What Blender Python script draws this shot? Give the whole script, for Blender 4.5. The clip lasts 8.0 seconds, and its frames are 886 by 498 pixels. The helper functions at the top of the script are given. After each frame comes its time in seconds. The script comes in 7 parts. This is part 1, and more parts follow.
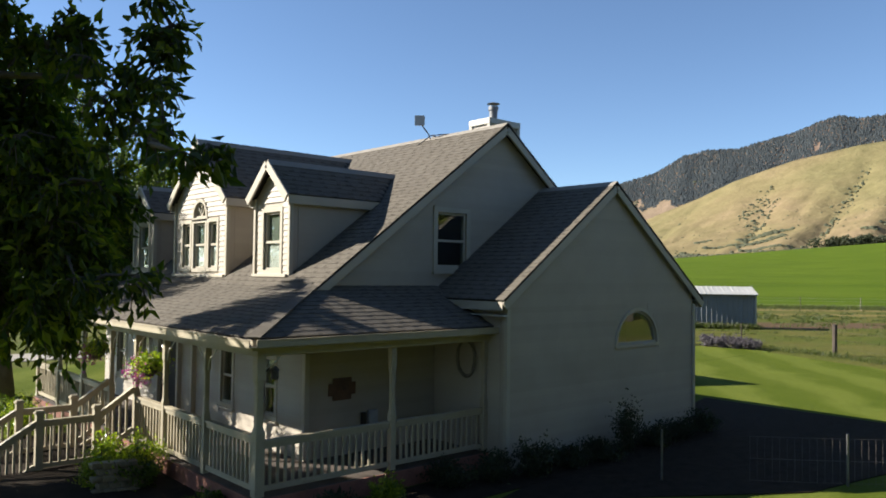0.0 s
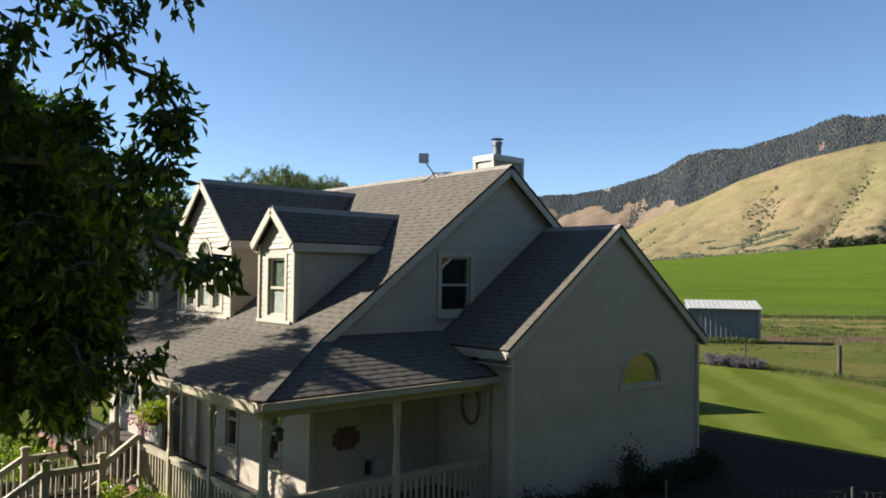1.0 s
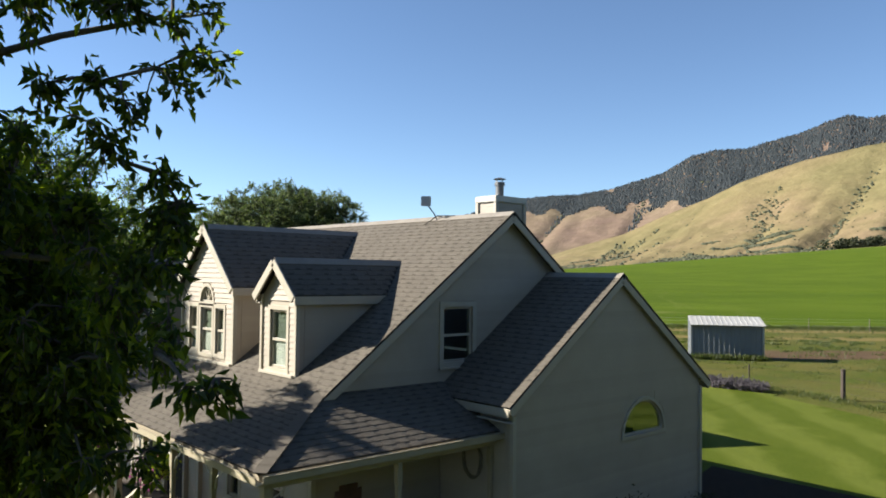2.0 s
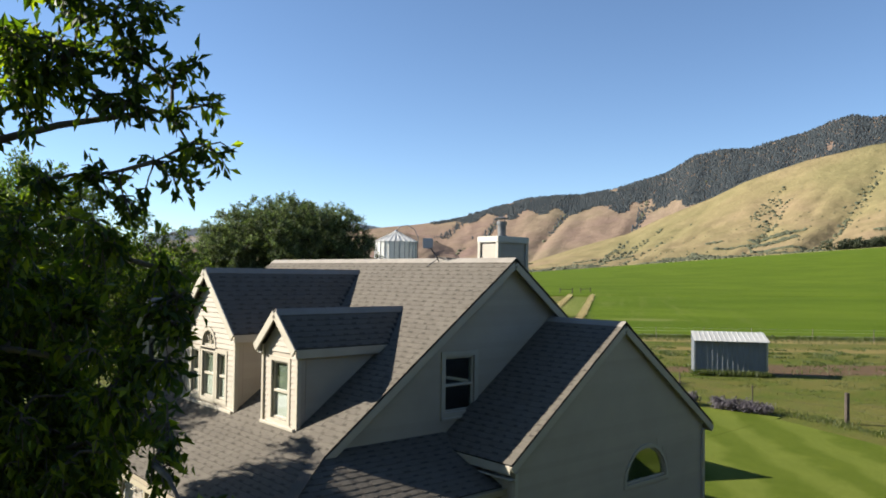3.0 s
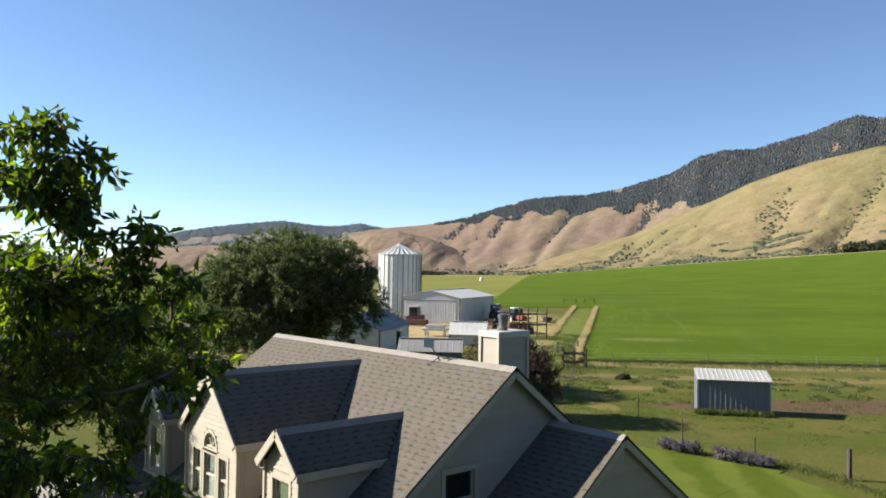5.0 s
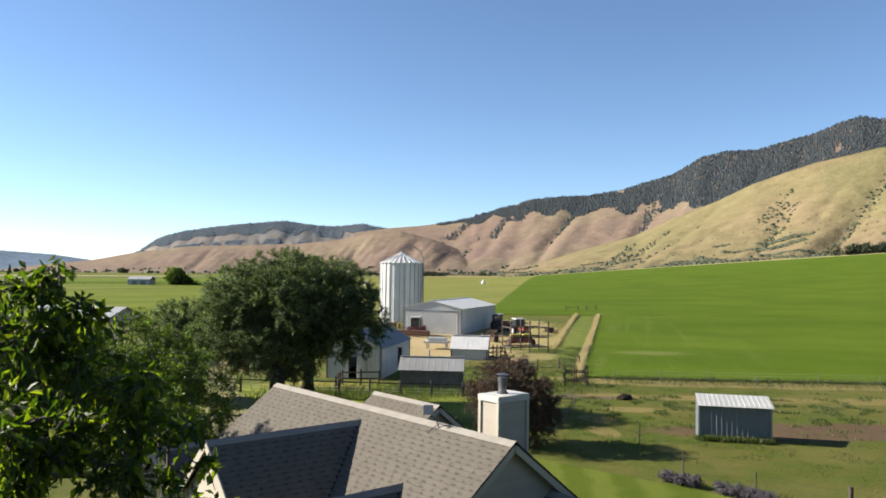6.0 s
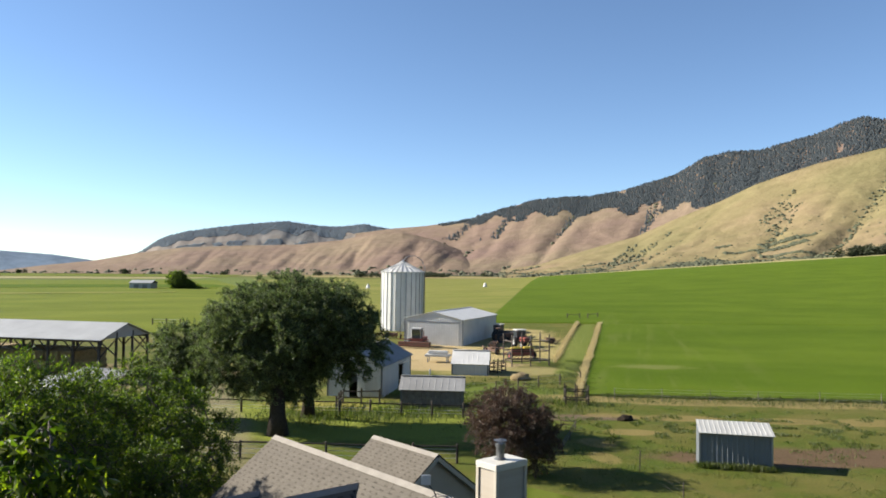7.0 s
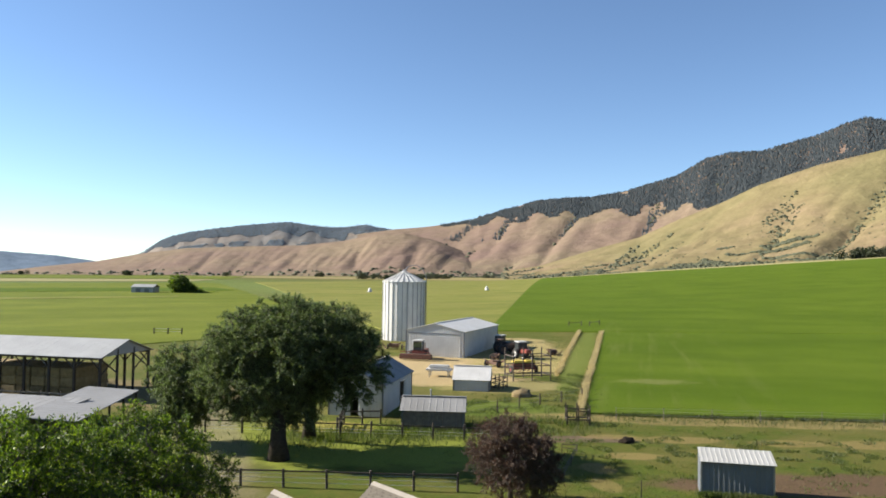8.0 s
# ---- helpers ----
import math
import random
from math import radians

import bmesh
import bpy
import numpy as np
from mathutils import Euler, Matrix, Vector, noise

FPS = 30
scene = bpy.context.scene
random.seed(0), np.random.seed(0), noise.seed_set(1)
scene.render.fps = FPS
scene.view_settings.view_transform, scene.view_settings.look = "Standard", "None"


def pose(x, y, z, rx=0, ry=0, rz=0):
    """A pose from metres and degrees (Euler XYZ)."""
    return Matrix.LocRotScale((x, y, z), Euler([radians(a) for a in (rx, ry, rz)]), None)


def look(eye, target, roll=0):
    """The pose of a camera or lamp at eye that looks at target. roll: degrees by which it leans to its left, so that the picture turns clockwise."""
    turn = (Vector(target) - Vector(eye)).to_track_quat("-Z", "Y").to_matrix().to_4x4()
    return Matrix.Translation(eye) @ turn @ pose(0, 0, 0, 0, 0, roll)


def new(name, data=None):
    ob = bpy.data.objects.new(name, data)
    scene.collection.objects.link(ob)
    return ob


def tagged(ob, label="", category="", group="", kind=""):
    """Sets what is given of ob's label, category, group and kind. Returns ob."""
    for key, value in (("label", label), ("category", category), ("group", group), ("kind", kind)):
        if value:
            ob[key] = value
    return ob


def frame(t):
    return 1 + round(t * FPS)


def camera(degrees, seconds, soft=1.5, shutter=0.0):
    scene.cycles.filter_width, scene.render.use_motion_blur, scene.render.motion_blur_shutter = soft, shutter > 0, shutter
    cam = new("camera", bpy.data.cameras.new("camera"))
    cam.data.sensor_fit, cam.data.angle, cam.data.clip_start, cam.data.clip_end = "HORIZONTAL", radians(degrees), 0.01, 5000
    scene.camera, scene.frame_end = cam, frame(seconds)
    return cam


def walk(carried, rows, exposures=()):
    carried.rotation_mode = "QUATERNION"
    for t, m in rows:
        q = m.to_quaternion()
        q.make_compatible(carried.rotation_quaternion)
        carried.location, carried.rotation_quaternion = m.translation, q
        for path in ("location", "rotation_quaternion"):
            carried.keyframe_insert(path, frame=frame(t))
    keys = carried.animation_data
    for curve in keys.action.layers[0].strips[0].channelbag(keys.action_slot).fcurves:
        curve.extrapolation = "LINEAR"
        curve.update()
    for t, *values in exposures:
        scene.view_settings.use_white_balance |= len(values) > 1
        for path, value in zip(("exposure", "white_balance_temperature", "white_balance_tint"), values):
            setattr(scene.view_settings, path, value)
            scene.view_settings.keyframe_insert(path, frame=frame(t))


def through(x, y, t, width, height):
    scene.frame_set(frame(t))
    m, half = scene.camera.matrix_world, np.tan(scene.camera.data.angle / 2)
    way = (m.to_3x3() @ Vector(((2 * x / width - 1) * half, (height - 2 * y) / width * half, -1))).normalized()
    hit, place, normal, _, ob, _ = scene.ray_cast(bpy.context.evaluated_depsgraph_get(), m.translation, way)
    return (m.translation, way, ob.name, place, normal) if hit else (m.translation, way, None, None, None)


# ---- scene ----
# The camera rises about ten metres in front of the house.
cam = camera(60.5, 8.0, soft=1.8)
PATH = [
    (0.0, (0.179, -0.010, 3.610), (1.516, 1.476, 3.677), 0.70),
    (0.5, (0.153, -0.025, 4.058), (1.486, 1.464, 4.126), 0.70),
    (1.0, (0.132, -0.028, 4.521), (1.462, 1.464, 4.587), 0.70),
    (1.5, (0.120, -0.058, 5.030), (1.447, 1.437, 5.097), 0.70),
    (3.0, (0.150, -0.060, 6.577), (1.468, 1.445, 6.641), 0.75),
    (3.5, (0.138, -0.108, 7.109), (1.453, 1.397, 7.175), 0.75),
    (4.0, (0.116, -0.151, 7.677), (1.429, 1.356, 7.743), 0.80),
    (4.5, (0.096, -0.178, 8.244), (1.407, 1.331, 8.309), 0.80),
    (6.0, (0.098, -0.240, 10.564), (1.402, 1.274, 10.628), 0.90),
    (6.5, (0.110, -0.292, 11.337), (1.413, 1.224, 11.401), 0.90),
    (7.0, (0.144, -0.309, 12.243), (1.445, 1.209, 12.307), 0.90),
    (7.5, (0.179, -0.305, 13.120), (1.478, 1.215, 13.186), 0.90),
    (8.0, (0.212, -0.296, 13.963), (1.509, 1.225, 14.028), 0.90),
]
walk(cam, [(t, look(eye, target, roll)) for t, eye, target, roll in PATH], [(0.0, 1.40, 6510, 9), (8.0, 1.40, 6510, 9)])

# ---- light: a clear morning sky and one sun ----
SUN_TO = Vector((-0.634, 0.773, 0.0)).normalized()      # level direction towards the sun
SUN_EL = radians(28.0)
world = bpy.data.worlds.new("sky")
scene.world = world
world.use_nodes = True
wn, wl = world.node_tree.nodes, world.node_tree.links
sky = wn.new("ShaderNodeTexSky")
sky.sky_type = "NISHITA"
sky.sun_disc = False
sky.sun_elevation = SUN_EL
sky.sun_rotation = math.atan2(SUN_TO.x, SUN_TO.y)
sky.altitude, sky.air_density, sky.dust_density, sky.ozone_density = 2900, 1.08, 0.0, 3.1
wl.new(sky.outputs[0], wn["Background"].inputs[0])
wn["Background"].inputs[1].default_value = 0.068
sun = new("sun", bpy.data.lights.new("sun", "SUN"))
sun.data.energy, sun.data.angle, sun.data.color = 5.0, radians(0.55), (1.0, 0.94, 0.85)
sun_from = Vector((SUN_TO.x * math.cos(SUN_EL), SUN_TO.y * math.cos(SUN_EL), math.sin(SUN_EL)))
sun.matrix_world = look(sun_from * 60, (0, 0, 0))


# ---- small tools ----
def part(name, bm, material, parent=None, label="", smooth=False):
    """Link a bmesh as one mesh object, under a thing or a part."""
    me = bpy.data.meshes.new(name)
    bm.normal_update()
    bm.to_mesh(me)
    bm.free()
    if smooth:
        me.shade_smooth()
    me.materials.append(material)
    ob = new(name, me)
    if parent:
        ob.parent = parent
        ob.matrix_parent_inverse = parent.matrix_basis.inverted()
    if label:
        ob["label"] = label
    return ob


def thing(name, label, category, at=(0, 0, 0), group="", kind=""):
    ob = new(name)
    ob.location = at
    ob.empty_display_size = 0.2
    return tagged(ob, label, category, group, kind)


def mesh_np(name, verts, faces, material, parent=None, smooth=False):
    """A mesh from arrays: verts (n, 3), faces (m, k) of one size k."""
    verts, faces = np.asarray(verts, dtype=np.float32), np.asarray(faces, dtype=np.int32)
    me = bpy.data.meshes.new(name)
    k = faces.shape[1]
    me.vertices.add(len(verts))
    me.vertices.foreach_set("co", verts.ravel())
    me.loops.add(faces.size)
    me.loops.foreach_set("vertex_index", faces.ravel())
    me.polygons.add(len(faces))
    me.polygons.foreach_set("loop_start", np.arange(0, faces.size, k, dtype=np.int32))
    me.polygons.foreach_set("loop_total", np.full(len(faces), k, dtype=np.int32))
    me.polygons.foreach_set("use_smooth", np.full(len(faces), smooth))
    me.update(calc_edges=True)
    me.validate()
    me.materials.append(material)
    ob = new(name, me)
    if parent:
        ob.parent = parent
        ob.matrix_parent_inverse = parent.matrix_basis.inverted()
    return ob


def hexa(bm, pts):
    """A six-sided block from eight corners: four below, four above."""
    v = [bm.verts.new(p) for p in pts]
    for f in ((3, 2, 1, 0), (4, 5, 6, 7), (0, 1, 5, 4), (1, 2, 6, 5), (2, 3, 7, 6), (3, 0, 4, 7)):
        bm.faces.new([v[i] for i in f])


def box(bm, x0, x1, y0, y1, z0, z1):
    hexa(bm, [(x0, y0, z0), (x1, y0, z0), (x1, y1, z0), (x0, y1, z0), (x0, y0, z1), (x1, y0, z1), (x1, y1, z1), (x0, y1, z1)])


def mbox(bm, m, x0, x1, y0, y1, z0, z1):
    """A block in the frame of the matrix m."""
    pts = [(x0, y0, z0), (x1, y0, z0), (x1, y1, z0), (x0, y1, z0), (x0, y0, z1), (x1, y0, z1), (x1, y1, z1), (x0, y1, z1)]
    hexa(bm, [m @ Vector(p) for p in pts])


def slab(bm, pts, off):
    """A plate: a flat polygon and its copy moved by off."""
    off = Vector(off)
    a = [bm.verts.new(p) for p in pts]
    b = [bm.verts.new(Vector(p) + off) for p in pts]
    n = len(a)
    fs = [bm.faces.new(a), bm.faces.new(b[::-1])]
    for i in range(n):
        fs.append(bm.faces.new((a[i], b[i], b[(i + 1) % n], a[(i + 1) % n])))
    bmesh.ops.recalc_face_normals(bm, faces=fs)


def beam(bm, p, q, w, h, up=(0, 0, 1)):
    """A straight timber from p to q, w wide and h high, centred on the line."""
    p, q = Vector(p), Vector(q)
    d = (q - p).normalized()
    s = d.cross(Vector(up))
    s = s.normalized() if s.length > 1e-5 else Vector((1, 0, 0))
    u = s.cross(d)
    s, u = s * w / 2, u * h / 2
    hexa(bm, [p - s - u, p + s - u, q + s - u, q - s - u, p - s + u, p + s + u, q + s + u, q - s + u])


def tube(bm, pts, radii, n=8, cap=True):
    """A round, tapered tube through the points."""
    rings = []
    pts = [Vector(p) for p in pts]
    for i, p in enumerate(pts):
        d = (pts[min(i + 1, len(pts) - 1)] - pts[max(i - 1, 0)]).normalized()
        a = d.cross(Vector((0, 0, 1)) if abs(d.z) < 0.9 else Vector((1, 0, 0))).normalized()
        b = d.cross(a)
        r = float(radii[i] if isinstance(radii, (list, tuple)) else radii)
        rings.append([bm.verts.new(p + r * (a * math.cos(t) + b * math.sin(t))) for t in (2 * math.pi * k / n for k in range(n))])
    for s, e in zip(rings, rings[1:]):
        for k in range(n):
            bm.faces.new((s[k], s[(k + 1) % n], e[(k + 1) % n], e[k]))
    if cap:
        bm.faces.new(rings[0][::-1])
        bm.faces.new(rings[-1])


def turned(bm, at, profile, n=12):
    """A body of revolution about the upright through at: rows of (radius, height)."""
    at = Vector(at)
    rings = [[bm.verts.new(at + Vector((r * math.cos(t), r * math.sin(t), z))) for t in (2 * math.pi * k / n for k in range(n))] for r, z in profile]
    for s, e in zip(rings, rings[1:]):
        for k in range(n):
            bm.faces.new((s[k], s[(k + 1) % n], e[(k + 1) % n], e[k]))
    bm.faces.new(rings[0][::-1])
    bm.faces.new(rings[-1])


def plate_with_holes(bm, outline, holes, place, depth):
    """A wall: a flat outline with holes, in the frame place (u, height, outwards), depth thick inwards."""
    edges = []
    for loop in [outline] + holes:
        vs = [bm.verts.new((u, v, 0)) for u, v in loop]
        edges += [bm.edges.new((vs[i], vs[(i + 1) % len(vs)])) for i in range(len(vs))]
    made = bmesh.ops.triangle_fill(bm, use_beauty=True, use_dissolve=False, edges=edges, normal=(0, 0, 1))
    faces = [g for g in made["geom"] if isinstance(g, bmesh.types.BMFace)]
    ext = bmesh.ops.extrude_face_region(bm, geom=faces)
    bmesh.ops.translate(bm, vec=(0, 0, -depth), verts=[g for g in ext["geom"] if isinstance(g, bmesh.types.BMVert)])
    bmesh.ops.recalc_face_normals(bm, faces=bm.faces[:])
    bm.transform(place)


def span_at(outline, v):
    """Where the level line v crosses an outline: the outer two crossings."""
    us = []
    for (u0, v0), (u1, v1) in zip(outline, outline[1:] + outline[:1]):
        if (v0 <= v) != (v1 <= v):
            us.append(u0 + (v - v0) * (u1 - u0) / (v1 - v0))
    return (min(us), max(us)) if len(us) > 1 else None


def wall_frame(origin, right, out):
    """The frame of a wall: u to the right, v up, w outwards."""
    r, o = Vector(right).normalized(), Vector(out).normalized()
    m = Matrix((r, Vector((0, 0, 1)), o)).transposed().to_4x4()
    return Matrix.Translation(origin) @ m


def ground_z(x, y):
    """The height of the land: it climbs a little away from the house and becomes a fan towards the hills."""
    x, y = np.asarray(x, dtype=float), np.asarray(y, dtype=float)
    u, v = x * 0.743 + y * 0.669, x * 0.669 - y * 0.743
    r = np.hypot(x, y)
    s = np.clip((r - 80) / 520, 0, 1)
    s = s * s * (3 - 2 * s)
    w = v + 40
    soft = 20 * np.log1p(np.exp(np.clip(w / 20, -40, 40)))
    side = np.clip((-v - 100) / 2000, 0, 1)
    return 7 * (1 - np.exp(-np.maximum(u - 12, 0) / 540)) + 0.085 * np.minimum(soft, 700) * s - 22 * side * np.clip(r / 2500, 0, 1)


def gz(x, y):
    return float(ground_z(x, y))


# ---- materials ----
def material(name, build):
    """A node material; build(nodes, link, bsdf) shapes it."""
    m = bpy.data.materials.new(name)
    m.use_nodes = True
    n, l = m.node_tree.nodes, m.node_tree.links
    build(n, lambda a, b: l.new(a, b), n["Principled BSDF"])
    return m


def noise_node(n, link, scale, detail=4, rough=0.6, coords=None, stretch=None):
    tc = n.new("ShaderNodeNewGeometry").outputs["Position"] if coords is None else coords
    if stretch:
        mp = n.new("ShaderNodeMapping")
        mp.inputs["Scale"].default_value = stretch
        link(tc, mp.inputs["Vector"])
        tc = mp.outputs[0]
    t = n.new("ShaderNodeTexNoise")
    t.inputs["Scale"].default_value, t.inputs["Detail"].default_value, t.inputs["Roughness"].default_value = scale, detail, rough
    link(tc, t.inputs["Vector"])
    return t.outputs["Fac"]


def ramp(n, link, fac, stops):
    r = n.new("ShaderNodeValToRGB")
    e = r.color_ramp.elements
    while len(e) < len(stops):
        e.new(0.5)
    for k, (p, c) in zip(e, stops):
        k.position, k.color = p, (*c, 1)
    link(fac, r.inputs[0])
    return r.outputs[0]


def mixed(n, link, fac, a, b, mode="MIX"):
    m = n.new("ShaderNodeMix")
    m.data_type, m.blend_type = "RGBA", mode
    for sock, val in ((m.inputs[0], fac), (m.inputs[6], a), (m.inputs[7], b)):
        if isinstance(val, (int, float)):
            sock.default_value = val
        elif isinstance(val, tuple):
            sock.default_value = (*val, 1)
        else:
            link(val, sock)
    return m.outputs[2]


def bumped(n, link, bsdf, height, strength=0.3, distance=0.02):
    b = n.new("ShaderNodeBump")
    b.inputs["Strength"].default_value, b.inputs["Distance"].default_value = strength, distance
    link(height, b.inputs["Height"])
    link(b.outputs[0], bsdf.inputs["Normal"])


def math_node(n, link, op, a, b=None, c=None):
    m = n.new("ShaderNodeMath")
    m.operation = op
    for sock, val in zip(m.inputs, (a, b, c)):
        if val is None:
            continue
        if isinstance(val, (int, float)):
            sock.default_value = val
        else:
            link(val, sock)
    return m.outputs[0]


def mottled(name, dark, light, scale=6.0, fine=60.0, rough=0.7, bump=0.2, dist=0.01, metal=0.0, vary=0.0, grain=0.25, spec=0.5):
    """A surface with blotches at one scale and grain at another; vary: how much single pieces differ."""
    def build(n, link, b):
        big = noise_node(n, link, scale, 5)
        small = noise_node(n, link, fine, 3)
        col = ramp(n, link, big, [(0.3, dark), (0.7, light)])
        col = mixed(n, link, grain, col, ramp(n, link, small, [(0.25, tuple(c * 0.55 for c in dark)), (0.75, tuple(min(1, c * 1.25) for c in light))]))
        if vary:
            oi = n.new("ShaderNodeObjectInfo").outputs["Random"]
            isl = n.new("ShaderNodeNewGeometry").outputs["Random Per Island"]
            r = math_node(n, link, "FRACT", math_node(n, link, "ADD", oi, isl))
            col = mixed(n, link, 1.0, col, ramp(n, link, r, [(0.0, (1 - vary,) * 3), (1.0, (1 + vary * 0.4,) * 3)]), "MULTIPLY")
        link(col, b.inputs["Base Color"])
        b.inputs["Roughness"].default_value, b.inputs["Metallic"].default_value = rough, metal
        b.inputs["Specular IOR Level"].default_value = spec
        if bump:
            bumped(n, link, b, small, bump, dist)
    return material(name, build)


def leafy(name, stops, through=0.5, gloss=0.35, tint=(1.5, 1.9, 0.5)):
    """Leaves: every leaf has its own green, and light shines through."""
    def build(n, link, b):
        isl = n.new("ShaderNodeNewGeometry").outputs["Random Per Island"]
        col = ramp(n, link, isl, stops)
        col = mixed(n, link, 0.5, col, mixed(n, link, 1.0, col, ramp(n, link, noise_node(n, link, 0.9, 3), [(0.3, (0.6, 0.6, 0.6)), (0.7, (1.35, 1.35, 1.2))]), "MULTIPLY"))
        link(col, b.inputs["Base Color"])
        b.inputs["Roughness"].default_value = gloss
        b.inputs["Specular IOR Level"].default_value = 0.45
        tr = n.new("ShaderNodeBsdfTranslucent")
        link(mixed(n, link, 1.0, col, tint, "MULTIPLY"), tr.inputs[0])
        mx = n.new("ShaderNodeMixShader")
        mx.inputs[0].default_value = through
        link(b.outputs[0], mx.inputs[1])
        link(tr.outputs[0], mx.inputs[2])
        link(mx.outputs[0], n["Material Output"].inputs[0])
    return material(name, build)


def build_glass(n, link, b):
    gl, tr, mx = n.new("ShaderNodeBsdfGlossy"), n.new("ShaderNodeBsdfTransparent"), n.new("ShaderNodeMixShader")
    gl.inputs["Roughness"].default_value = 0.015
    gl.inputs[0].default_value = (0.95, 0.97, 1, 1)
    tr.inputs[0].default_value = (0.82, 0.88, 0.86, 1)
    lw = n.new("ShaderNodeLayerWeight")
    lw.inputs[0].default_value = 0.5
    link(math_node(n, link, "MULTIPLY_ADD", math_node(n, link, "POWER", lw.outputs["Facing"], 3.0), 0.7, 0.10), mx.inputs[0])
    link(tr.outputs[0], mx.inputs[1])
    link(gl.outputs[0], mx.inputs[2])
    link(mx.outputs[0], n["Material Output"].inputs[0])


M = {}
M["glass"] = material("window_glass", build_glass)
M["siding"] = mottled("vinyl_siding_taupe", (0.330, 0.284, 0.223), (0.378, 0.328, 0.258), 1.2, 90, 0.55, 0.12, 0.004, vary=0.06, grain=0.12)
M["trim"] = mottled("cream_painted_trim", (0.363, 0.324, 0.253), (0.419, 0.377, 0.298), 2.0, 70, 0.5, 0.1, 0.004, grain=0.12)
M["shingle"] = mottled("asphalt_shingles", (0.104, 0.090, 0.071), (0.131, 0.114, 0.091), 1.4, 160, 0.93, 0.7, 0.006, vary=0.07, grain=0.35, spec=0.2)
# printed band of the shingles, which also holds the shade between the teeth
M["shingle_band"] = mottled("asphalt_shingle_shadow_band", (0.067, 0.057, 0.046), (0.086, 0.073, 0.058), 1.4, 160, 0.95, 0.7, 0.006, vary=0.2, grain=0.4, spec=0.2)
# paler than the roof: the sunlit line of the ridges is in this colour
M["ridge"] = mottled("ridge_highlight_shingles", (0.225, 0.200, 0.168), (0.275, 0.248, 0.21), 2, 120, 0.9, 0.4, 0.004, vary=0.05, spec=0.2)
M["underlay"] = mottled("roof_underlay", (0.03, 0.028, 0.026), (0.05, 0.046, 0.042), 3, 60, 0.95, 0.2, spec=0.1)
M["white_metal"] = mottled("white_enamel_metal", (0.46, 0.43, 0.36), (0.54, 0.51, 0.44), 1.5, 40, 0.4, 0.05)
M["rail"] = mottled("painted_rail_wood", (0.29, 0.245, 0.165), (0.38, 0.325, 0.225), 3, 60, 0.6, 0.2, 0.004, vary=0.12)
M["deck"] = mottled("red_brown_deck_boards", (0.17, 0.085, 0.06), (0.27, 0.15, 0.105), 2, 50, 0.7, 0.3, 0.004, vary=0.25)
M["steel"] = mottled("stainless_flue", (0.10, 0.10, 0.10), (0.22, 0.22, 0.215), 5, 50, 0.45, 0.1, metal=0.8)
M["black_metal"] = mottled("black_iron", (0.02, 0.02, 0.02), (0.045, 0.04, 0.04), 5, 50, 0.5, 0.2)
M["grey_metal"] = mottled("grey_dish_metal", (0.30, 0.31, 0.32), (0.40, 0.41, 0.42), 4, 50, 0.5, 0.1)
M["dark_wall"] = mottled("dark_interior", (0.03, 0.028, 0.025), (0.05, 0.045, 0.04), 2, 30, 0.9, 0)
M["curtain"] = mottled("grey_green_sash_reflection", (0.10, 0.115, 0.085), (0.15, 0.165, 0.125), 3, 40, 0.9, 0.1)
M["blind"] = mottled("pale_window_blind", (0.5, 0.48, 0.43), (0.6, 0.57, 0.52), 2, 60, 0.8, 0.1)
M["soffit"] = mottled("soffit_boards", (0.357, 0.332, 0.281), (0.425, 0.399, 0.340), 2, 50, 0.7, 0.1)
M["bark"] = mottled("grey_brown_bark", (0.05, 0.04, 0.03), (0.13, 0.105, 0.08), 5, 30, 0.9, 0.9, 0.03)
M["bark_dark"] = mottled("dark_furrowed_bark", (0.022, 0.018, 0.014), (0.055, 0.045, 0.034), 5, 30, 0.95, 0.9, 0.03, spec=0.1)
M["leaf_near"] = leafy("broad_green_leaves", [(0.0, (0.022, 0.037, 0.007)), (0.55, (0.052, 0.074, 0.009)), (1.0, (0.190, 0.200, 0.018))], 0.56, 0.55)
M["leaf_mid"] = leafy("green_tree_leaves", [(0.0, (0.026, 0.042, 0.009)), (0.55, (0.058, 0.082, 0.014)), (1.0, (0.155, 0.178, 0.022))], 0.48, 0.5)
M["leaf_willow"] = leafy("grey_green_willow_leaves", [(0.0, (0.034, 0.047, 0.019)), (0.6, (0.082, 0.104, 0.044)), (1.0, (0.205, 0.225, 0.115))], 0.42, 0.6, (1.25, 1.5, 0.65))
M["leaf_purple"] = leafy("dark_purple_leaves", [(0.0, (0.036, 0.022, 0.017)), (0.6, (0.072, 0.046, 0.032)), (1.0, (0.13, 0.085, 0.055))], 0.25, 0.65, (1.6, 1.1, 0.8))
M["leaf_shrub"] = leafy("yellow_green_shrub_leaves", [(0.0, (0.08, 0.115, 0.014)), (0.5, (0.19, 0.22, 0.024)), (1.0, (0.34, 0.34, 0.04))], 0.45)
# darker copy of the shrub leaves, with the wall's shade in its colour
M["leaf_shaded"] = leafy("shade_tinted_shrub_leaves", [(0.0, (0.014, 0.020, 0.008)), (0.6, (0.026, 0.034, 0.013)), (1.0, (0.045, 0.055, 0.020))], 0.2, 0.6)
M["petal_pink"] = leafy("pink_petunia_petals", [(0.0, (0.22, 0.05, 0.16)), (1.0, (0.42, 0.13, 0.30))], 0.3, 0.5, (1.3, 1.0, 1.2))
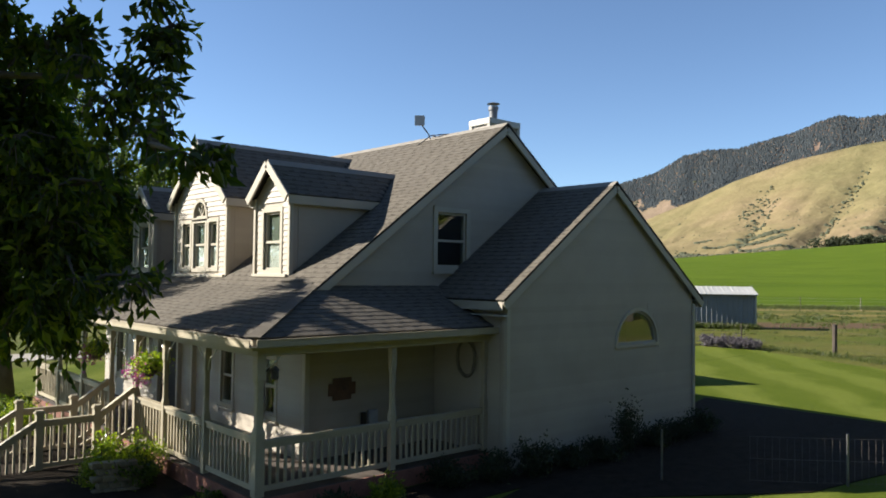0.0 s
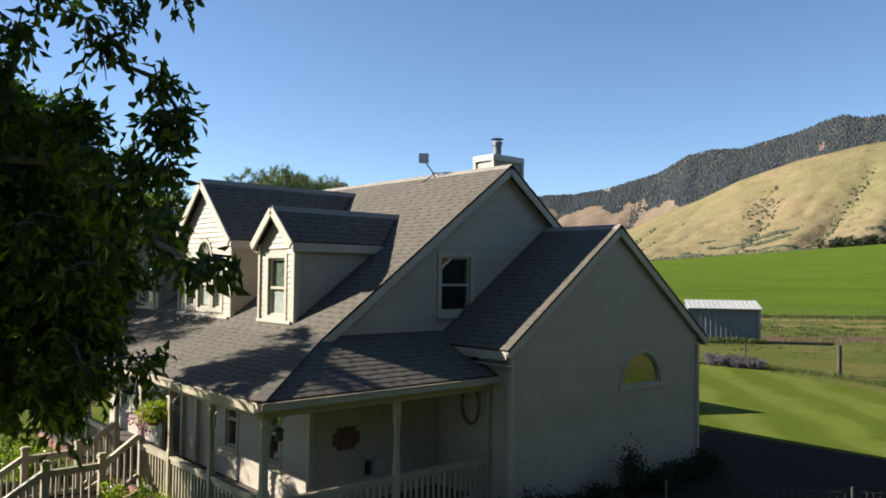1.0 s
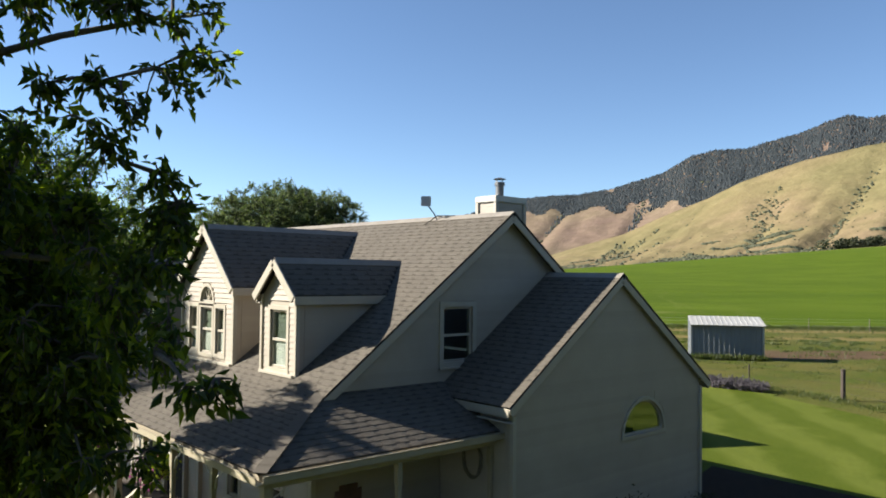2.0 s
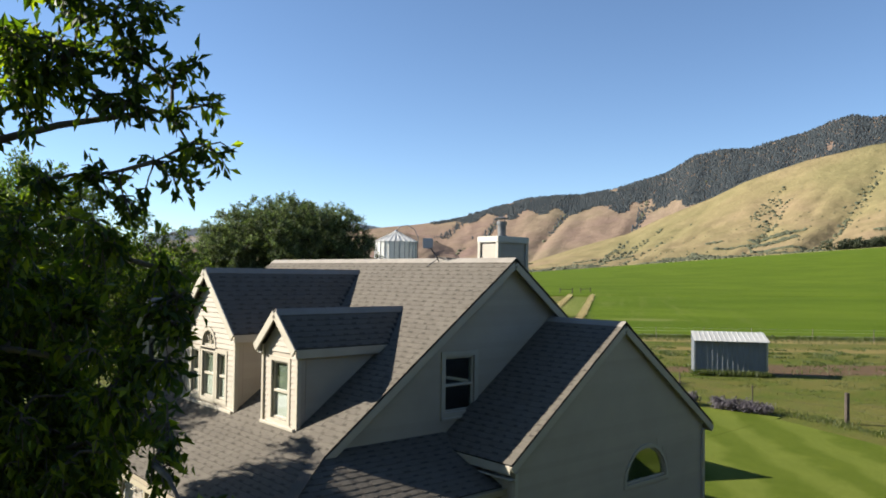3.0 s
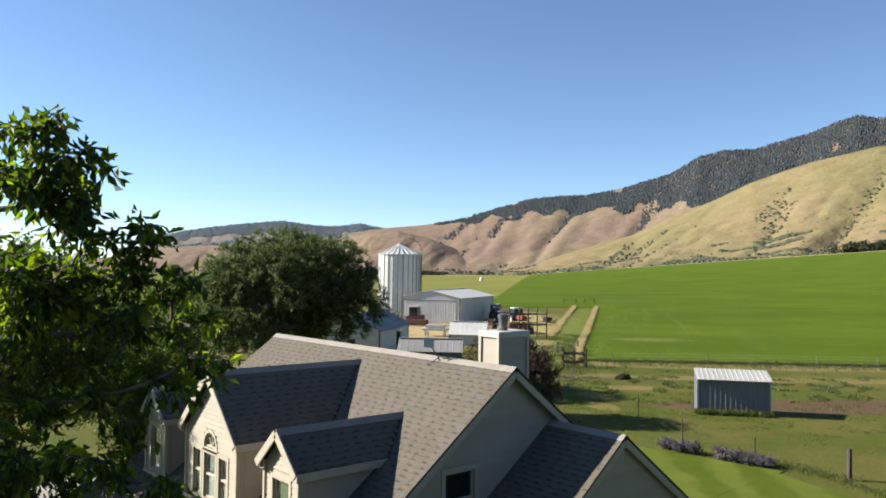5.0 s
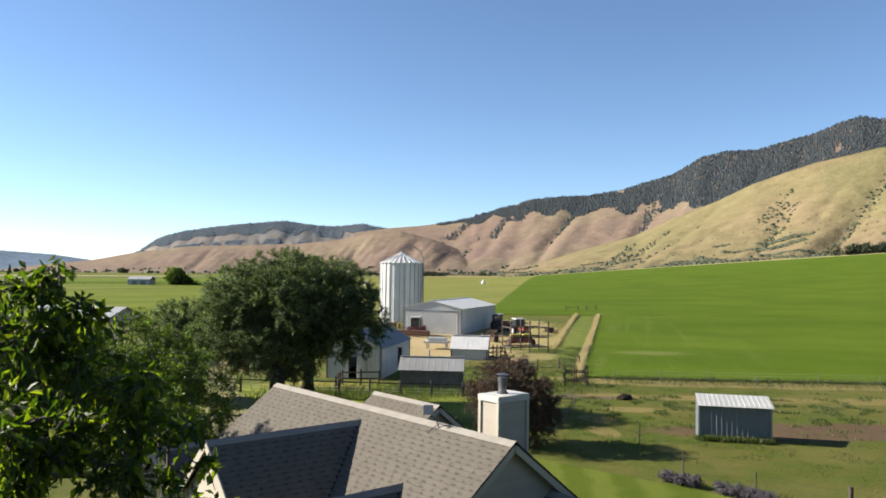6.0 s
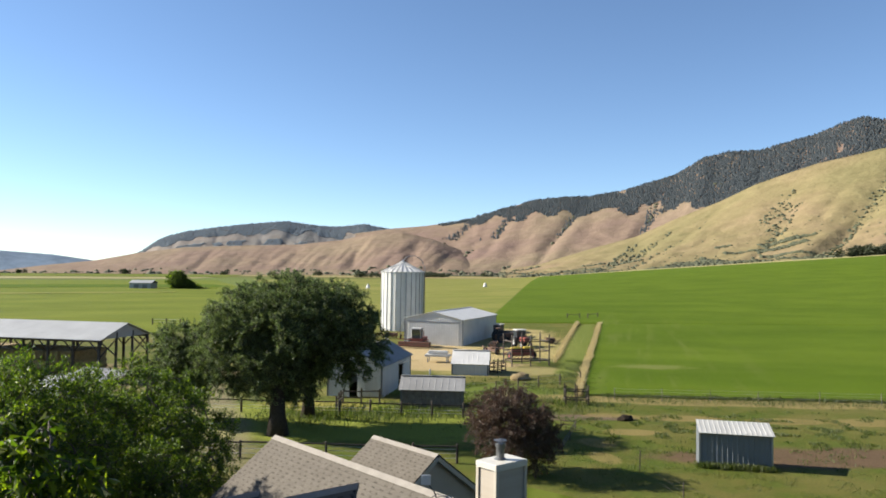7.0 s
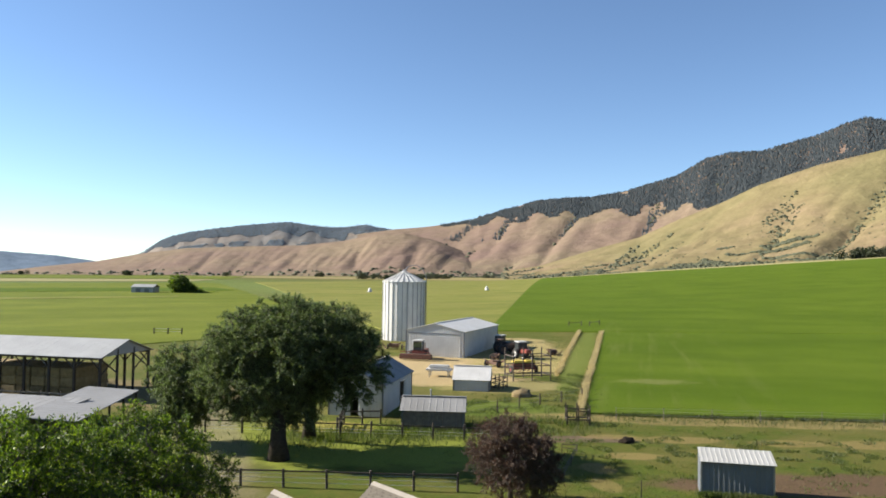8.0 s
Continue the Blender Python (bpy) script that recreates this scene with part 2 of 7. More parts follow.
# both distant woods carry haze in their colour: lifted and turned towards blue
M["far_wood"] = leafy("hazed_far_forest", [(0.0, (0.200, 0.240, 0.285)), (1.0, (0.225, 0.265, 0.305))], 0.5, 0.9, (0.95, 1.0, 1.05))
M["conifer"] = leafy("hazed_conifer_needles", [(0.0, (0.070, 0.086, 0.098)), (1.0, (0.088, 0.104, 0.114))], 0.5, 0.9, (0.9, 1.0, 1.05))
M["sage"] = leafy("sage_green_scrub", [(0.0, (0.040, 0.046, 0.024)), (1.0, (0.080, 0.084, 0.042))], 0.1, 0.8)
M["far_bush"] = leafy("dark_olive_bushes", [(0.0, (0.024, 0.030, 0.015)), (1.0, (0.052, 0.060, 0.030))], 0.15, 0.8)
M["roof_plain"] = mottled("weathered_pale_sheet_roof", (0.235, 0.235, 0.23), (0.33, 0.33, 0.32), 0.35, 9, 0.6, 0.06, metal=0.1, grain=0.2)
M["roof_dull"] = mottled("dull_grey_sheet_roof", (0.185, 0.18, 0.17), (0.25, 0.245, 0.235), 0.35, 9, 0.65, 0.06, grain=0.2)
M["stone"] = mottled("tan_split_stone", (0.16, 0.125, 0.075), (0.30, 0.24, 0.15), 4, 40, 0.9, 0.6, 0.02, vary=0.3)
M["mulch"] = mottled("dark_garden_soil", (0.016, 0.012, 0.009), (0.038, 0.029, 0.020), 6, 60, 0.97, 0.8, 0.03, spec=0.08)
M["skirt"] = mottled("red_brown_skirt_boards", (0.15, 0.055, 0.038), (0.27, 0.11, 0.072), 3, 50, 0.85, 0.3, 0.004)
M["wood_grey"] = mottled("weathered_grey_wood", (0.10, 0.085, 0.07), (0.22, 0.19, 0.16), 3, 50, 0.85, 0.4, 0.006, vary=0.3)
M["wood_dark"] = mottled("dark_old_wood", (0.035, 0.026, 0.02), (0.08, 0.06, 0.045), 3, 50, 0.85, 0.4, 0.006, vary=0.3)
M["galv"] = mottled("galvanised_steel_sheet", (0.30, 0.315, 0.33), (0.42, 0.435, 0.45), 0.8, 14, 0.42, 0.08, metal=0.55, grain=0.12)
M["galv_white"] = mottled("pale_ribbed_steel", (0.47, 0.455, 0.42), (0.57, 0.555, 0.52), 0.6, 14, 0.5, 0.08, metal=0.1, grain=0.1)
M["shed_roof"] = mottled("pale_zinc_sheet", (0.33, 0.32, 0.295), (0.42, 0.41, 0.38), 0.6, 14, 0.55, 0.08, metal=0.1, grain=0.12)
M["steel_blue"] = mottled("slate_blue_steel", (0.128, 0.140, 0.152), (0.165, 0.180, 0.194), 0.7, 20, 0.5, 0.08, grain=0.1)
M["barn_grey"] = mottled("grey_barn_steel", (0.22, 0.235, 0.24), (0.32, 0.335, 0.34), 0.5, 14, 0.5, 0.08, metal=0.2, grain=0.12)
M["roof_dark"] = mottled("dark_metal_roof", (0.10, 0.105, 0.115), (0.16, 0.165, 0.175), 0.6, 20, 0.45, 0.08, metal=0.3, grain=0.12)
M["roof_mid"] = mottled("grey_ribbed_metal_roof", (0.17, 0.165, 0.158), (0.235, 0.228, 0.218), 0.6, 20, 0.7, 0.08, grain=0.12)
M["hay"] = mottled("stacked_hay", (0.16, 0.11, 0.045), (0.34, 0.25, 0.11), 2, 30, 0.95, 0.8, 0.04, vary=0.3)
M["red_paint"] = mottled("faded_red_machine_paint", (0.13, 0.028, 0.02), (0.22, 0.05, 0.035), 3, 40, 0.5, 0.2)
M["yellow_paint"] = mottled("yellow_machine_paint", (0.46, 0.33, 0.03), (0.60, 0.44, 0.06), 3, 40, 0.5, 0.1)
M["rust"] = mottled("rusty_iron", (0.06, 0.035, 0.025), (0.15, 0.08, 0.05), 5, 40, 0.85, 0.4)
M["rubber"] = mottled("black_tyre_rubber", (0.015, 0.015, 0.015), (0.035, 0.034, 0.032), 5, 50, 0.85, 0.4)
M["lavender"] = leafy("lavender_flower_spikes", [(0.0, (0.06, 0.055, 0.06)), (0.5, (0.11, 0.095, 0.11)), (1.0, (0.17, 0.15, 0.17))], 0.2, 0.8, (1.1, 1.0, 1.2))
M["dry_grass"] = leafy("dry_straw_grass", [(0.0, (0.33, 0.27, 0.135)), (1.0, (0.56, 0.47, 0.26))], 0.3, 0.7, (1.2, 1.1, 0.8))
M["tuft"] = leafy("rough_green_grass", [(0.0, (0.038, 0.055, 0.012)), (0.6, (0.064, 0.078, 0.019)), (1.0, (0.111, 0.115, 0.036))], 0.35, 0.6)


# ---- the land ----
def patch(n, link, pos, cx, cy, rx, ry, turn=0.0, wobble=0.5, scale=0.12, edge=0.35):
    """A stain or worn patch with an uneven rim: 1 inside, 0 outside."""
    mp = n.new("ShaderNodeMapping")
    mp.vector_type = "TEXTURE"
    mp.inputs["Location"].default_value = (cx, cy, 0)
    mp.inputs["Rotation"].default_value = (0, 0, radians(turn))
    mp.inputs["Scale"].default_value = (rx, ry, 1e4)
    link(pos, mp.inputs["Vector"])
    ln = n.new("ShaderNodeVectorMath")
    ln.operation = "LENGTH"
    link(mp.outputs[0], ln.inputs[0])
    wob = math_node(n, link, "MULTIPLY_ADD", noise_node(n, link, scale, 5, 0.65), 2 * wobble, -wobble)
    d = math_node(n, link, "ADD", ln.outputs["Value"], wob)
    mr = n.new("ShaderNodeMapRange")
    mr.interpolation_type = "SMOOTHSTEP"
    for k, v in (("From Min", 1 + edge / 2), ("From Max", 1 - edge / 2)):
        mr.inputs[k].default_value = v
    link(d, mr.inputs["Value"])
    return mr.outputs[0]


GREEN, OLIVE, STRAW, DIRT = (0.062, 0.085, 0.010), (0.090, 0.089, 0.017), (0.205, 0.152, 0.058), (0.105, 0.066, 0.040)


def build_ground(n, link, b):
    pos = n.new("ShaderNodeNewGeometry").outputs["Position"]
    big = noise_node(n, link, 0.09, 6, 0.65)
    mid = noise_node(n, link, 0.6, 6, 0.7)
    fine = noise_node(n, link, 7, 4, 0.7)
    far = noise_node(n, link, 0.006, 5, 0.6)
    col = mixed(n, link, ramp(n, link, mid, [(0.38, (0, 0, 0)), (0.62, (1, 1, 1))]), GREEN, OLIVE)
    col = mixed(n, link, ramp(n, link, big, [(0.44, (0, 0, 0)), (0.62, (0.55, 0.55, 0.55))]), col, (0.145, 0.117, 0.038))
    # farther out the land is dry grass and pale fields
    for cx, cy, rx, ry, turn, c, w in (
        (420, 420, 330, 190, 45, (0.137, 0.140, 0.039), 0.9),
        (900, 900, 560, 300, -42, (0.247, 0.195, 0.089), 0.9),
        (60, 700, 300, 420, 0, (0.090, 0.130, 0.025), 0.7),
    ):
        col = mixed(n, link, math_node(n, link, "MULTIPLY", patch(n, link, pos, cx, cy, rx, ry, turn, 0.25, 0.004, 0.5), w), col, c)
    # bare earth round the metal shed, the trampled yard between the barns, the dry strip along the field
    for cx, cy, rx, ry, turn, c, w in (
        (51.8, 21.6, 10.5, 2.7, -39, DIRT, 0.95),
        (49.3, 39.9, 4.5, 1.3, -40, (0.125, 0.086, 0.062), 0.85),
        (55.9, 34.6, 3.6, 1.2, -40, STRAW, 0.75),
        (48.3, 33.8, 2.3, 1.0, -40, STRAW, 0.75),
        (43.4, 33.2, 1.3, 1.5, 0, STRAW, 0.75),
        (40.5, 30.4, 0.8, 1.6, -30, STRAW, 0.6),
        (66.9, 24.0, 4.0, 1.7, -42, STRAW, 0.7),
        (61.9, 28.4, 3.0, 1.3, -42, STRAW, 0.65),
        (52.1, 38.9, 2.4, 0.9, -40, STRAW, 0.65),
        (180, 181, 55, 2.2, 40.7, (0.270, 0.168, 0.087), 0.8),
        (70, 80, 15, 10, -40, (0.374, 0.281, 0.150), 0.95),
        (62, 70, 9, 5, -40, (0.354, 0.263, 0.138), 0.9),
        (92, 90, 20, 7, 36, (0.319, 0.252, 0.116), 0.8),
        (50, 56, 11, 4, -42, (0.100, 0.132, 0.020), 0.8),
        (64, 62, 8, 4, -30, (0.270, 0.222, 0.097), 0.7),
        (85, 78, 16, 8, 35, (0.260, 0.217, 0.083), 0.8),
        (97, 78.5, 42, 1.7, 36.4, (0.109, 0.133, 0.023), 0.9),
        (33, 51, 14, 8, -45, (0.171, 0.193, 0.029), 0.95),
        (35, 57, 5, 2.5, -45, (0.281, 0.226, 0.058), 0.7),
        (69, 34, 24, 2.6, -43.5, (0.247, 0.185, 0.077), 0.75),
        (28, 84, 16, 8, -50, (0.164, 0.123, 0.064), 0.8),
        (27, 62, 3, 20, -18, (0.205, 0.169, 0.109), 0.6),
    ):
        col = mixed(n, link, math_node(n, link, "MULTIPLY", patch(n, link, pos, cx, cy, rx, ry, turn, 0.55, 0.22), w), col, c)
    col = mixed(n, link, 0.55, col, mixed(n, link, 1.0, col, ramp(n, link, fine, [(0.25, (0.363, 0.345, 0.339)), (0.75, (1.6, 1.6, 1.6))]), "MULTIPLY"))
    col = mixed(n, link, 0.35, col, mixed(n, link, 1.0, col, ramp(n, link, far, [(0.3, (0.6, 0.7, 0.6)), (0.7, (1.4, 1.3, 1.2))]), "MULTIPLY"))
    link(col, b.inputs["Base Color"])
    b.inputs["Roughness"].default_value = 0.95
    b.inputs["Specular IOR Level"].default_value = 0.1
    bumped(n, link, b, math_node(n, link, "ADD", fine, mid), 0.6, 0.12)


def field_material(name, a, b_col, streak=(0.02, 0.25, 1), scale=1.0, turn=0.0, amount=0.5, bare=0.0):
    """Growing crops or mown grass, with faint streaks along the rows."""
    def build(n, link, b):
        pos = n.new("ShaderNodeNewGeometry").outputs["Position"]
        rot = n.new("ShaderNodeMapping")
        rot.inputs["Rotation"].default_value = (0, 0, radians(turn))
        link(pos, rot.inputs["Vector"])
        rows = noise_node(n, link, scale, 5, 0.6, rot.outputs[0], streak)
        blot = noise_node(n, link, 0.05, 5, 0.6)
        fine = noise_node(n, link, 5, 5, 0.75)
        col = mixed(n, link, ramp(n, link, rows, [(0.35, (0, 0, 0)), (0.65, (1, 1, 1))]), a, b_col)
        col = mixed(n, link, amount, col, mixed(n, link, 1.0, col, ramp(n, link, blot, [(0.3, (0.72, 0.78, 0.7)), (0.7, (1.25, 1.2, 1.2))]), "MULTIPLY"))
        if bare:
            col = mixed(n, link, math_node(n, link, "MULTIPLY", patch(n, link, pos, 80.5, 53.6, 4.2, 1.9, -40, 1.3, 0.7, 0.9), bare * 0.5), col, (0.198, 0.185, 0.073))
            # wheel tracks and thin growth beside the grass lane
            along = n.new("ShaderNodeMapping")
            along.vector_type = "TEXTURE"
            along.inputs["Rotation"].default_value = (0, 0, radians(36.6))
            link(pos, along.inputs["Vector"])
            track = ramp(n, link, noise_node(n, link, 1.0, 3, 0.6, along.outputs[0], (0.025, 0.42, 1)), [(0.52, (0, 0, 0)), (0.66, (1, 1, 1))])
            near = patch(n, link, pos, 104, 72, 62, 13, 36.6, 0.5, 0.1, 0.9)
            col = mixed(n, link, math_node(n, link, "MULTIPLY", math_node(n, link, "MULTIPLY", near, track), 0.2), col, (0.165, 0.165, 0.058))
        col = mixed(n, link, 0.5, col, mixed(n, link, 1.0, col, ramp(n, link, fine, [(0.25, (0.5, 0.5, 0.5)), (0.75, (1.45, 1.45, 1.45))]), "MULTIPLY"))
        link(col, b.inputs["Base Color"])
        b.inputs["Roughness"].default_value = 0.9
        b.inputs["Specular IOR Level"].default_value = 0.04
        bumped(n, link, b, fine, 0.6, 0.08)
    return material(name, build)


def build_lawn(n, link, b):
    pos = n.new("ShaderNodeNewGeometry").outputs["Position"]
    rot = n.new("ShaderNodeMapping")
    rot.inputs["Rotation"].default_value = (0, 0, radians(-45))
    link(pos, rot.inputs["Vector"])
    sep = n.new("ShaderNodeSeparateXYZ")
    link(rot.outputs[0], sep.inputs[0])
    wav = math_node(n, link, "SINE", math_node(n, link, "MULTIPLY_ADD", sep.outputs[1], 2.5, math_node(n, link, "MULTIPLY", noise_node(n, link, 0.35, 4), 5.0)))
    fine = noise_node(n, link, 14, 4, 0.75)
    mid = noise_node(n, link, 0.7, 5, 0.65)
    col = ramp(n, link, math_node(n, link, "MULTIPLY_ADD", wav, 0.5, 0.5), [(0.25, (0.060, 0.084, 0.008)), (0.8, (0.108, 0.130, 0.022))])
    col = mixed(n, link, 0.35, col, ramp(n, link, mid, [(0.3, (0.062, 0.084, 0.010)), (0.7, (0.114, 0.130, 0.022))]))
    col = mixed(n, link, 0.5, col, mixed(n, link, 1.0, col, ramp(n, link, fine, [(0.25, (0.5, 0.5, 0.5)), (0.75, (1.45, 1.45, 1.45))]), "MULTIPLY"))
    link(col, b.inputs["Base Color"])
    b.inputs["Roughness"].default_value = 0.9
    b.inputs["Specular IOR Level"].default_value = 0.04
    bumped(n, link, b, fine, 0.5, 0.05)


def hill_material(name, stops, scale=0.004, rocky=0.0):
    def build(n, link, b):
        big = noise_node(n, link, scale, 6, 0.6)
        mid = noise_node(n, link, scale * 9, 6, 0.65)
        fine = noise_node(n, link, 0.18, 5, 0.7)
        col = ramp(n, link, big, stops)
        col = mixed(n, link, 0.6, col, mixed(n, link, 1.0, col, ramp(n, link, mid, [(0.3, (0.68, 0.7, 0.62)), (0.7, (1.25, 1.25, 1.2))]), "MULTIPLY"))
        col = mixed(n, link, 0.4, col, mixed(n, link, 1.0, col, ramp(n, link, fine, [(0.25, (0.5, 0.55, 0.5)), (0.75, (1.4, 1.4, 1.4))]), "MULTIPLY"))
        link(col, b.inputs["Base Color"])
        b.inputs["Roughness"].default_value = 1.0
        b.inputs["Specular IOR Level"].default_value = 0.05
        bumped(n, link, b, mid, 0.5, 12.0)
    return material(name, build)


M["ground"] = material("pasture_ground", build_ground)
M["lawn"] = material("striped_lawn", build_lawn)
M["field"] = field_material("green_hay_field", (0.063, 0.098, 0.007), (0.078, 0.112, 0.010), (0.012, 0.12, 1), 1.0, 43.5, 0.6, 0.75)
M["pasture"] = field_material("pale_pasture", (0.131, 0.144, 0.031), (0.183, 0.174, 0.050), (0.01, 0.06, 1), 1.0, 30, 0.6)
M["far_green"] = field_material("far_green_crops", (0.090, 0.115, 0.013), (0.135, 0.150, 0.024), (0.004, 0.05, 1), 1.0, 15, 0.6)
M["far_straw"] = field_material("far_stubble", (0.215, 0.195, 0.088), (0.27, 0.235, 0.115), (0.004, 0.05, 1), 1.0, 15, 0.6)
M["lane"] = mottled("pale_gravel_lane", (0.211, 0.191, 0.158), (0.297, 0.271, 0.224), 0.8, 20, 0.95, 0.4, 0.03)
M["golden"] = hill_material("golden_dry_grass_slopes", [(0.34, (0.160, 0.136, 0.068)), (0.46, (0.184, 0.147, 0.078)), (0.56, (0.200, 0.150, 0.088)), (0.66, (0.205, 0.143, 0.098))], 0.0028)
M["pinkish"] = hill_material("reddish_dry_grass_slopes", [(0.32, (0.194, 0.149, 0.101)), (0.52, (0.184, 0.131, 0.099)), (0.7, (0.167, 0.113, 0.095))], 0.003)
# mesa and far hill: the haze of distance is put into the base colours
M["mesa"] = hill_material("hazed_brown_mesa_slopes", [(0.35, (0.205, 0.165, 0.138)), (0.55, (0.165, 0.150, 0.142)), (0.7, (0.128, 0.130, 0.134))], 0.003)
M["blue_hill"] = hill_material("hazed_far_hill_slopes", [(0.3, (0.125, 0.165, 0.224)), (0.7, (0.145, 0.185, 0.244))], 0.002)


def land_sheet():
    """The ground: one sheet of rings that widen towards the horizon."""
    na = 288
    radii = np.concatenate([np.linspace(1.5, 60, 40), 60 * (4850 / 60) ** np.linspace(0, 1, 151)[1:]])
    ang = np.linspace(0, 2 * np.pi, na, endpoint=False)
    x, y = np.outer(radii, np.sin(ang)), np.outer(radii, np.cos(ang))
    z = ground_z(x, y)
    for f, a in ((0.035, 0.10), (0.15, 0.035)):
        z = z + a * np.sin(x * f + 1.3) * np.cos(y * f * 1.1 + 0.4) * np.clip((radii[:, None] - 46) / 30, 0, 1) * (radii[:, None] < 300)
    verts = np.concatenate([[[0, 0, 0]], np.stack([x, y, z], -1).reshape(-1, 3)])
    i, j = np.meshgrid(np.arange(len(radii) - 1), np.arange(na), indexing="ij")
    a, b2 = 1 + i * na + j, 1 + i * na + (j + 1) % na
    quads = np.stack([a, b2, b2 + na, a + na], -1).reshape(-1, 4)[:, ::-1]
    hub = np.stack([np.zeros(na, int), 1 + (np.arange(na) + 1) % na, 1 + np.arange(na), 1 + np.arange(na)], -1)
    ob = mesh_np("ground", verts, quads, M["ground"], smooth=True)
    bm = bmesh.new()
    bm.from_mesh(ob.data)
    bm.verts.ensure_lookup_table()
    for k in range(na):
        bm.faces.new((bm.verts[0], bm.verts[1 + (k + 1) % na], bm.verts[1 + k]))
    bm.to_mesh(ob.data)
    bm.free()
    return tagged(ob, "rough green and straw-coloured pasture with bare earth patches", "ground", kind="structure")


def sheet(name, corners, mat, lift, n, label, category, drop=0.5, kind="structure"):
    """A four-cornered piece of land that lies lift above the ground, with a rim that goes down into it."""
    a, b, c, d = [np.array(p, dtype=float) for p in corners]
    s = np.concatenate([[0.0, 0.0012], np.linspace(0, 1, n - 2)[1:-1], [0.9988, 1.0]])
    u, v = np.meshgrid(s, s, indexing="ij")
    p = (1 - u)[..., None] * ((1 - v)[..., None] * a + v[..., None] * d) + u[..., None] * ((1 - v)[..., None] * b + v[..., None] * c)
    wob = np.sin(p[..., 0] * 1.3) * 0.12 + np.sin(p[..., 1] * 0.9 + 2) * 0.12
    rim = np.minimum(np.minimum(u, 1 - u), np.minimum(v, 1 - v)) <= 1e-6
    z = ground_z(p[..., 0], p[..., 1]) + lift
    z = np.where(rim, z - lift - drop, z)
    p = p + np.where(rim, 0, wob)[..., None] * (lift > 0.1) * 0.5
    verts = np.concatenate([p, z[..., None]], -1).reshape(-1, 3)
    i, j = np.meshgrid(np.arange(n - 1), np.arange(n - 1), indexing="ij")
    k = i * n + j
    ob = mesh_np(name, verts, np.stack([k, k + n, k + n + 1, k + 1], -1).reshape(-1, 4), mat, smooth=False)
    return tagged(ob, label, category, kind=kind)


land_sheet()
sheet("lawn", [(-14, -9), (27.0, -2), (34.25, 17), (-14, 17)], M["lawn"], 0.03, 24, "mown green lawn with light and dark stripes", "lawn", 0.1)
sheet("lawn", [(-14, 15.6), (34.2, 15.6), (31.8, 28.8), (-14, 30)], M["lawn"], 0.034, 24, "mown green lawn with light and dark stripes", "lawn", 0.1)
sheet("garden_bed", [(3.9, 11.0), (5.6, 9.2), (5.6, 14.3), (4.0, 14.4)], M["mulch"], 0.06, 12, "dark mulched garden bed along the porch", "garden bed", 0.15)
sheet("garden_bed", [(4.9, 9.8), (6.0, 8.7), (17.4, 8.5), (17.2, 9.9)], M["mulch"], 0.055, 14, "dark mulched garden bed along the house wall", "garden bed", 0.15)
sheet("garden_bed", [(2.4, 13.1), (4.4, 12.0), (5.62, 17.6), (3.0, 17.9)], M["mulch"], 0.066, 12, "dark ground under and beside the porch stairs", "garden bed", 0.15)
# dark soil spread as far as the house shadow, to deepen it
sheet("garden_plot", [(8.9, 8.4), (13.3, 5.35), (20.6, 4.0), (20.4, 11.2)], M["mulch"], 0.05, 16, "dark garden plot spread over the shadow of the house", "garden plot", 0.12)
sheet("driveway", [(-14, 33.0), (12, 31.0), (12.5, 33.4), (-14, 36.0)], M["lane"], 0.03, 12, "pale gravel drive beyond the front lawn", "driveway", 0.1)
# right-hand hay field beyond the fence, with its near edge square to the grass lane
sheet("crop_field", [(57.7, 46.4), (240, -128), (312, -72), (130.3, 100.5)], M["field"], 0.2, 60, "even bright green hay field with faint mowing rows", "field")
sheet("crop_field", [(112, 116.5), (312.5, -72.5), (700, 123), (817, 736)], M["field"], 0.23, 90, "even bright green hay field with faint mowing rows", "field")
sheet("pasture", [(96, 132), (124, 112), (828, 724), (300, 600)], M["pasture"], 0.2, 50, "pale green grazed pasture behind the grain bin", "field")
sheet("pasture", [(-40, 118), (92, 136), (250, 560), (-120, 560)], M["far_green"], 0.12, 50, "light green meadow behind the open hay barn", "field")
sheet("stubble_field", [(-60, 318), (118, 300), (124, 316), (-60, 336)], M["pasture"], 0.2, 16, "narrow pale dry strip across the meadow", "field")
sheet("far_field", [(-80, 400), (175, 372), (190, 428), (-90, 470)], M["field"], 0.2, 20, "darker green strip of crops across the meadow", "field")
sheet("stubble_field", [(-160, 640), (250, 620), (330, 740), (-160, 820)], M["far_straw"], 0.25, 30, "long pale stubble strip across the valley floor", "field")
sheet("far_field", [(-200, 860), (360, 780), (560, 1150), (-200, 1300)], M["far_green"], 0.3, 30, "distant flat green crop field", "field")
sheet("far_field", [(-300, 1500), (520, 1350), (760, 1800), (-300, 2000)], M["far_green"], 0.4, 30, "distant flat green crop field", "field")
sheet("stubble_field", [(818, 739), (985, 880), (880, 70), (703, 120)], M["far_straw"], 0.4, 40, "pale stubble strip along the far edge of the hay field", "field")


# ---- the hills ----
def ridged(x, y, seed):
    """Folded noise: sharp valleys between round spurs, 0 to 1."""
    return abs(noise.noise((x, y, seed)))


HILLS = {}


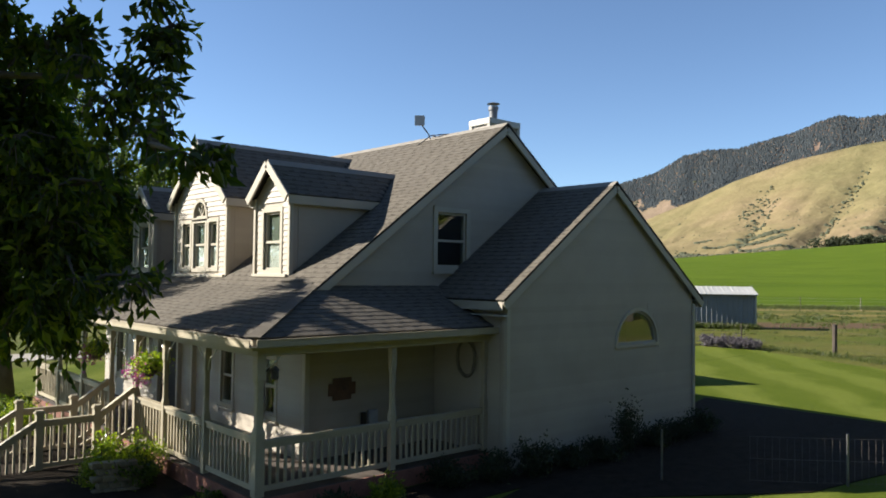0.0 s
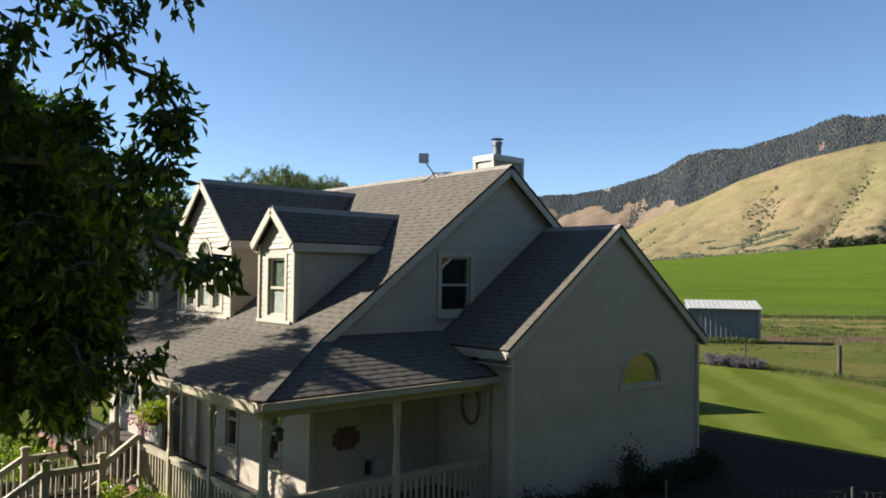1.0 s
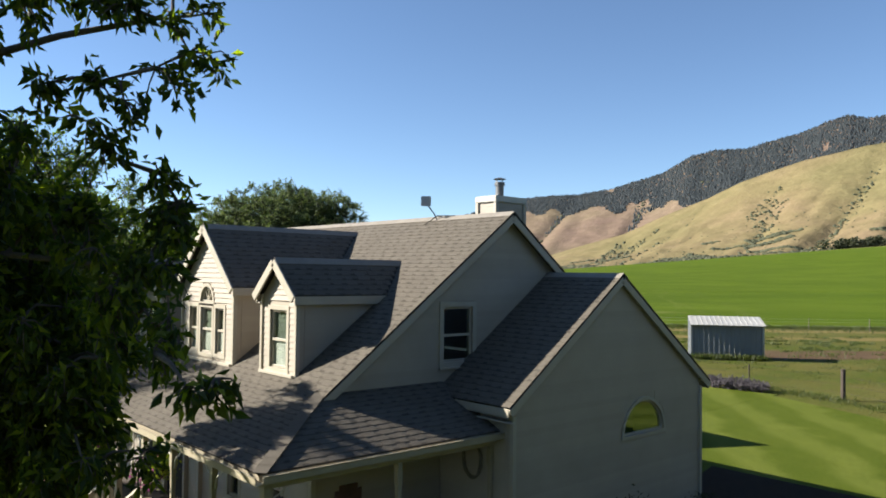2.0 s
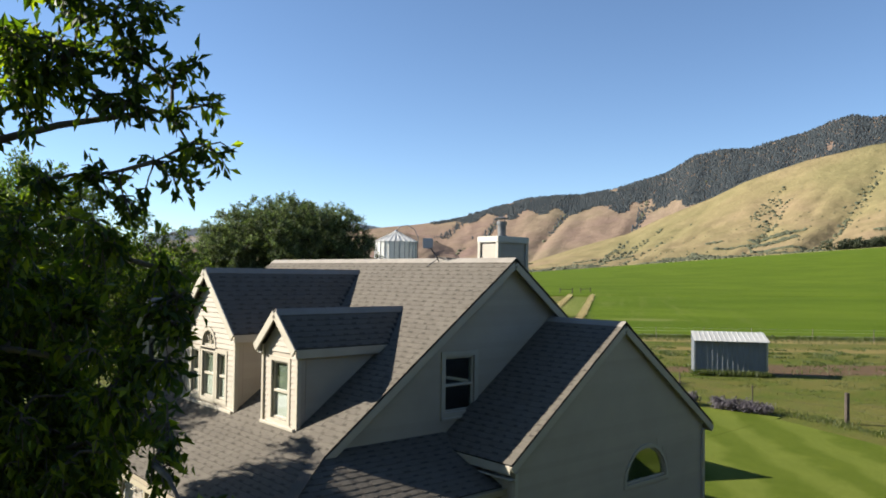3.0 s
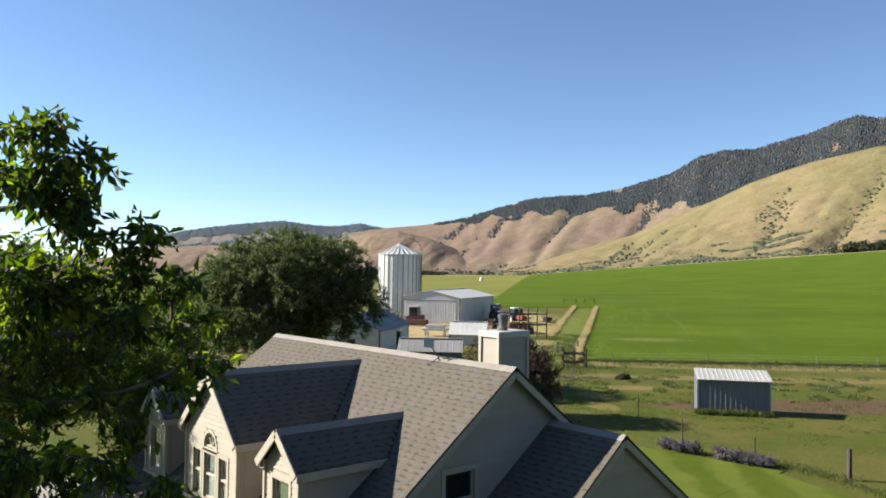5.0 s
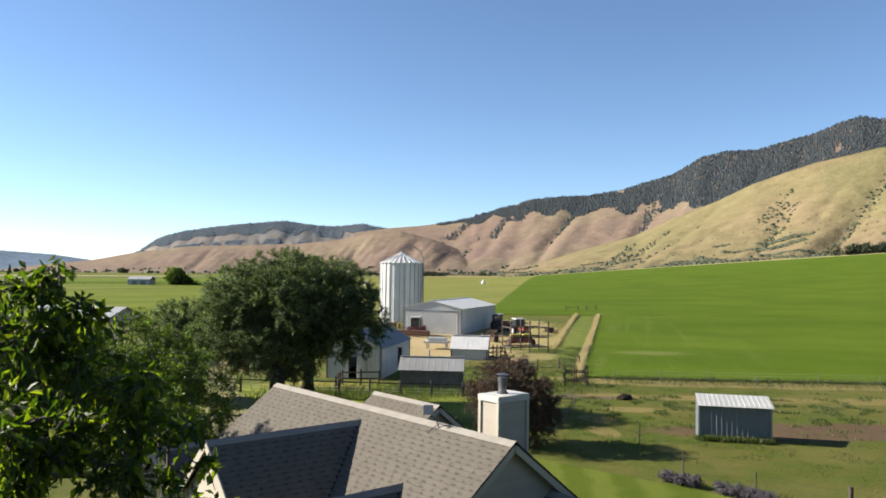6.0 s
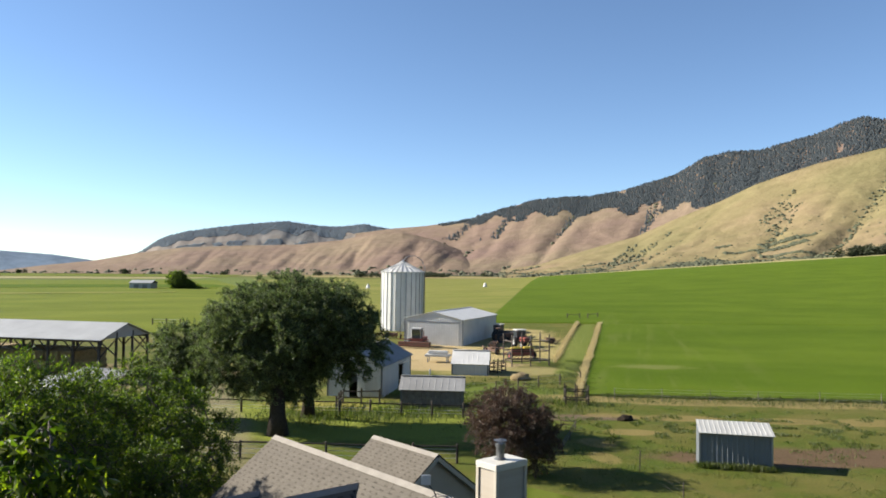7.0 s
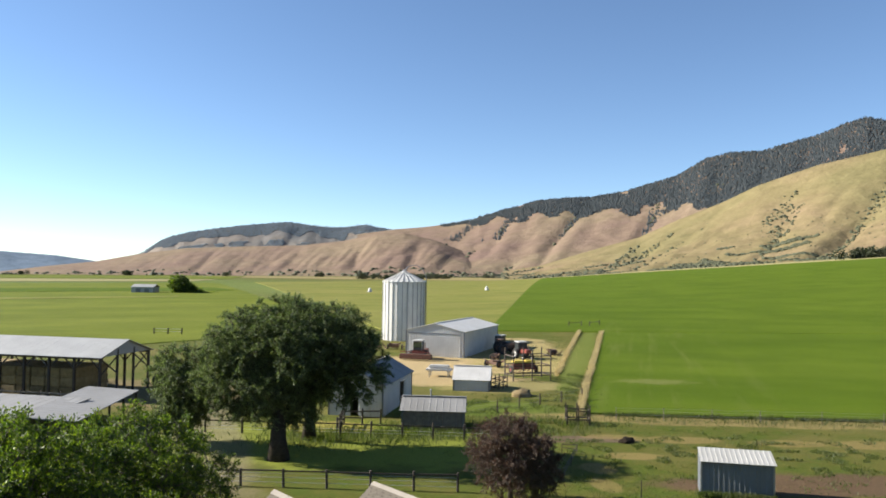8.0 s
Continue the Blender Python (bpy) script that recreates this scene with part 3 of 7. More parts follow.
def hill(name, az, crest, foot, top, back, mat, label, lean, freq, depth, seed, na=260, nr=60, power=1.2, rough=3.0):
    """A range of hills round the valley: its crest's slope above the eye is given by bearing; spurs and gullies run down it."""
    a = np.linspace(az[0], az[1], na)
    el = np.interp(a, [c[0] for c in crest], [c[1] for c in crest])
    el = el + 0.002 * (crest is RIDGE) * (a > 43)
    rf, rt = np.interp(a, az, foot), np.interp(a, az, top)
    t = np.concatenate([np.linspace(-0.06, 1, nr), [1.06, 1.25]])
    verts = np.zeros((na, len(t), 3))
    fold = np.zeros((na, len(t)))
    for i in range(na):
        sn, cs = math.sin(radians(a[i])), math.cos(radians(a[i]))
        z0 = gz(rf[i] * sn, rf[i] * cs)
        z1 = 14 + el[i] * rt[i]
        for j, s in enumerate(t):
            r = rf[i] + (rt[i] - rf[i]) * s
            c = min(max(s, 0), 1)
            q = a[i] - lean * c
            g = ridged(q * freq, c * 0.7, seed) * 0.75 + ridged(q * freq * 2.7, c * 1.6, seed + 5) * 0.35
            g = min(1.0, g * 1.7)
            env = (c * (1 - c) * 4) ** 0.8
            if s <= 1:
                z = z0 + (z1 - z0) * (c ** power) + depth * (z1 - z0) * env * (g - 0.45)
                z += rough * env * noise.noise((r * 0.012, a[i] * 0.9, seed + 9))
                if s < 0:
                    z = z0 - 14
            else:
                z = z1 - (s - 1) * back
            verts[i, j] = (r * sn, r * cs, z)
            fold[i, j] = g
    m = len(t)
    i, j = np.meshgrid(np.arange(na - 1), np.arange(m - 1), indexing="ij")
    k = i * m + j
    quads = np.stack([k, k + m, k + m + 1, k + 1], -1).reshape(-1, 4)[:, ::-1]
    ob = mesh_np(name, verts.reshape(-1, 3), quads, mat, smooth=True)
    HILLS[name] = (a, t, verts, fold)
    return tagged(ob, label, "hill", kind="structure")


RIDGE = [(34, 0.050), (36.9, 0.0575), (39, 0.061), (41.1, 0.066), (43.2, 0.073), (45.3, 0.084), (47.5, 0.095), (49.5, 0.0985), (51.6, 0.0995), (53.7, 0.106),
         (55.7, 0.116), (57.6, 0.126), (59.6, 0.147), (61.4, 0.153), (63.3, 0.153), (65.1, 0.162), (66.8, 0.169), (68.5, 0.181), (69.6, 0.186), (70.7, 0.181), (74, 0.185), (82, 0.16), (110, 0.15), (150, 0.12)]
FRONT = [(45, 0.004), (47.9, 0.013), (51.7, 0.034), (54.9, 0.050), (57.6, 0.072), (60.7, 0.094), (62.9, 0.113), (64.7, 0.124), (66.8, 0.136), (68.5, 0.142), (70.7, 0.150), (76, 0.16), (86, 0.15), (120, 0.13), (150, 0.10)]
MESA = [(17.5, 0.010), (18.8, 0.0185), (20.0, 0.034), (20.7, 0.040), (21.8, 0.046), (24.1, 0.053), (26.1, 0.058), (28.9, 0.063), (31, 0.059), (32.6, 0.0575), (34.7, 0.062), (36.9, 0.055), (40, 0.045)]
LOW = [(10, -0.006), (13, 0.002), (16, 0.0085), (18.8, 0.019), (21.8, 0.027), (26, 0.031), (30, 0.034), (33, 0.041), (35.5, 0.051), (37.5, 0.053), (40, 0.043), (42, 0.030), (44, 0.012), (46, -0.004)]
hill("hillside_front", (45, 150), FRONT, (1130, 620), (1950, 1300), 500, M["golden"], "steep golden dry-grass hillside with green gullies", 7.0, 0.16, 0.13, 3.1, na=520, power=1.75)
hill("ridge_forested", (34, 150), RIDGE, (1950, 1300), (3300, 2100), 300, M["pinkish"], "long reddish dry-grass ridge with a dark conifer forest on its crest", 4.0, 0.22, 0.085, 8.2, na=560, power=1.5)
hill("foothills", (10, 46), LOW, (2300, 1880), (3500, 2500), 500, M["pinkish"], "low pinkish-brown foothills with rounded spurs", 2.5, 0.42, 0.10, 12.7)
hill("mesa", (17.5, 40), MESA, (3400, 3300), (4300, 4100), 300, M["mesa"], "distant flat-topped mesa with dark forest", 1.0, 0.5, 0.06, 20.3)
hill("far_hill", (-14, 17.5), [(-14, 0.03), (0, 0.026), (8, 0.020), (10.2, 0.0182), (13.5, 0.0146), (15.9, 0.0088), (17.5, -0.002)], (4000, 4000), (4550, 4550), 200, M["blue_hill"], "far hill on the horizon, tinted blue for haze", 0, 0.3, 0.05, 30.1, na=90, nr=20)


def scatter_blobs(name, spots, mat, label, category, shape="cone", seed=4):
    """Many small trees or bushes in one mesh. spots: x, y, z, radius, height."""
    rng = np.random.default_rng(seed)
    spots = np.asarray(spots)
    k = len(spots)
    if shape == "cone":
        n = 4
        ang = np.linspace(0, 2 * np.pi, n, endpoint=False) + 0.4
        unit = np.concatenate([np.stack([np.cos(ang), np.sin(ang), np.full(n, 0.05)], -1), [[0, 0, 1.0]]])
        tri = [(i, (i + 1) % n, n) for i in range(n)]
    else:
        n = 5
        ang = np.linspace(0, 2 * np.pi, n, endpoint=False)
        unit = np.concatenate([np.stack([np.cos(ang), np.sin(ang), np.full(n, 0.0)], -1), np.stack([0.85 * np.cos(ang + 0.4), 0.85 * np.sin(ang + 0.4), np.full(n, 0.6)], -1), [[0, 0, 1.0]]])
        tri = [(i, (i + 1) % n, n + i) for i in range(n)] + [((i + 1) % n, n + (i + 1) % n, n + i) for i in range(n)] + [(n + i, n + (i + 1) % n, 2 * n) for i in range(n)]
    nv = len(unit)
    jit = 1 + (rng.random((k, nv, 1)) - 0.5) * 0.7
    v = unit[None] * jit * np.stack([spots[:, 3], spots[:, 3], spots[:, 4]], -1)[:, None]
    v = v + spots[:, None, :3] - np.array([0, 0, 0.4])
    f = np.asarray(tri)[None] + (np.arange(k) * nv)[:, None, None]
    ob = mesh_np(name, v.reshape(-1, 3), f.reshape(-1, 3), mat, smooth=True)
    return tagged(ob, label, category, kind="stuff")


def on_hill(name, count, low, pick, size, seed):
    """Places on a hill above the share low of its slope, where pick(bearing, share, fold, rng) agrees."""
    a, t, verts, fold = HILLS[name]
    rng = np.random.default_rng(seed)
    out = []
    while len(out) < count:
        i, j = rng.integers(0, len(a) - 1), rng.integers(0, len(t) - 2)
        if t[j] < low or not pick(a[i], t[j], fold[i, j], rng):
            continue
        f, g = rng.random(), rng.random()
        p = verts[i, j] * (1 - f) * (1 - g) + verts[i + 1, j] * f * (1 - g) + verts[i, j + 1] * (1 - f) * g + verts[i + 1, j + 1] * f * g
        s = size[0] + (size[1] - size[0]) * rng.random() ** 1.6
        out.append((*p, s * size[2], s))
    return out


def forest_line(az):
    return np.interp(az, [34, 41, 43, 47, 52, 56, 59, 63, 70, 82], [1.1, 0.96, 0.89, 0.82, 0.78, 0.73, 0.62, 0.45, 0.32, 0.3])


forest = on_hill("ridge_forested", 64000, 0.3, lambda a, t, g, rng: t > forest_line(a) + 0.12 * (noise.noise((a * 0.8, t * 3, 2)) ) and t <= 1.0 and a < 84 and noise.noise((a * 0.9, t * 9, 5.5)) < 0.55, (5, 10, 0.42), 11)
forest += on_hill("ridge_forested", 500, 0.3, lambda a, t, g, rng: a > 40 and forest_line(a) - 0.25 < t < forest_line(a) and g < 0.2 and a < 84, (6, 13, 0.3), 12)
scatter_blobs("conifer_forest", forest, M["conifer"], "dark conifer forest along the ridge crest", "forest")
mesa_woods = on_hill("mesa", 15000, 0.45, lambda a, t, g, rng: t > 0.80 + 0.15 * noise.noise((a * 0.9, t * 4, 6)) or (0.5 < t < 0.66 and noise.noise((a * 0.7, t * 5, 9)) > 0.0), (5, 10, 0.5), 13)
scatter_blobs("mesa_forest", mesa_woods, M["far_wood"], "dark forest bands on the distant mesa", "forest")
scrub = on_hill("hillside_front", 1100, 0.02, lambda a, t, g, rng: g < 0.16 and t < 0.85 and a < 80, (1.5, 4.5, 0.9), 14)
scrub += on_hill("hillside_front", 5200, 0.0, lambda a, t, g, rng: t < 0.5 and noise.noise((a * 0.22 + t * 6, t * 26, 3)) > 0.20 + 0.4 * t and a < 80, (1.0, 2.8, 2.0), 15)
scrub += on_hill("hillside_front", 500, 0.0, lambda a, t, g, rng: t < 0.6 and a < 80, (0.8, 2.2, 1.0), 25)
scrub += on_hill("ridge_forested", 900, 0.0, lambda a, t, g, rng: (g < 0.10 and t < 0.8 and a < 80) or (t < 0.12 and a < 80 and noise.noise((a * 0.8, t * 20, 7)) > 0.0), (3, 8, 1.0), 16)
scrub += on_hill("foothills", 260, 0.0, lambda a, t, g, rng: t < 0.2 and noise.noise((a * 0.8, t * 20, 1)) > 0.15, (3, 7, 1.2), 17)


def fan_scrub(count, seed):
    """Sagebrush on the open fan between the hay field and the hills, in drifts along old water lines."""
    rng = np.random.default_rng(seed)
    out = []
    while len(out) < count:
        a, r = rng.uniform(38, 74), rng.uniform(0.0, 1.0)
        near = np.interp(a, [38, 48, 60, 74], [1150, 1110, 860, 740])
        r = near * 1.18 + r * 560
        if noise.noise((a * 0.30, r * 0.016, 4.4)) < 0.30:
            continue
        x, y = r * math.sin(radians(a)), r * math.cos(radians(a))
        s = rng.uniform(1.2, 3.6)
        out.append((x, y, gz(x, y), s * 1.1, s))
    return out


scrub += fan_scrub(2200, 21)
scatter_blobs("sagebrush", scrub, M["sage"], "grey-green sagebrush and scrub scattered over the slopes", "shrubs", "round")


# ---- the house ----
SLOPE = 0.742                     # main roof
RX, RZ = 12.22, 6.92              # main ridge
YF, YB = 11.50, 21.75             # main gable wall and rear wall
XL, XR = 7.35, 17.05              # front wall under the porch, rear wall


def main_z(x):
    return RZ - SLOPE * abs(x - RX)


house = thing("house", "taupe clapboard farmhouse with brown shingle roofs and a wraparound porch", "house", (11, 14, 0))
PIECES = []                       # shingles and boards are laid last


def roof_plane(name, pts, parent=house, thick=0.035):
    """A roof slope: pts run along the eave first, then up. The deck lies under the shingles."""
    p = [Vector(q) for q in pts]
    u = (p[1] - p[0]).normalized()
    n = u.cross(p[2] - p[1]).normalized()
    if n.z < 0:
        n = -n
    bm = bmesh.new()
    slab(bm, p, -n * thick)
    ob = part(name, bm, M["underlay"], parent)
    v = n.cross(u)
    if v.z < 0:
        v = -v
    flat = [((q - p[0]).dot(u), (q - p[0]).dot(v)) for q in p]
    PIECES.append(("shingle", ob, p[0], u, v, n, flat))
    return ob


def wall(name, m, outline, holes=(), depth=0.16, mat="siding", clad=True, skip=0.0, parent=house):
    bm = bmesh.new()
    plate_with_holes(bm, list(outline), [list(h) for h in holes], m, depth)
    ob = part(name, bm, M[mat], parent)
    if clad:
        boxes = []
        for h in holes:
            u0, u1, v0, v1 = min(q[0] for q in h), max(q[0] for q in h), min(q[1] for q in h), max(q[1] for q in h)
            k = 1 if len(h) < 5 else 10
            for i in range(k):
                # a round head is stepped, course by course
                a, b = v0 + (v1 - v0) * i / k, v0 + (v1 - v0) * (i + 1) / k
                half_w = (u1 - u0) / 2 * (math.sqrt(max(0.0, 1 - (i / k) ** 2)) if k > 1 else 1)
                boxes.append(((u0 + u1) / 2 - half_w - 0.085, (u0 + u1) / 2 + half_w + 0.085, a - (0.085 if i == 0 else 0), b + (0.085 if i == k - 1 else 0)))
        PIECES.append(("board", ob, m, list(outline), boxes, skip))
    return ob


def rect(u0, u1, v0, v1):
    return [(u0, v0), (u1, v0), (u1, v1), (u0, v1)]


def arched(u0, u1, v0, v1, n=12):
    """A rectangle whose head is a half circle or a flatter arch up to v1."""
    c, r = (u0 + u1) / 2, (u1 - u0) / 2
    rise = min(r, v1 - v0)
    spring = v1 - rise
    head = [(c + r * math.cos(math.pi * k / n), spring + rise * math.sin(math.pi * k / n)) for k in range(n + 1)]
    return ([(u0, v0), (u1, v0)] if spring > v0 + 0.01 else []) + head


def grown(loop, d):
    c = Vector((sum(p[0] for p in loop) / len(loop), sum(p[1] for p in loop) / len(loop)))
    w, h = max(p[0] for p in loop) - min(p[0] for p in loop), max(p[1] for p in loop) - min(p[1] for p in loop)
    mu, mv = (max(p[0] for p in loop) + min(p[0] for p in loop)) / 2, (max(p[1] for p in loop) + min(p[1] for p in loop)) / 2
    return [(mu + (p[0] - mu) * (w + 2 * d) / w, mv + (p[1] - mv) * (h + 2 * d) / h) for p in loop]


def flat_ring(outer, inner, m, w0, w1, mat, name, parent, label=""):
    bm = bmesh.new()
    plate_with_holes(bm, outer, [inner], m @ Matrix.Translation((0, 0, w1)), w1 - w0)
    return part(name, bm, M[mat], parent, label)


def window(m, loop, bars=(), uprights=(), casing=0.085, blind=None, parent=house, label="", sun=(), sill=True):
    """A window in a wall's hole: casing, sash, meeting rails, one pane and, behind it, a blind."""
    ob = flat_ring(grown(loop, casing), loop, m, -0.02, 0.035, "trim", "window", parent, label or "cream-cased window with dark panes")
    flat_ring(loop, grown(loop, -0.045), m, -0.07, -0.015, "trim", "window_frame", ob)
    u0, u1 = min(p[0] for p in loop), max(p[0] for p in loop)
    v0, v1 = min(p[1] for p in loop), max(p[1] for p in loop)
    for v in bars:
        bm = bmesh.new()
        mbox(bm, m, u0 + 0.03, u1 - 0.03, v - 0.025, v + 0.025, -0.068, -0.008)
        part("meeting_rail", bm, M["trim"], ob)
    for u, lo, hi in uprights:
        bm = bmesh.new()
        mbox(bm, m, u - 0.035, u + 0.035, lo, hi, -0.066, 0.002)
        part("mullion", bm, M["trim"], ob)
    for (ux, uy, vx, vy) in sun:
        bm = bmesh.new()
        beam(bm, m @ Vector((ux, uy, -0.03)), m @ Vector((vx, vy, -0.03)), 0.02, 0.02)
        part("glazing_bar", bm, M["trim"], ob)
    bm = bmesh.new()
    slab(bm, [m @ Vector((p[0], p[1], -0.045)) for p in grown(loop, -0.02)], (m.to_3x3() @ Vector((0, 0, 1))) * 0.005)
    pane = part("pane", bm, M["glass"], ob, "reflecting window glass")
    pane.visible_shadow = False
    if blind:
        bm = bmesh.new()
        k = 14
        for i in range(k):
            a, b = [blind[0] + (blind[1] - blind[0]) * (i + f) / k for f in (0, 0.93)]
            mbox(bm, m, u0 + 0.05, u1 - 0.05, a, b, -0.078, -0.066 + 0.003 * (i % 2))
        part("blind", bm, M["blind"], ob, "pale lowered blind")
        # sheet behind the upper sash, painted with the green its glass would mirror
        bm = bmesh.new()
        mbox(bm, m, u0 + 0.05, u1 - 0.05, blind[1] + 0.03, v1 - 0.05, -0.09, -0.082)
        part("curtain", bm, M["curtain"], ob, "grey-green curtain")
    if not sill:
        return ob
    bm = bmesh.new()
    mbox(bm, m, u0 - 0.12, u1 + 0.12, v0 - casing - 0.035, v0 - casing + 0.002, -0.01, 0.07)
    part("window_sill", bm, M["trim"], ob)
    return ob


# walls of the main body
GABLE = wall_frame((0, YF, 0), (1, 0, 0), (0, -1, 0))
gw = rect(10.36, 11.17, 3.76, 4.88)
wall("gable_wall", GABLE, [(XL, 0), (XR, 0), (XR, main_z(XR) - 0.13), (RX, RZ - 0.13), (XL, main_z(XL) - 0.13)], [gw], skip=0.3)
window(GABLE, gw, [4.30], casing=0.105, label="double-hung window in the gable with cream casing")
FRONT_W = wall_frame((XL, 0, 0), (0, -1, 0), (-1, 0, 0))
fw = [rect(-12.98, -12.54, 0.95, 2.02), rect(-14.72, -14.24, 0.95, 2.06), rect(-19.2, -18.6, 0.95, 2.05), rect(-20.8, -20.2, 0.95, 2.05)]
wall("front_wall", FRONT_W, rect(-YB, -YF, 0, 3.2), fw, skip=0.3)
for h in fw:
    window(FRONT_W, h, [(h[0][1] + h[2][1]) / 2], label="tall porch window with cream casing")
BACK_W = wall_frame((0, YB, 0), (-1, 0, 0), (0, 1, 0))
wall("rear_gable_wall", BACK_W, [(-XR, 0), (-XL, 0), (-XL, main_z(XL) - 0.13), (-RX, RZ - 0.13), (-XR, main_z(XR) - 0.13)], clad=False)
# the front wing
WX0, WX1, WY, WR, WZ, WS = 10.33, 16.74, 9.50, 13.56, 5.60, 0.71


def wing_z(x):
    return WZ - WS * abs(x - WR)


WING = wall_frame((0, WY, 0), (1, 0, 0), (0, -1, 0))
half = arched(13.71, 15.21, 2.16, 2.87, 16)
wall("wing_wall", WING, [(WX0, 0), (WX1, 0), (WX1, wing_z(WX1) - 0.12), (WR, WZ - 0.12), (WX0, wing_z(WX0) - 0.12)], [half])
window(WING, half, casing=0.07, sill=False, label="half-round window with cream casing")
wall("wing_side_wall", wall_frame((WX0, 0, 0), (0, -1, 0), (-1, 0, 0)), rect(-YF + 0.02, -WY - 0.16, 0, 3.0), skip=0.3)
wall("right_wall", wall_frame((XR + 0.07, 0, 0), (0, 1, 0), (1, 0, 0)), rect(WY + 0.16, YB - 0.02, 0, 3.0), clad=False)
# the rear wing
RWX, RWZ, RW0, RW1 = 17.28, 6.0, 19.95, 23.35
REARG = wall_frame((0, RW0, 0), (1, 0, 0), (0, -1, 0))
wall("rear_wing_wall", REARG, [(13.5, 0), (21.0, 0), (21.0, RWZ - 0.74 * 3.72 - 0.12), (RWX, RWZ - 0.12), (13.5, RWZ - 0.74 * 3.78 - 0.12)], clad=False)
wall("rear_wing_wall", wall_frame((0, RW1, 0), (-1, 0, 0), (0, 1, 0)), [(-21.0, 0), (-13.5, 0), (-13.5, RWZ - 0.74 * 3.78 - 0.12), (-RWX, RWZ - 0.12), (-21.0, RWZ - 0.74 * 3.72 - 0.12)], clad=False)
wall("rear_wing_wall", wall_frame((21.0, 0, 0), (0, 1, 0), (1, 0, 0)), rect(RW0 + 0.16, RW1 - 0.16, 0, 3.05), clad=False)

# roofs
RK0, RK1 = 11.30, 21.95
roof_plane("main_roof", [(7.40, RK1, main_z(7.40)), (7.40, RK0, main_z(7.40)), (RX, RK0, RZ), (RX, RK1, RZ)])
roof_plane("main_roof", [(17.3, RK0, main_z(17.3)), (17.3, RK1, main_z(17.3)), (RX, RK1, RZ), (RX, RK0, RZ)])
EX, EY, EZ = 5.42, 9.82, 2.665    # porch eave
roof_plane("porch_roof", [(EX, RK1, EZ), (EX, EY, EZ), (7.48, 11.50, 3.385), (7.48, RK1, 3.385)])
roof_plane("porch_roof", [(EX, EY, EZ), (WX0 + 0.02, EY, EZ), (WX0 + 0.02, 11.50, 3.385), (7.48, 11.50, 3.385)])
WK = 9.39
roof_plane("wing_roof", [(10.12, YF + 0.02, wing_z(10.12)), (10.12, WK, wing_z(10.12)), (WR, WK, WZ), (WR, YF + 0.02, WZ)])
roof_plane("wing_roof", [(17.08, WK, wing_z(17.08)), (17.08, YF + 0.3, wing_z(17.08)), (WR, YF + 0.3, WZ), (WR, WK, WZ)])
roof_plane("rear_wing_roof", [(13.3, RW1 + 0.2, RWZ - 0.74 * 3.98), (13.3, RW0 - 0.2, RWZ - 0.74 * 3.98), (RWX, RW0 - 0.2, RWZ), (RWX, RW1 + 0.2, RWZ)])
roof_plane("rear_wing_roof", [(21.3, RW0 - 0.2, RWZ - 0.74 * 4.02), (21.3, RW1 + 0.2, RWZ - 0.74 * 4.02), (RWX, RW1 + 0.2, RWZ), (RWX, RW0 - 0.2, RWZ)])


def board_trim(name, p, q, w, h, mat="trim", parent=house, up=(0, 0, 1), label=""):
    bm = bmesh.new()
    beam(bm, p, q, w, h, up)
    bmesh.ops.bevel(bm, geom=bm.edges[:], offset=0.006, segments=1, affect="EDGES")
    return part(name, bm, M[mat], parent, label)


def rakes(x0, x1, xr, zr, slope, y, wall_y, h=0.15, w=0.04):
    """Barge boards down both sides of a gable that faces along y, tucked under the shingles, with a boarded soffit behind them."""
    k = math.sqrt(1 + slope * slope)
    for xe in (x0, x1):
        ze = zr - slope * abs(xe - xr)
        drop = (0.040 + h / 2) * k
        board_trim("barge_board", (xe, y, ze - drop), (xr, y, zr - drop), w, h, label="cream barge board")
        bm = bmesh.new()
        d = 0.055 * k
        slab(bm, [(xe, y, ze - d), (xr, y, zr - d), (xr, wall_y, zr - d), (xe, wall_y, ze - d)], (0, 0, -0.012))
        part("rake_soffit", bm, M["siding"], house)


rakes(7.42, 17.25, RX, RZ, SLOPE, RK0 + 0.022, YF)
rakes(7.42, 17.25, RX, RZ, SLOPE, RK1 - 0.022, YB)
rakes(10.16, 17.08, WR, WZ, WS, WK + 0.022, WY)
rakes(13.3, 21.3, RWX, RWZ, 0.74, RW0 - 0.178, RW0)
for p, q in (((10.15, WK + 0.05, wing_z(10.12) - 0.11), (10.15, YF, wing_z(10.12) - 0.11)), ((17.06, WK + 0.05, wing_z(17.08) - 0.12), (17.06, YB, wing_z(17.08) - 0.12))):
    board_trim("fascia", p, q, 0.03, 0.16)
for x, y in ((WX0 - 0.012, WY - 0.012), (WX1 + 0.012, WY - 0.012)):
    board_trim("corner_trim", (x, y, 0.1), (x, y, 2.98), 0.09, 0.09, up=(0, 1, 0))
board_trim("corner_trim", (XL - 0.012, YF - 0.012, 0.36), (XL - 0.012, YF - 0.012, 3.2), 0.10, 0.10, up=(0, 1, 0))
# soffits close the roof overhangs from below
bm = bmesh.new()
box(bm, 10.17, WX0, WK + 0.05, YF, 2.86, 2.885)
part("soffit", bm, M["soffit"], house)

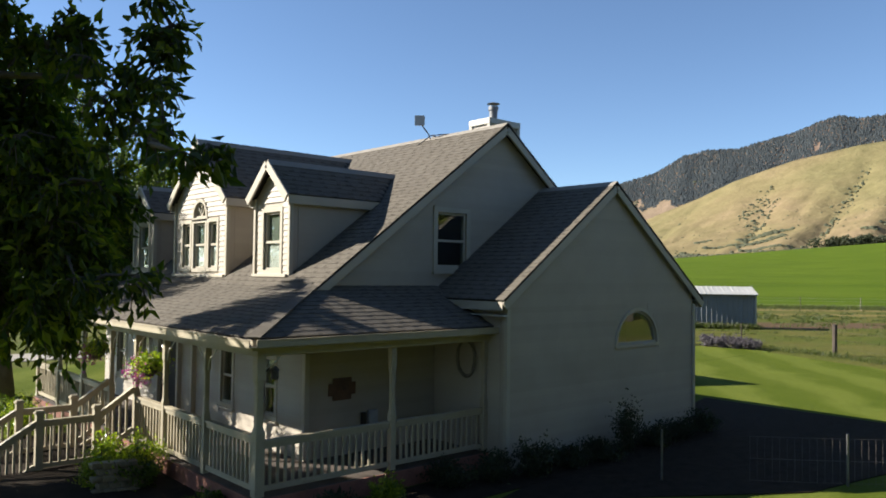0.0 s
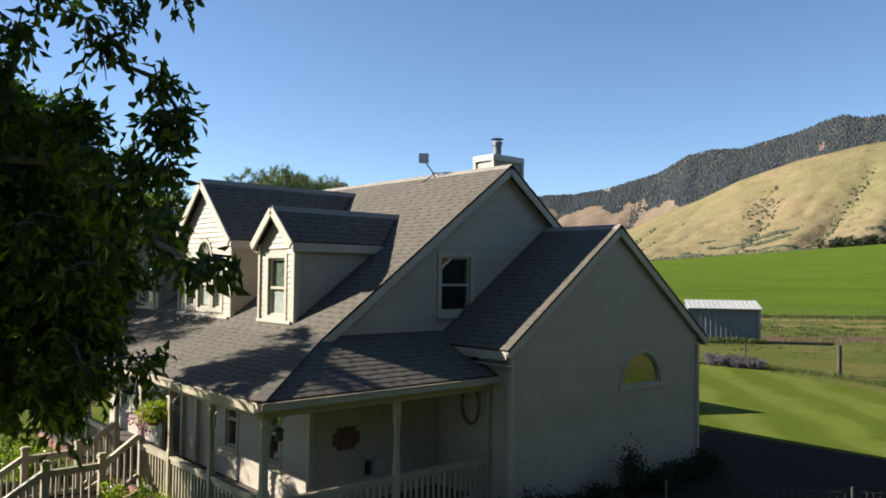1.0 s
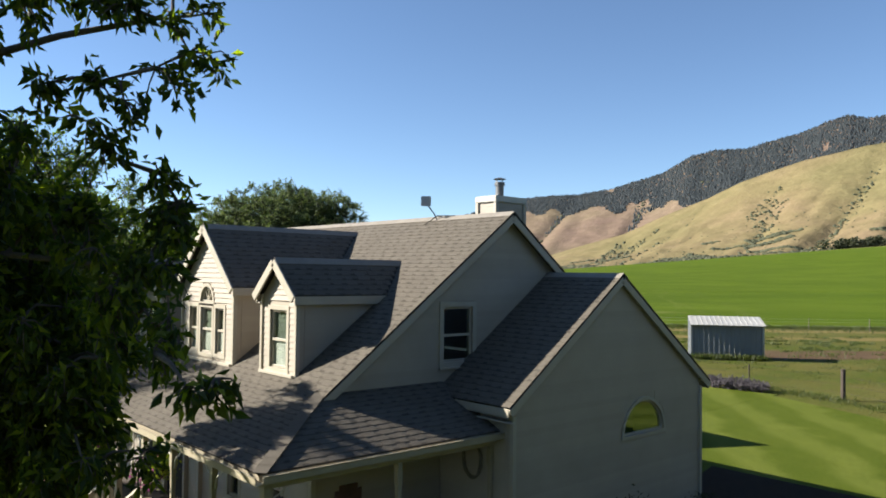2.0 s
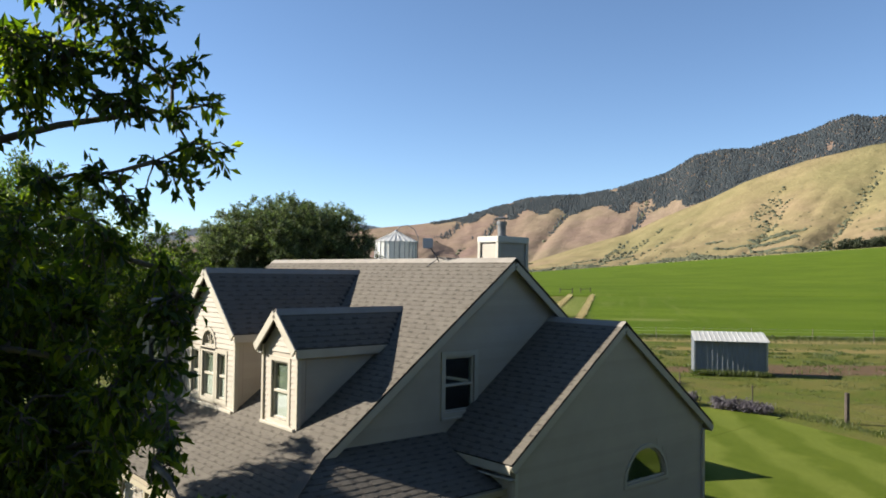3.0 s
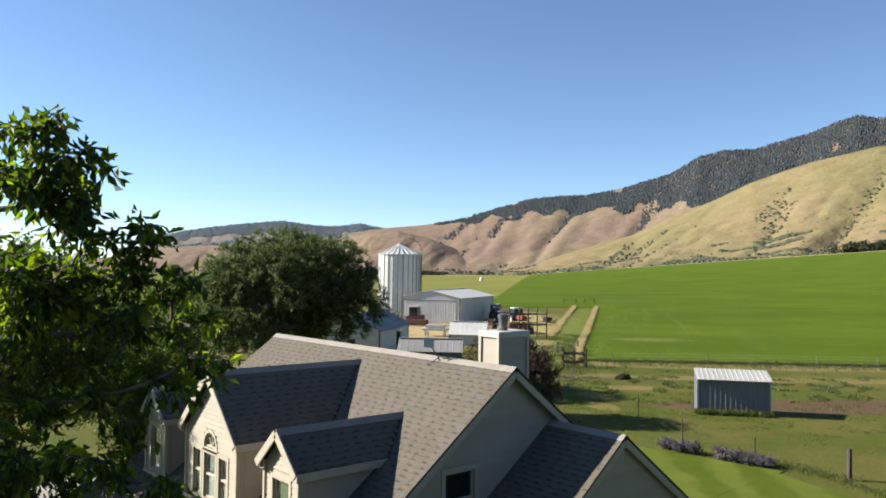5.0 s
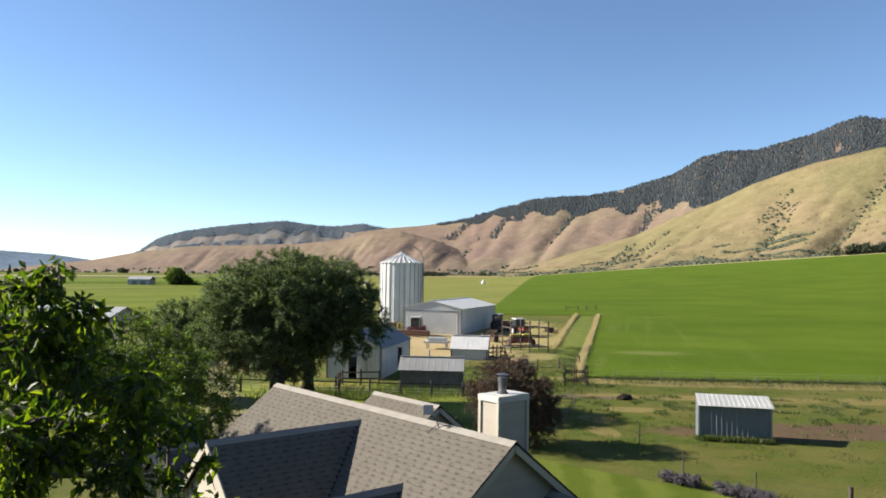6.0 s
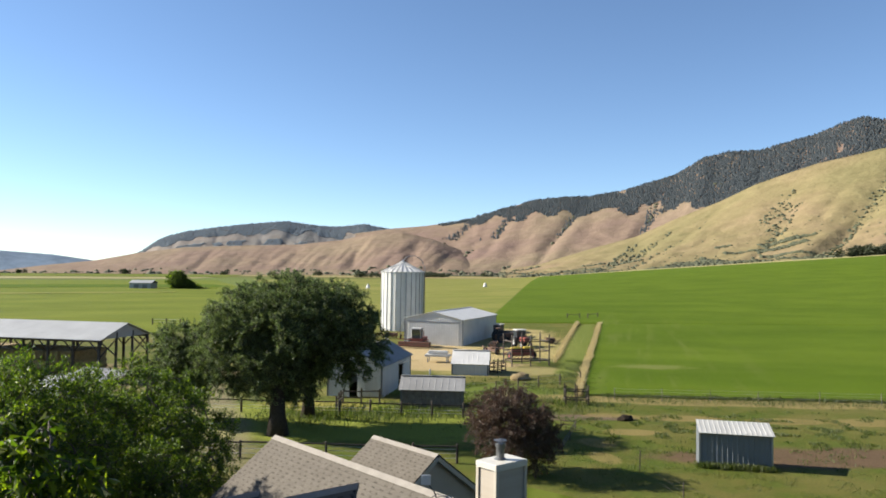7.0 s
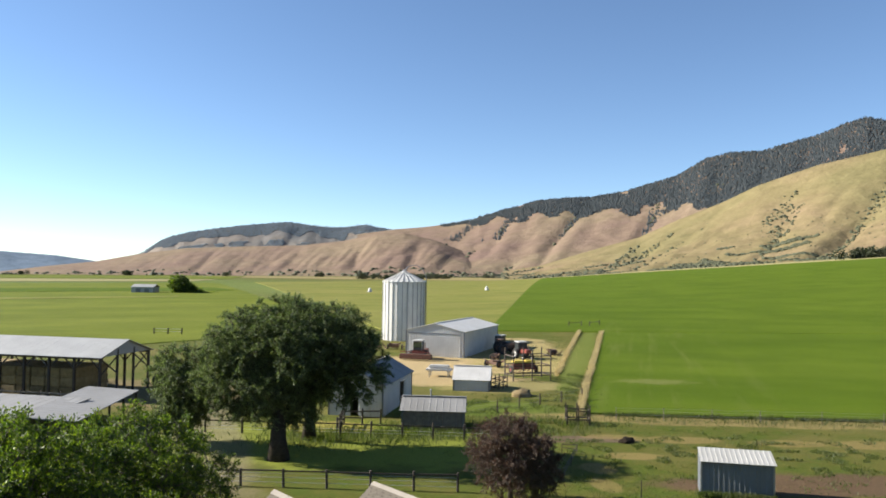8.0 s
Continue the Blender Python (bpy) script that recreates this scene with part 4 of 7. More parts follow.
# ridge caps
for p, q, nm in (((RX, RK0 - 0.01, RZ + 0.012), (RX, RK1, RZ + 0.012), 0), ((WR, WK, WZ + 0.012), (WR, YF, WZ + 0.012), 0), ((RWX, RW0 - 0.2, RWZ + 0.012), (RWX, RW1 + 0.2, RWZ + 0.012), 0)):
    k = int((Vector(q) - Vector(p)).length / 0.22)
    for i in range(k):
        a, b = Vector(p).lerp(Vector(q), i / k), Vector(p).lerp(Vector(q), (i + 1.15) / k)
        bm = bmesh.new()
        for s in (-1, 1):
            e = Vector((s * 0.15, 0, -0.105))
            hexa(bm, [a, a + e, b + e, b, a + Vector((0, 0, 0.009)), a + e + Vector((0, 0, 0.009)), b + e + Vector((0, 0, 0.006)), b + Vector((0, 0, 0.006))])
        bmesh.ops.recalc_face_normals(bm, faces=bm.faces[:])
        part("ridge_cap", bm, M["ridge"], house)
p, q = Vector((EX, EY, EZ + 0.015)), Vector((7.48, 11.5, 3.40))
for i in range(13):
    bm = bmesh.new()
    a, b = p.lerp(q, i / 13), p.lerp(q, (i + 1.1) / 13)
    beam(bm, a, b, 0.22, 0.02)
    part("hip_cap", bm, M["shingle"], house)


# dormers
def dormer(yc, rake_x, face_x, half_w, half_face, zr, slope, zbase, big=False):
    zeave = zr - slope * half_w
    back_e = RX - (RZ - zeave) / SLOPE
    back_r = RX - (RZ - zr) / SLOPE
    roof_plane("dormer_roof", [(rake_x, yc - half_w, zeave), (back_e, yc - half_w, zeave), (back_r, yc, zr), (rake_x, yc, zr)])
    roof_plane("dormer_roof", [(back_e, yc + half_w, zeave), (rake_x, yc + half_w, zeave), (rake_x, yc, zr), (back_r, yc, zr)])
    m = wall_frame((face_x, yc, 0), (0, -1, 0), (-1, 0, 0))
    zf = zr - slope * half_face - 0.12
    outline = [(-half_face, zbase), (half_face, zbase), (half_face, zf), (0, zr - 0.14), (-half_face, zf)]
    if big:
        holes = [rect(-0.94, -0.53, 3.70, 4.72), rect(0.46, 0.87, 3.70, 4.72), rect(-0.33, 0.27, 3.68, 4.72), arched(-0.35, 0.29, 4.84, 5.20, 14)]
        wall("dormer_wall", m, outline, holes)
        window(m, holes[0], [4.22], blind=(3.74, 4.22), sill=False)
        window(m, holes[1], [4.22], blind=(3.74, 4.22), sill=False)
        window(m, holes[2], [4.22], blind=(3.74, 4.22), sill=False)
        window(m, holes[3], sun=[(-0.03, 4.86, -0.03, 5.18), (-0.03, 4.86, -0.22, 5.13), (-0.03, 4.86, 0.16, 5.13)], casing=0.08, sill=False, label="half-round fanlight over the dormer window")
    else:
        holes = [rect(-0.34, 0.31, 3.66, 4.80)]
        wall("dormer_wall", m, outline, holes)
        window(m, holes[0], [4.21], blind=(3.70, 4.20), sill=False, label="double-hung dormer window with a pale blind")
    for s in (-1, 1):
        # side cheeks run back into the main roof
        out = (0, s, 0)
        right = (1, 0, 0) if s < 0 else (-1, 0, 0)
        mm = wall_frame((0, yc + s * half_face, 0), right, out)
        f = 1 if s < 0 else -1
        zt = zr - slope * half_face - 0.10
        xb = RX - (RZ - zt) / SLOPE + 0.15
        tri = [(f * (face_x + 0.16), zbase - 0.05), (f * (face_x + 0.16), zt), (f * xb, zt)]
        wall("dormer_cheek", mm, tri, depth=0.1)
        board_trim("corner_trim", (face_x - 0.014, yc + s * (half_face + 0.012), zbase), (face_x - 0.014, yc + s * (half_face + 0.012), zf), 0.085, 0.085, up=(0, 1, 0))
        board_trim("barge_board", (rake_x - 0.022, yc + s * half_w, zeave - 0.08), (rake_x - 0.022, yc, zr - 0.08), 0.04, 0.17, up=(0, 0, 1), label="cream barge board")
        board_trim("fascia", (rake_x + 0.03, yc + s * (half_w - 0.015), zeave - 0.10), (back_e + 0.05, yc + s * (half_w - 0.015), zeave - 0.10), 0.03, 0.17)
        bm = bmesh.new()
        y0, y1 = sorted((yc + s * half_face, yc + s * (half_w - 0.03)))
        box(bm, rake_x + 0.05, back_e, y0, y1, zeave - 0.19, zeave - 0.17)
        part("soffit", bm, M["soffit"], house)
    k = int((back_r - rake_x) / 0.22)
    for i in range(k):
        bm = bmesh.new()
        a, b = Vector((rake_x + (back_r - rake_x) * i / k, yc, zr + 0.012)), Vector((rake_x + (back_r - rake_x) * (i + 1.15) / k, yc, zr + 0.012))
        for s in (-1, 1):
            e = Vector((0, s * 0.13, -0.13 * slope))
            hexa(bm, [a, a + e, b + e, b, a + Vector((0, 0, 0.009)), a + e + Vector((0, 0, 0.009)), b + e + Vector((0, 0, 0.006)), b + Vector((0, 0, 0.006))])
        bmesh.ops.recalc_face_normals(bm, faces=bm.faces[:])
        part("ridge_cap", bm, M["ridge"], house)
    board_trim("apron_flashing", (face_x - 0.06, yc - half_face, zbase + 0.02), (face_x - 0.06, yc + half_face, zbase + 0.02), 0.10, 0.06)


dormer(13.36, 7.55, 7.70, 0.78, 0.66, 5.82, 0.92, 3.53)
dormer(16.60, 7.52, 7.67, 1.50, 1.34, 6.62, 0.94, 3.50, big=True)
dormer(20.05, 7.55, 7.70, 0.78, 0.66, 5.82, 0.92, 3.53)

# chimney
cx0, cx1, cy0, cy1 = 13.56, 14.57, 13.18, 13.82
for (o, r, n, w) in (((cx0, cy1, 0), (0, -1, 0), (-1, 0, 0), cy1 - cy0), ((cx0, cy0, 0), (1, 0, 0), (0, -1, 0), cx1 - cx0), ((cx1, cy0, 0), (0, 1, 0), (1, 0, 0), cy1 - cy0), ((cx1, cy1, 0), (-1, 0, 0), (0, 1, 0), cx1 - cx0)):
    wall("chimney_wall", wall_frame(o, r, n), rect(0, w, 4.9, 7.36), depth=0.05)
for x in (cx0, cx1):
    for y in (cy0, cy1):
        board_trim("corner_trim", (x, y, 5.0), (x, y, 7.36), 0.10, 0.10, up=(0, 1, 0))
bm = bmesh.new()
box(bm, cx0 - 0.06, cx1 + 0.06, cy0 - 0.06, cy1 + 0.06, 7.36, 7.52)
bmesh.ops.bevel(bm, geom=bm.edges[:], offset=0.015, segments=2, affect="EDGES")
cap = part("chimney_cap", bm, M["white_metal"], house, "white metal chimney cap")
bm = bmesh.new()
turned(bm, (14.06, 13.55, 7.5), [(0.16, 0), (0.16, 0.03), (0.105, 0.07), (0.105, 0.33), (0.13, 0.33), (0.13, 0.42), (0.10, 0.42)], 16)
for k in range(4):
    t = k * math.pi / 2
    beam(bm, (14.06 + 0.1 * math.cos(t), 13.55 + 0.1 * math.sin(t), 7.90), (14.06 + 0.1 * math.cos(t), 13.55 + 0.1 * math.sin(t), 8.00), 0.015, 0.02)
flue = part("flue", bm, M["steel"], house, "blackened steel flue pipe")
bm = bmesh.new()
turned(bm, (14.06, 13.55, 7.99), [(0.16, 0), (0.17, 0.01), (0.03, 0.05)], 16)
part("rain_cap", bm, M["steel"], flue)

# porch: eave board and gutter, beam, posts, deck
bm = bmesh.new()
for p, q in (((EX + 0.02, RK1, EZ - 0.10), (EX + 0.02, EY - 0.0, EZ - 0.10)), ((EX, EY + 0.02, EZ - 0.10), (WX0, EY + 0.02, EZ - 0.10))):
    beam(bm, p, q, 0.03, 0.16)
part("fascia", bm, M["rail"], house)


def gutter(p, q, out):
    """An open eaves gutter: bottom, back and a rolled front lip."""
    bm = bmesh.new()
    p, q, o = Vector(p), Vector(q), Vector(out)
    z = Vector((0, 0, 1))
    beam(bm, p + o * 0.06, q + o * 0.06, 0.12, 0.012)
    beam(bm, p + o * 0.115 + z * 0.05, q + o * 0.115 + z * 0.05, 0.012, 0.10)
    beam(bm, p + o * 0.12 + z * 0.10, q + o * 0.12 + z * 0.10, 0.024, 0.018)
    return part("gutter", bm, M["rail"], house, "olive-cream metal eaves gutter")


gutter((EX, RK1, EZ - 0.12), (EX, EY - 0.12, EZ - 0.12), (-1, 0, 0))
gutter((EX, EY, EZ - 0.12), (WX0 + 0.0, EY, EZ - 0.12), (0, -1, 0))
PXL, PY = 5.64, 10.02
for p, q in (((PXL, YB, 2.47), (PXL, PY - 0.07, 2.47)), ((PXL, PY, 2.47), (WX0, PY, 2.47))):
    board_trim("porch_beam", p, q, 0.14, 0.17, "rail", label="olive-cream porch beam")
bm = bmesh.new()
slab(bm, [(EX + 0.05, EY + 0.05, 2.555), (WX0, EY + 0.05, 2.555), (WX0, YF, 2.555), (XL, YF, 2.555), (XL, YB, 2.555), (EX + 0.05, YB, 2.555)], (0, 0, 0.02))
part("porch_ceiling", bm, M["soffit"], house)
DECK = 0.36
bm = bmesh.new()
box(bm, PXL - 0.06, XL, PY - 0.06, YB, 0.22, DECK - 0.032)
box(bm, XL, WX0, PY - 0.06, YF, 0.22, DECK - 0.032)
part("deck_frame", bm, M["wood_dark"], house)
bm = bmesh.new()
box(bm, PXL - 0.09, PXL - 0.06, PY - 0.09, YB, -0.6, 0.33)
box(bm, PXL - 0.06, WX0, PY - 0.09, PY - 0.06, -0.6, 0.33)
part("porch_skirt", bm, M["skirt"], house, "red-brown porch skirt boards")


def post(x, y, z0=DECK, z1=2.39, k=0.72):
    """A turned porch post: square foot and head, slimmer shaft with chamfered corners."""
    bm = bmesh.new()
    rows = [(r * k, z) for r, z in ((0.075, z0), (0.075, z0 + 0.92), (0.055, z0 + 1.0), (0.055, z1 - 0.42), (0.072, z1 - 0.34), (0.072, z1))]
    rings = []
    for r, z in rows:
        c = r * 0.72 if r < 0.06 * k else r * 0.94
        rings.append([bm.verts.new((x + a, y + b, z)) for a, b in ((-r, -c), (-c, -r), (c, -r), (r, -c), (r, c), (c, r), (-c, r), (-r, c))])
    for s, e in zip(rings, rings[1:]):
        for k in range(8):
            bm.faces.new((s[k], s[(k + 1) % 8], e[(k + 1) % 8], e[k]))
    bm.faces.new(rings[0][::-1])
    bm.faces.new(rings[-1])
    return part("porch_post", bm, M["rail"], house, "painted turned porch post")


def bracket(x, y, s, along):
    """A curved white scroll between post head and beam."""
    bm = bmesh.new()
    pts = []
    for k in range(9):
        t = k / 8
        d, z = 0.28 * t ** 1.5, 2.38 - 0.36 * (1 - t) ** 1.3 + 0.04 * math.sin(t * 6)
        pts.append((x + (s * d if along == "x" else 0), y + (s * d if along == "y" else 0), z))
    tube(bm, pts, 0.013, 6)
    part("scroll_bracket", bm, M["white_metal"], house, "white wrought-iron scroll bracket")


LEFT_POSTS = (11.76, 13.42, 14.80, 16.20, 18.0, 19.8, 21.6)
post(PXL, PY, k=1.0)
for y in LEFT_POSTS:
    post(PXL, y)
    for s in (-1, 1):
        bracket(PXL, y + s * 0.06, s, "y")
for x in (8.10, 10.27):
    post(x, PY)
bracket(PXL + 0.06, PY, 1, "x")

BAL = {}


def railing(p, q, top=0.78, low=0.10, step=0.125, parent=house, name="railing"):
    """Top and bottom rail between two posts at deck level p and q, with square balusters as pieces of their own."""
    p, q = Vector(p), Vector(q)
    bm = bmesh.new()
    z = Vector((0, 0, 1))
    beam(bm, p + z * top, q + z * top, 0.095, 0.045)
    beam(bm, p + z * (top - 0.06), q + z * (top - 0.06), 0.045, 0.08)
    ob = part(name, bm, M["rail"], parent, "cream painted railing with square balusters")
    bm = bmesh.new()
    beam(bm, p + z * low, q + z * low, 0.045, 0.08)
    part("bottom_rail", bm, M["rail"], ob)
    key = round(top - low, 3)
    if key not in BAL:
        bm = bmesh.new()
        box(bm, -0.019, 0.019, -0.019, 0.019, 0, key - 0.08)
        me = bpy.data.meshes.new("baluster")
        bm.to_mesh(me)
        bm.free()
        me.materials.append(M["rail"])
        BAL[key] = me
    n = max(1, int((q - p).length / step))
    for i in range(1, n):
        b = new("baluster", BAL[key])
        b.parent = ob
        b.location = p.lerp(q, i / n) + z * (low + 0.03)
    return ob


railing((PXL + 0.07, PY, DECK), (8.10 - 0.07, PY, DECK))
railing((8.10 + 0.07, PY, DECK), (10.27 - 0.07, PY, DECK))
ys = [PY] + list(LEFT_POSTS)
for a, b in zip(ys, ys[1:]):
    if a != 14.80:
        railing((PXL, a + 0.07, DECK), (PXL, b - 0.07, DECK), top=0.84)

# front door with its pilasters
bm = bmesh.new()
box(bm, XL - 0.05, XL + 0.02, 16.9, 17.8, DECK, 2.36)
door = part("front_door", bm, M["dark_wall"], house, "dark panelled front door")
for y in (16.0, 16.75, 17.88):
    board_trim("door_pilaster", (XL - 0.05, y, DECK), (XL - 0.05, y, 2.5), 0.13, 0.10, up=(0, 1, 0))

# stairs from the porch: two steps to a landing and a flight to the lawn
LAND_Z = -0.02
stairs = thing("porch_stairs", "wooden porch stairs with cream railings and a landing", "stairs", (4.4, 15.5, 0))
bm = bmesh.new()
for i in range(2):
    box(bm, 5.58 - 0.3 * (i + 1), 5.58 - 0.3 * i, 14.86, 16.14, DECK - 0.17 * (i + 1) - 0.03, DECK - 0.17 * (i + 1))
part("tread", bm, M["deck"], stairs)
bm = bmesh.new()
for k in range(7):
    box(bm, 3.92 + 0.155 * k, 3.92 + 0.155 * k + 0.148, 14.74, 16.26, LAND_Z - 0.035, LAND_Z)
part("landing", bm, M["deck"], stairs, "weathered boarded landing")
for i in range(4):
    bm = bmesh.new()
    box(bm, 3.90 - 0.28 * (i + 1), 3.90 - 0.28 * i, 14.74, 16.26, LAND_Z - 0.16 * (i + 1) - 0.035, LAND_Z - 0.16 * (i + 1))
    part("tread", bm, M["deck"], stairs)
for y in (14.70, 16.30):
    for p, q, h in (((5.6, y, DECK - 0.12), (4.9, y, LAND_Z - 0.12), 0.24), ((5.0, y, LAND_Z - 0.12), (3.9, y, LAND_Z - 0.12), 0.2), ((3.95, y, LAND_Z - 0.1), (2.7, y, LAND_Z - 0.78), 0.24)):
        bm = bmesh.new()
        beam(bm, p, q, 0.04, h)
        part("stringer", bm, M["rail"], stairs)
for y in (14.80, 16.20):
    for x, zb, zt in ((4.92, LAND_Z, LAND_Z + 1.08), (3.95, -0.9, LAND_Z + 1.08), (2.75, -1.2, 0.36)):
        bm = bmesh.new()
        box(bm, x - 0.06, x + 0.06, y - 0.06, y + 0.06, zb, zt)
        box(bm, x - 0.08, x + 0.08, y - 0.08, y + 0.08, zt, zt + 0.035)
        box(bm, x - 0.06, x + 0.06, y - 0.06, y + 0.06, zt + 0.035, zt + 0.06)
        part("newel_post", bm, M["rail"], stairs)
    railing((5.58, y, DECK + 0.1), (4.98, y, LAND_Z + 0.06), 0.92, 0.14, 0.125, stairs, "stair_railing")
    railing((4.86, y, LAND_Z + 0.02), (4.01, y, LAND_Z + 0.02), 0.92, 0.14, 0.125, stairs, "stair_railing")
    railing((3.89, y, LAND_Z + 0.02), (2.81, y, LAND_Z - 0.66), 0.92, 0.14, 0.125, stairs, "stair_railing")
# things on the house
dish = thing("roof_antenna", "small grey square antenna on a bent mast on the roof ridge", "antenna", (12.06, 13.8, 6.85))
bm = bmesh.new()
tube(bm, [(12.10, 13.72, 6.83), (12.06, 13.77, 6.98), (11.92, 13.84, 7.18), (11.90, 13.86, 7.34)], 0.016, 6)
part("mast", bm, M["black_metal"], dish)
bm = bmesh.new()
mbox(bm, Matrix.Translation((11.84, 13.84, 7.29)) @ Matrix.Rotation(radians(-42), 4, "Z"), -0.12, 0.12, -0.03, 0.02, -0.12, 0.12)
bmesh.ops.bevel(bm, geom=bm.edges[:], offset=0.012, segments=2, affect="EDGES")
part("panel", bm, M["grey_metal"], dish, "light grey square antenna panel")
for q in ((12.30, 13.50, 6.86), (12.20, 13.20, 6.93), (11.9, 13.95, 6.72)):
    bm = bmesh.new()
    tube(bm, [(12.10, 13.72, 6.95), q], 0.012, 5)
    part("strut", bm, M["black_metal"], dish)
plaque = tagged(new("wall_plaque", bpy.data.meshes.new("wall_plaque")), "dark flat metal wall ornament on the porch wall", "wall ornament")
bm = bmesh.new()
box(bm, 7.80, 8.38, YF - 0.045, YF - 0.03, 1.32, 1.72)
bmesh.ops.bevel(bm, geom=[e for e in bm.edges if abs(e.verts[0].co.y - e.verts[1].co.y) > 0.01], offset=0.09, segments=4, affect="EDGES")
bm.to_mesh(plaque.data)
bm.free()
plaque.data.materials.append(M["rust"])
wreath = thing("wall_wreath", "dark oval twig wreath on the porch wall", "wreath", (WX0 - 0.05, 10.52, 2.02))
bm = bmesh.new()
for k in range(5):
    pts = [(WX0 - 0.05 + 0.012 * math.sin(5 * t + k), 10.52 + (0.24 + 0.02 * math.sin(3 * t + 2 * k)) * math.cos(t), 2.02 + (0.34 + 0.02 * math.cos(4 * t + k)) * math.sin(t)) for t in (2 * math.pi * i / 26 for i in range(27))]
    tube(bm, pts, 0.02, 5)
part("twigs", bm, M["wood_grey"], wreath)
meter = thing("meter_box", "pale electric meter box on the porch wall", "meter box", (8.75, YF, 0.98))
bm = bmesh.new()
box(bm, 8.66, 8.86, YF - 0.12, YF - 0.02, 0.82, 1.08)
bmesh.ops.bevel(bm, geom=bm.edges[:], offset=0.015, segments=2, affect="EDGES")
part("case", bm, M["grey_metal"], meter)
bm = bmesh.new()
box(bm, 8.52, 8.60, YF - 0.09, YF - 0.02, 0.80, 1.05)
part("conduit", bm, M["black_metal"], meter)
lantern = thing("porch_lantern", "black iron porch lantern on the corner post", "lantern", (PXL + 0.1, PY + 0.1, 2.2))
bm = bmesh.new()
turned(bm, (PXL + 0.24, PY - 0.02, 2.02), [(0.03, 0), (0.06, 0.03), (0.055, 0.14), (0.08, 0.15), (0.02, 0.21)], 8)
part("lamp_head", bm, M["black_metal"], lantern)
bm = bmesh.new()
tube(bm, [(PXL + 0.07, PY, 2.12), (PXL + 0.18, PY, 2.24), (PXL + 0.24, PY - 0.02, 2.22)], 0.012, 6)
part("arm", bm, M["black_metal"], lantern)
pipe = thing("roof_vent_pipe", "small dark plumbing vent pipe on the roof slope", "vent pipe", (10.0, 20.9, 5.27))
bm = bmesh.new()
turned(bm, (10.0, 20.9, 5.24), [(0.04, 0), (0.04, 0.36), (0.03, 0.36)], 10)
part("pipe", bm, M["black_metal"], pipe)
bm = bmesh.new()
turned(bm, (10.0, 20.9, 5.2), [(0.12, 0.02), (0.05, 0.12)], 10)
part("collar", bm, M["white_metal"], pipe)


# ---- the farmyard ----
def placed(x, y, deg):
    """The frame of a building: front-left corner on the ground, x along its front, y into its depth."""
    return Matrix.Translation((x, y, gz(x, y))) @ Matrix.Rotation(radians(deg), 4, "Z")


def profiled(bm, a0, a1, b0, b1, out, step, rib, thick):
    """A ribbed steel sheet, one connected skin: from edge a0-a1 to edge b0-b1, ribs standing out."""
    a0, a1, b0, b1, out = [Vector(v) for v in (a0, a1, b0, b1, out)]
    length = max((a1 - a0).length, (b1 - b0).length)
    n = max(1, round(length / step))
    marks = [(0.0, 0.0)]
    w = 0.045 / length
    for i in range(n):
        c = (i + 0.5) / n
        if w * 1.5 < c < 1 - w * 1.5:
            marks += [(c - w, 0.0), (c - w * 0.45, rib), (c + w * 0.45, rib), (c + w, 0.0)]
    marks.append((1.0, 0.0))
    lo = [bm.verts.new(a0.lerp(a1, f) + out * o) for f, o in marks]
    hi = [bm.verts.new(b0.lerp(b1, f) + out * o) for f, o in marks]
    back = [bm.verts.new(v - out * thick) for v in (a0, a1, b1, b0)]
    fs = [bm.faces.new((lo[k], lo[k + 1], hi[k + 1], hi[k])) for k in range(len(marks) - 1)]
    fs.append(bm.faces.new(back[::-1]))
    fs.append(bm.faces.new(lo[::-1] + [back[0], back[1]]))
    fs.append(bm.faces.new(hi + [back[2], back[3]]))
    fs.append(bm.faces.new((lo[0], hi[0], back[3], back[0])))
    fs.append(bm.faces.new((lo[-1], back[1], back[2], hi[-1])))
    bmesh.ops.recalc_face_normals(bm, faces=fs)


def ribbed(bm, m, p, q, z0, z1, top=None, step=0.4, rib=0.035, thick=0.05, opening=None):
    """A sheet-steel wall from p to q with upright ribs; top(s) gives the height along it; opening: (s0, s1, height)."""
    p, q = Vector((*p, 0)), Vector((*q, 0))
    length = (q - p).length
    d = (q - p) / length
    out = Vector((d.y, -d.x, 0))
    cuts = sorted({0.0, length} | ({length / 2} if top else set()) | ({opening[0], opening[1]} if opening else set()))
    h = top or (lambda s: z1)
    for a, b in zip(cuts, cuts[1:]):
        lo = opening[2] if opening and a >= opening[0] - 1e-6 and b <= opening[1] + 1e-6 else z0
        pa, pb = p + d * a, p + d * b
        profiled(bm, m @ Vector((*pa.xy, lo)), m @ Vector((*pb.xy, lo)), m @ Vector((*pa.xy, h(a))), m @ Vector((*pb.xy, h(b))), m.to_3x3() @ out, step, rib, thick)


def metal_slope(bm, m, pts, thick=0.06, step=0.45, rib=0.035):
    """A roof slope of ribbed sheets: pts run along the eave, then the ridge."""
    p = [m @ Vector(v) for v in pts]
    n = (p[1] - p[0]).cross(p[2] - p[1]).normalized()
    if n.z < 0:
        n = -n
    profiled(bm, p[0], p[1], p[3], p[2], n, step, rib, thick)


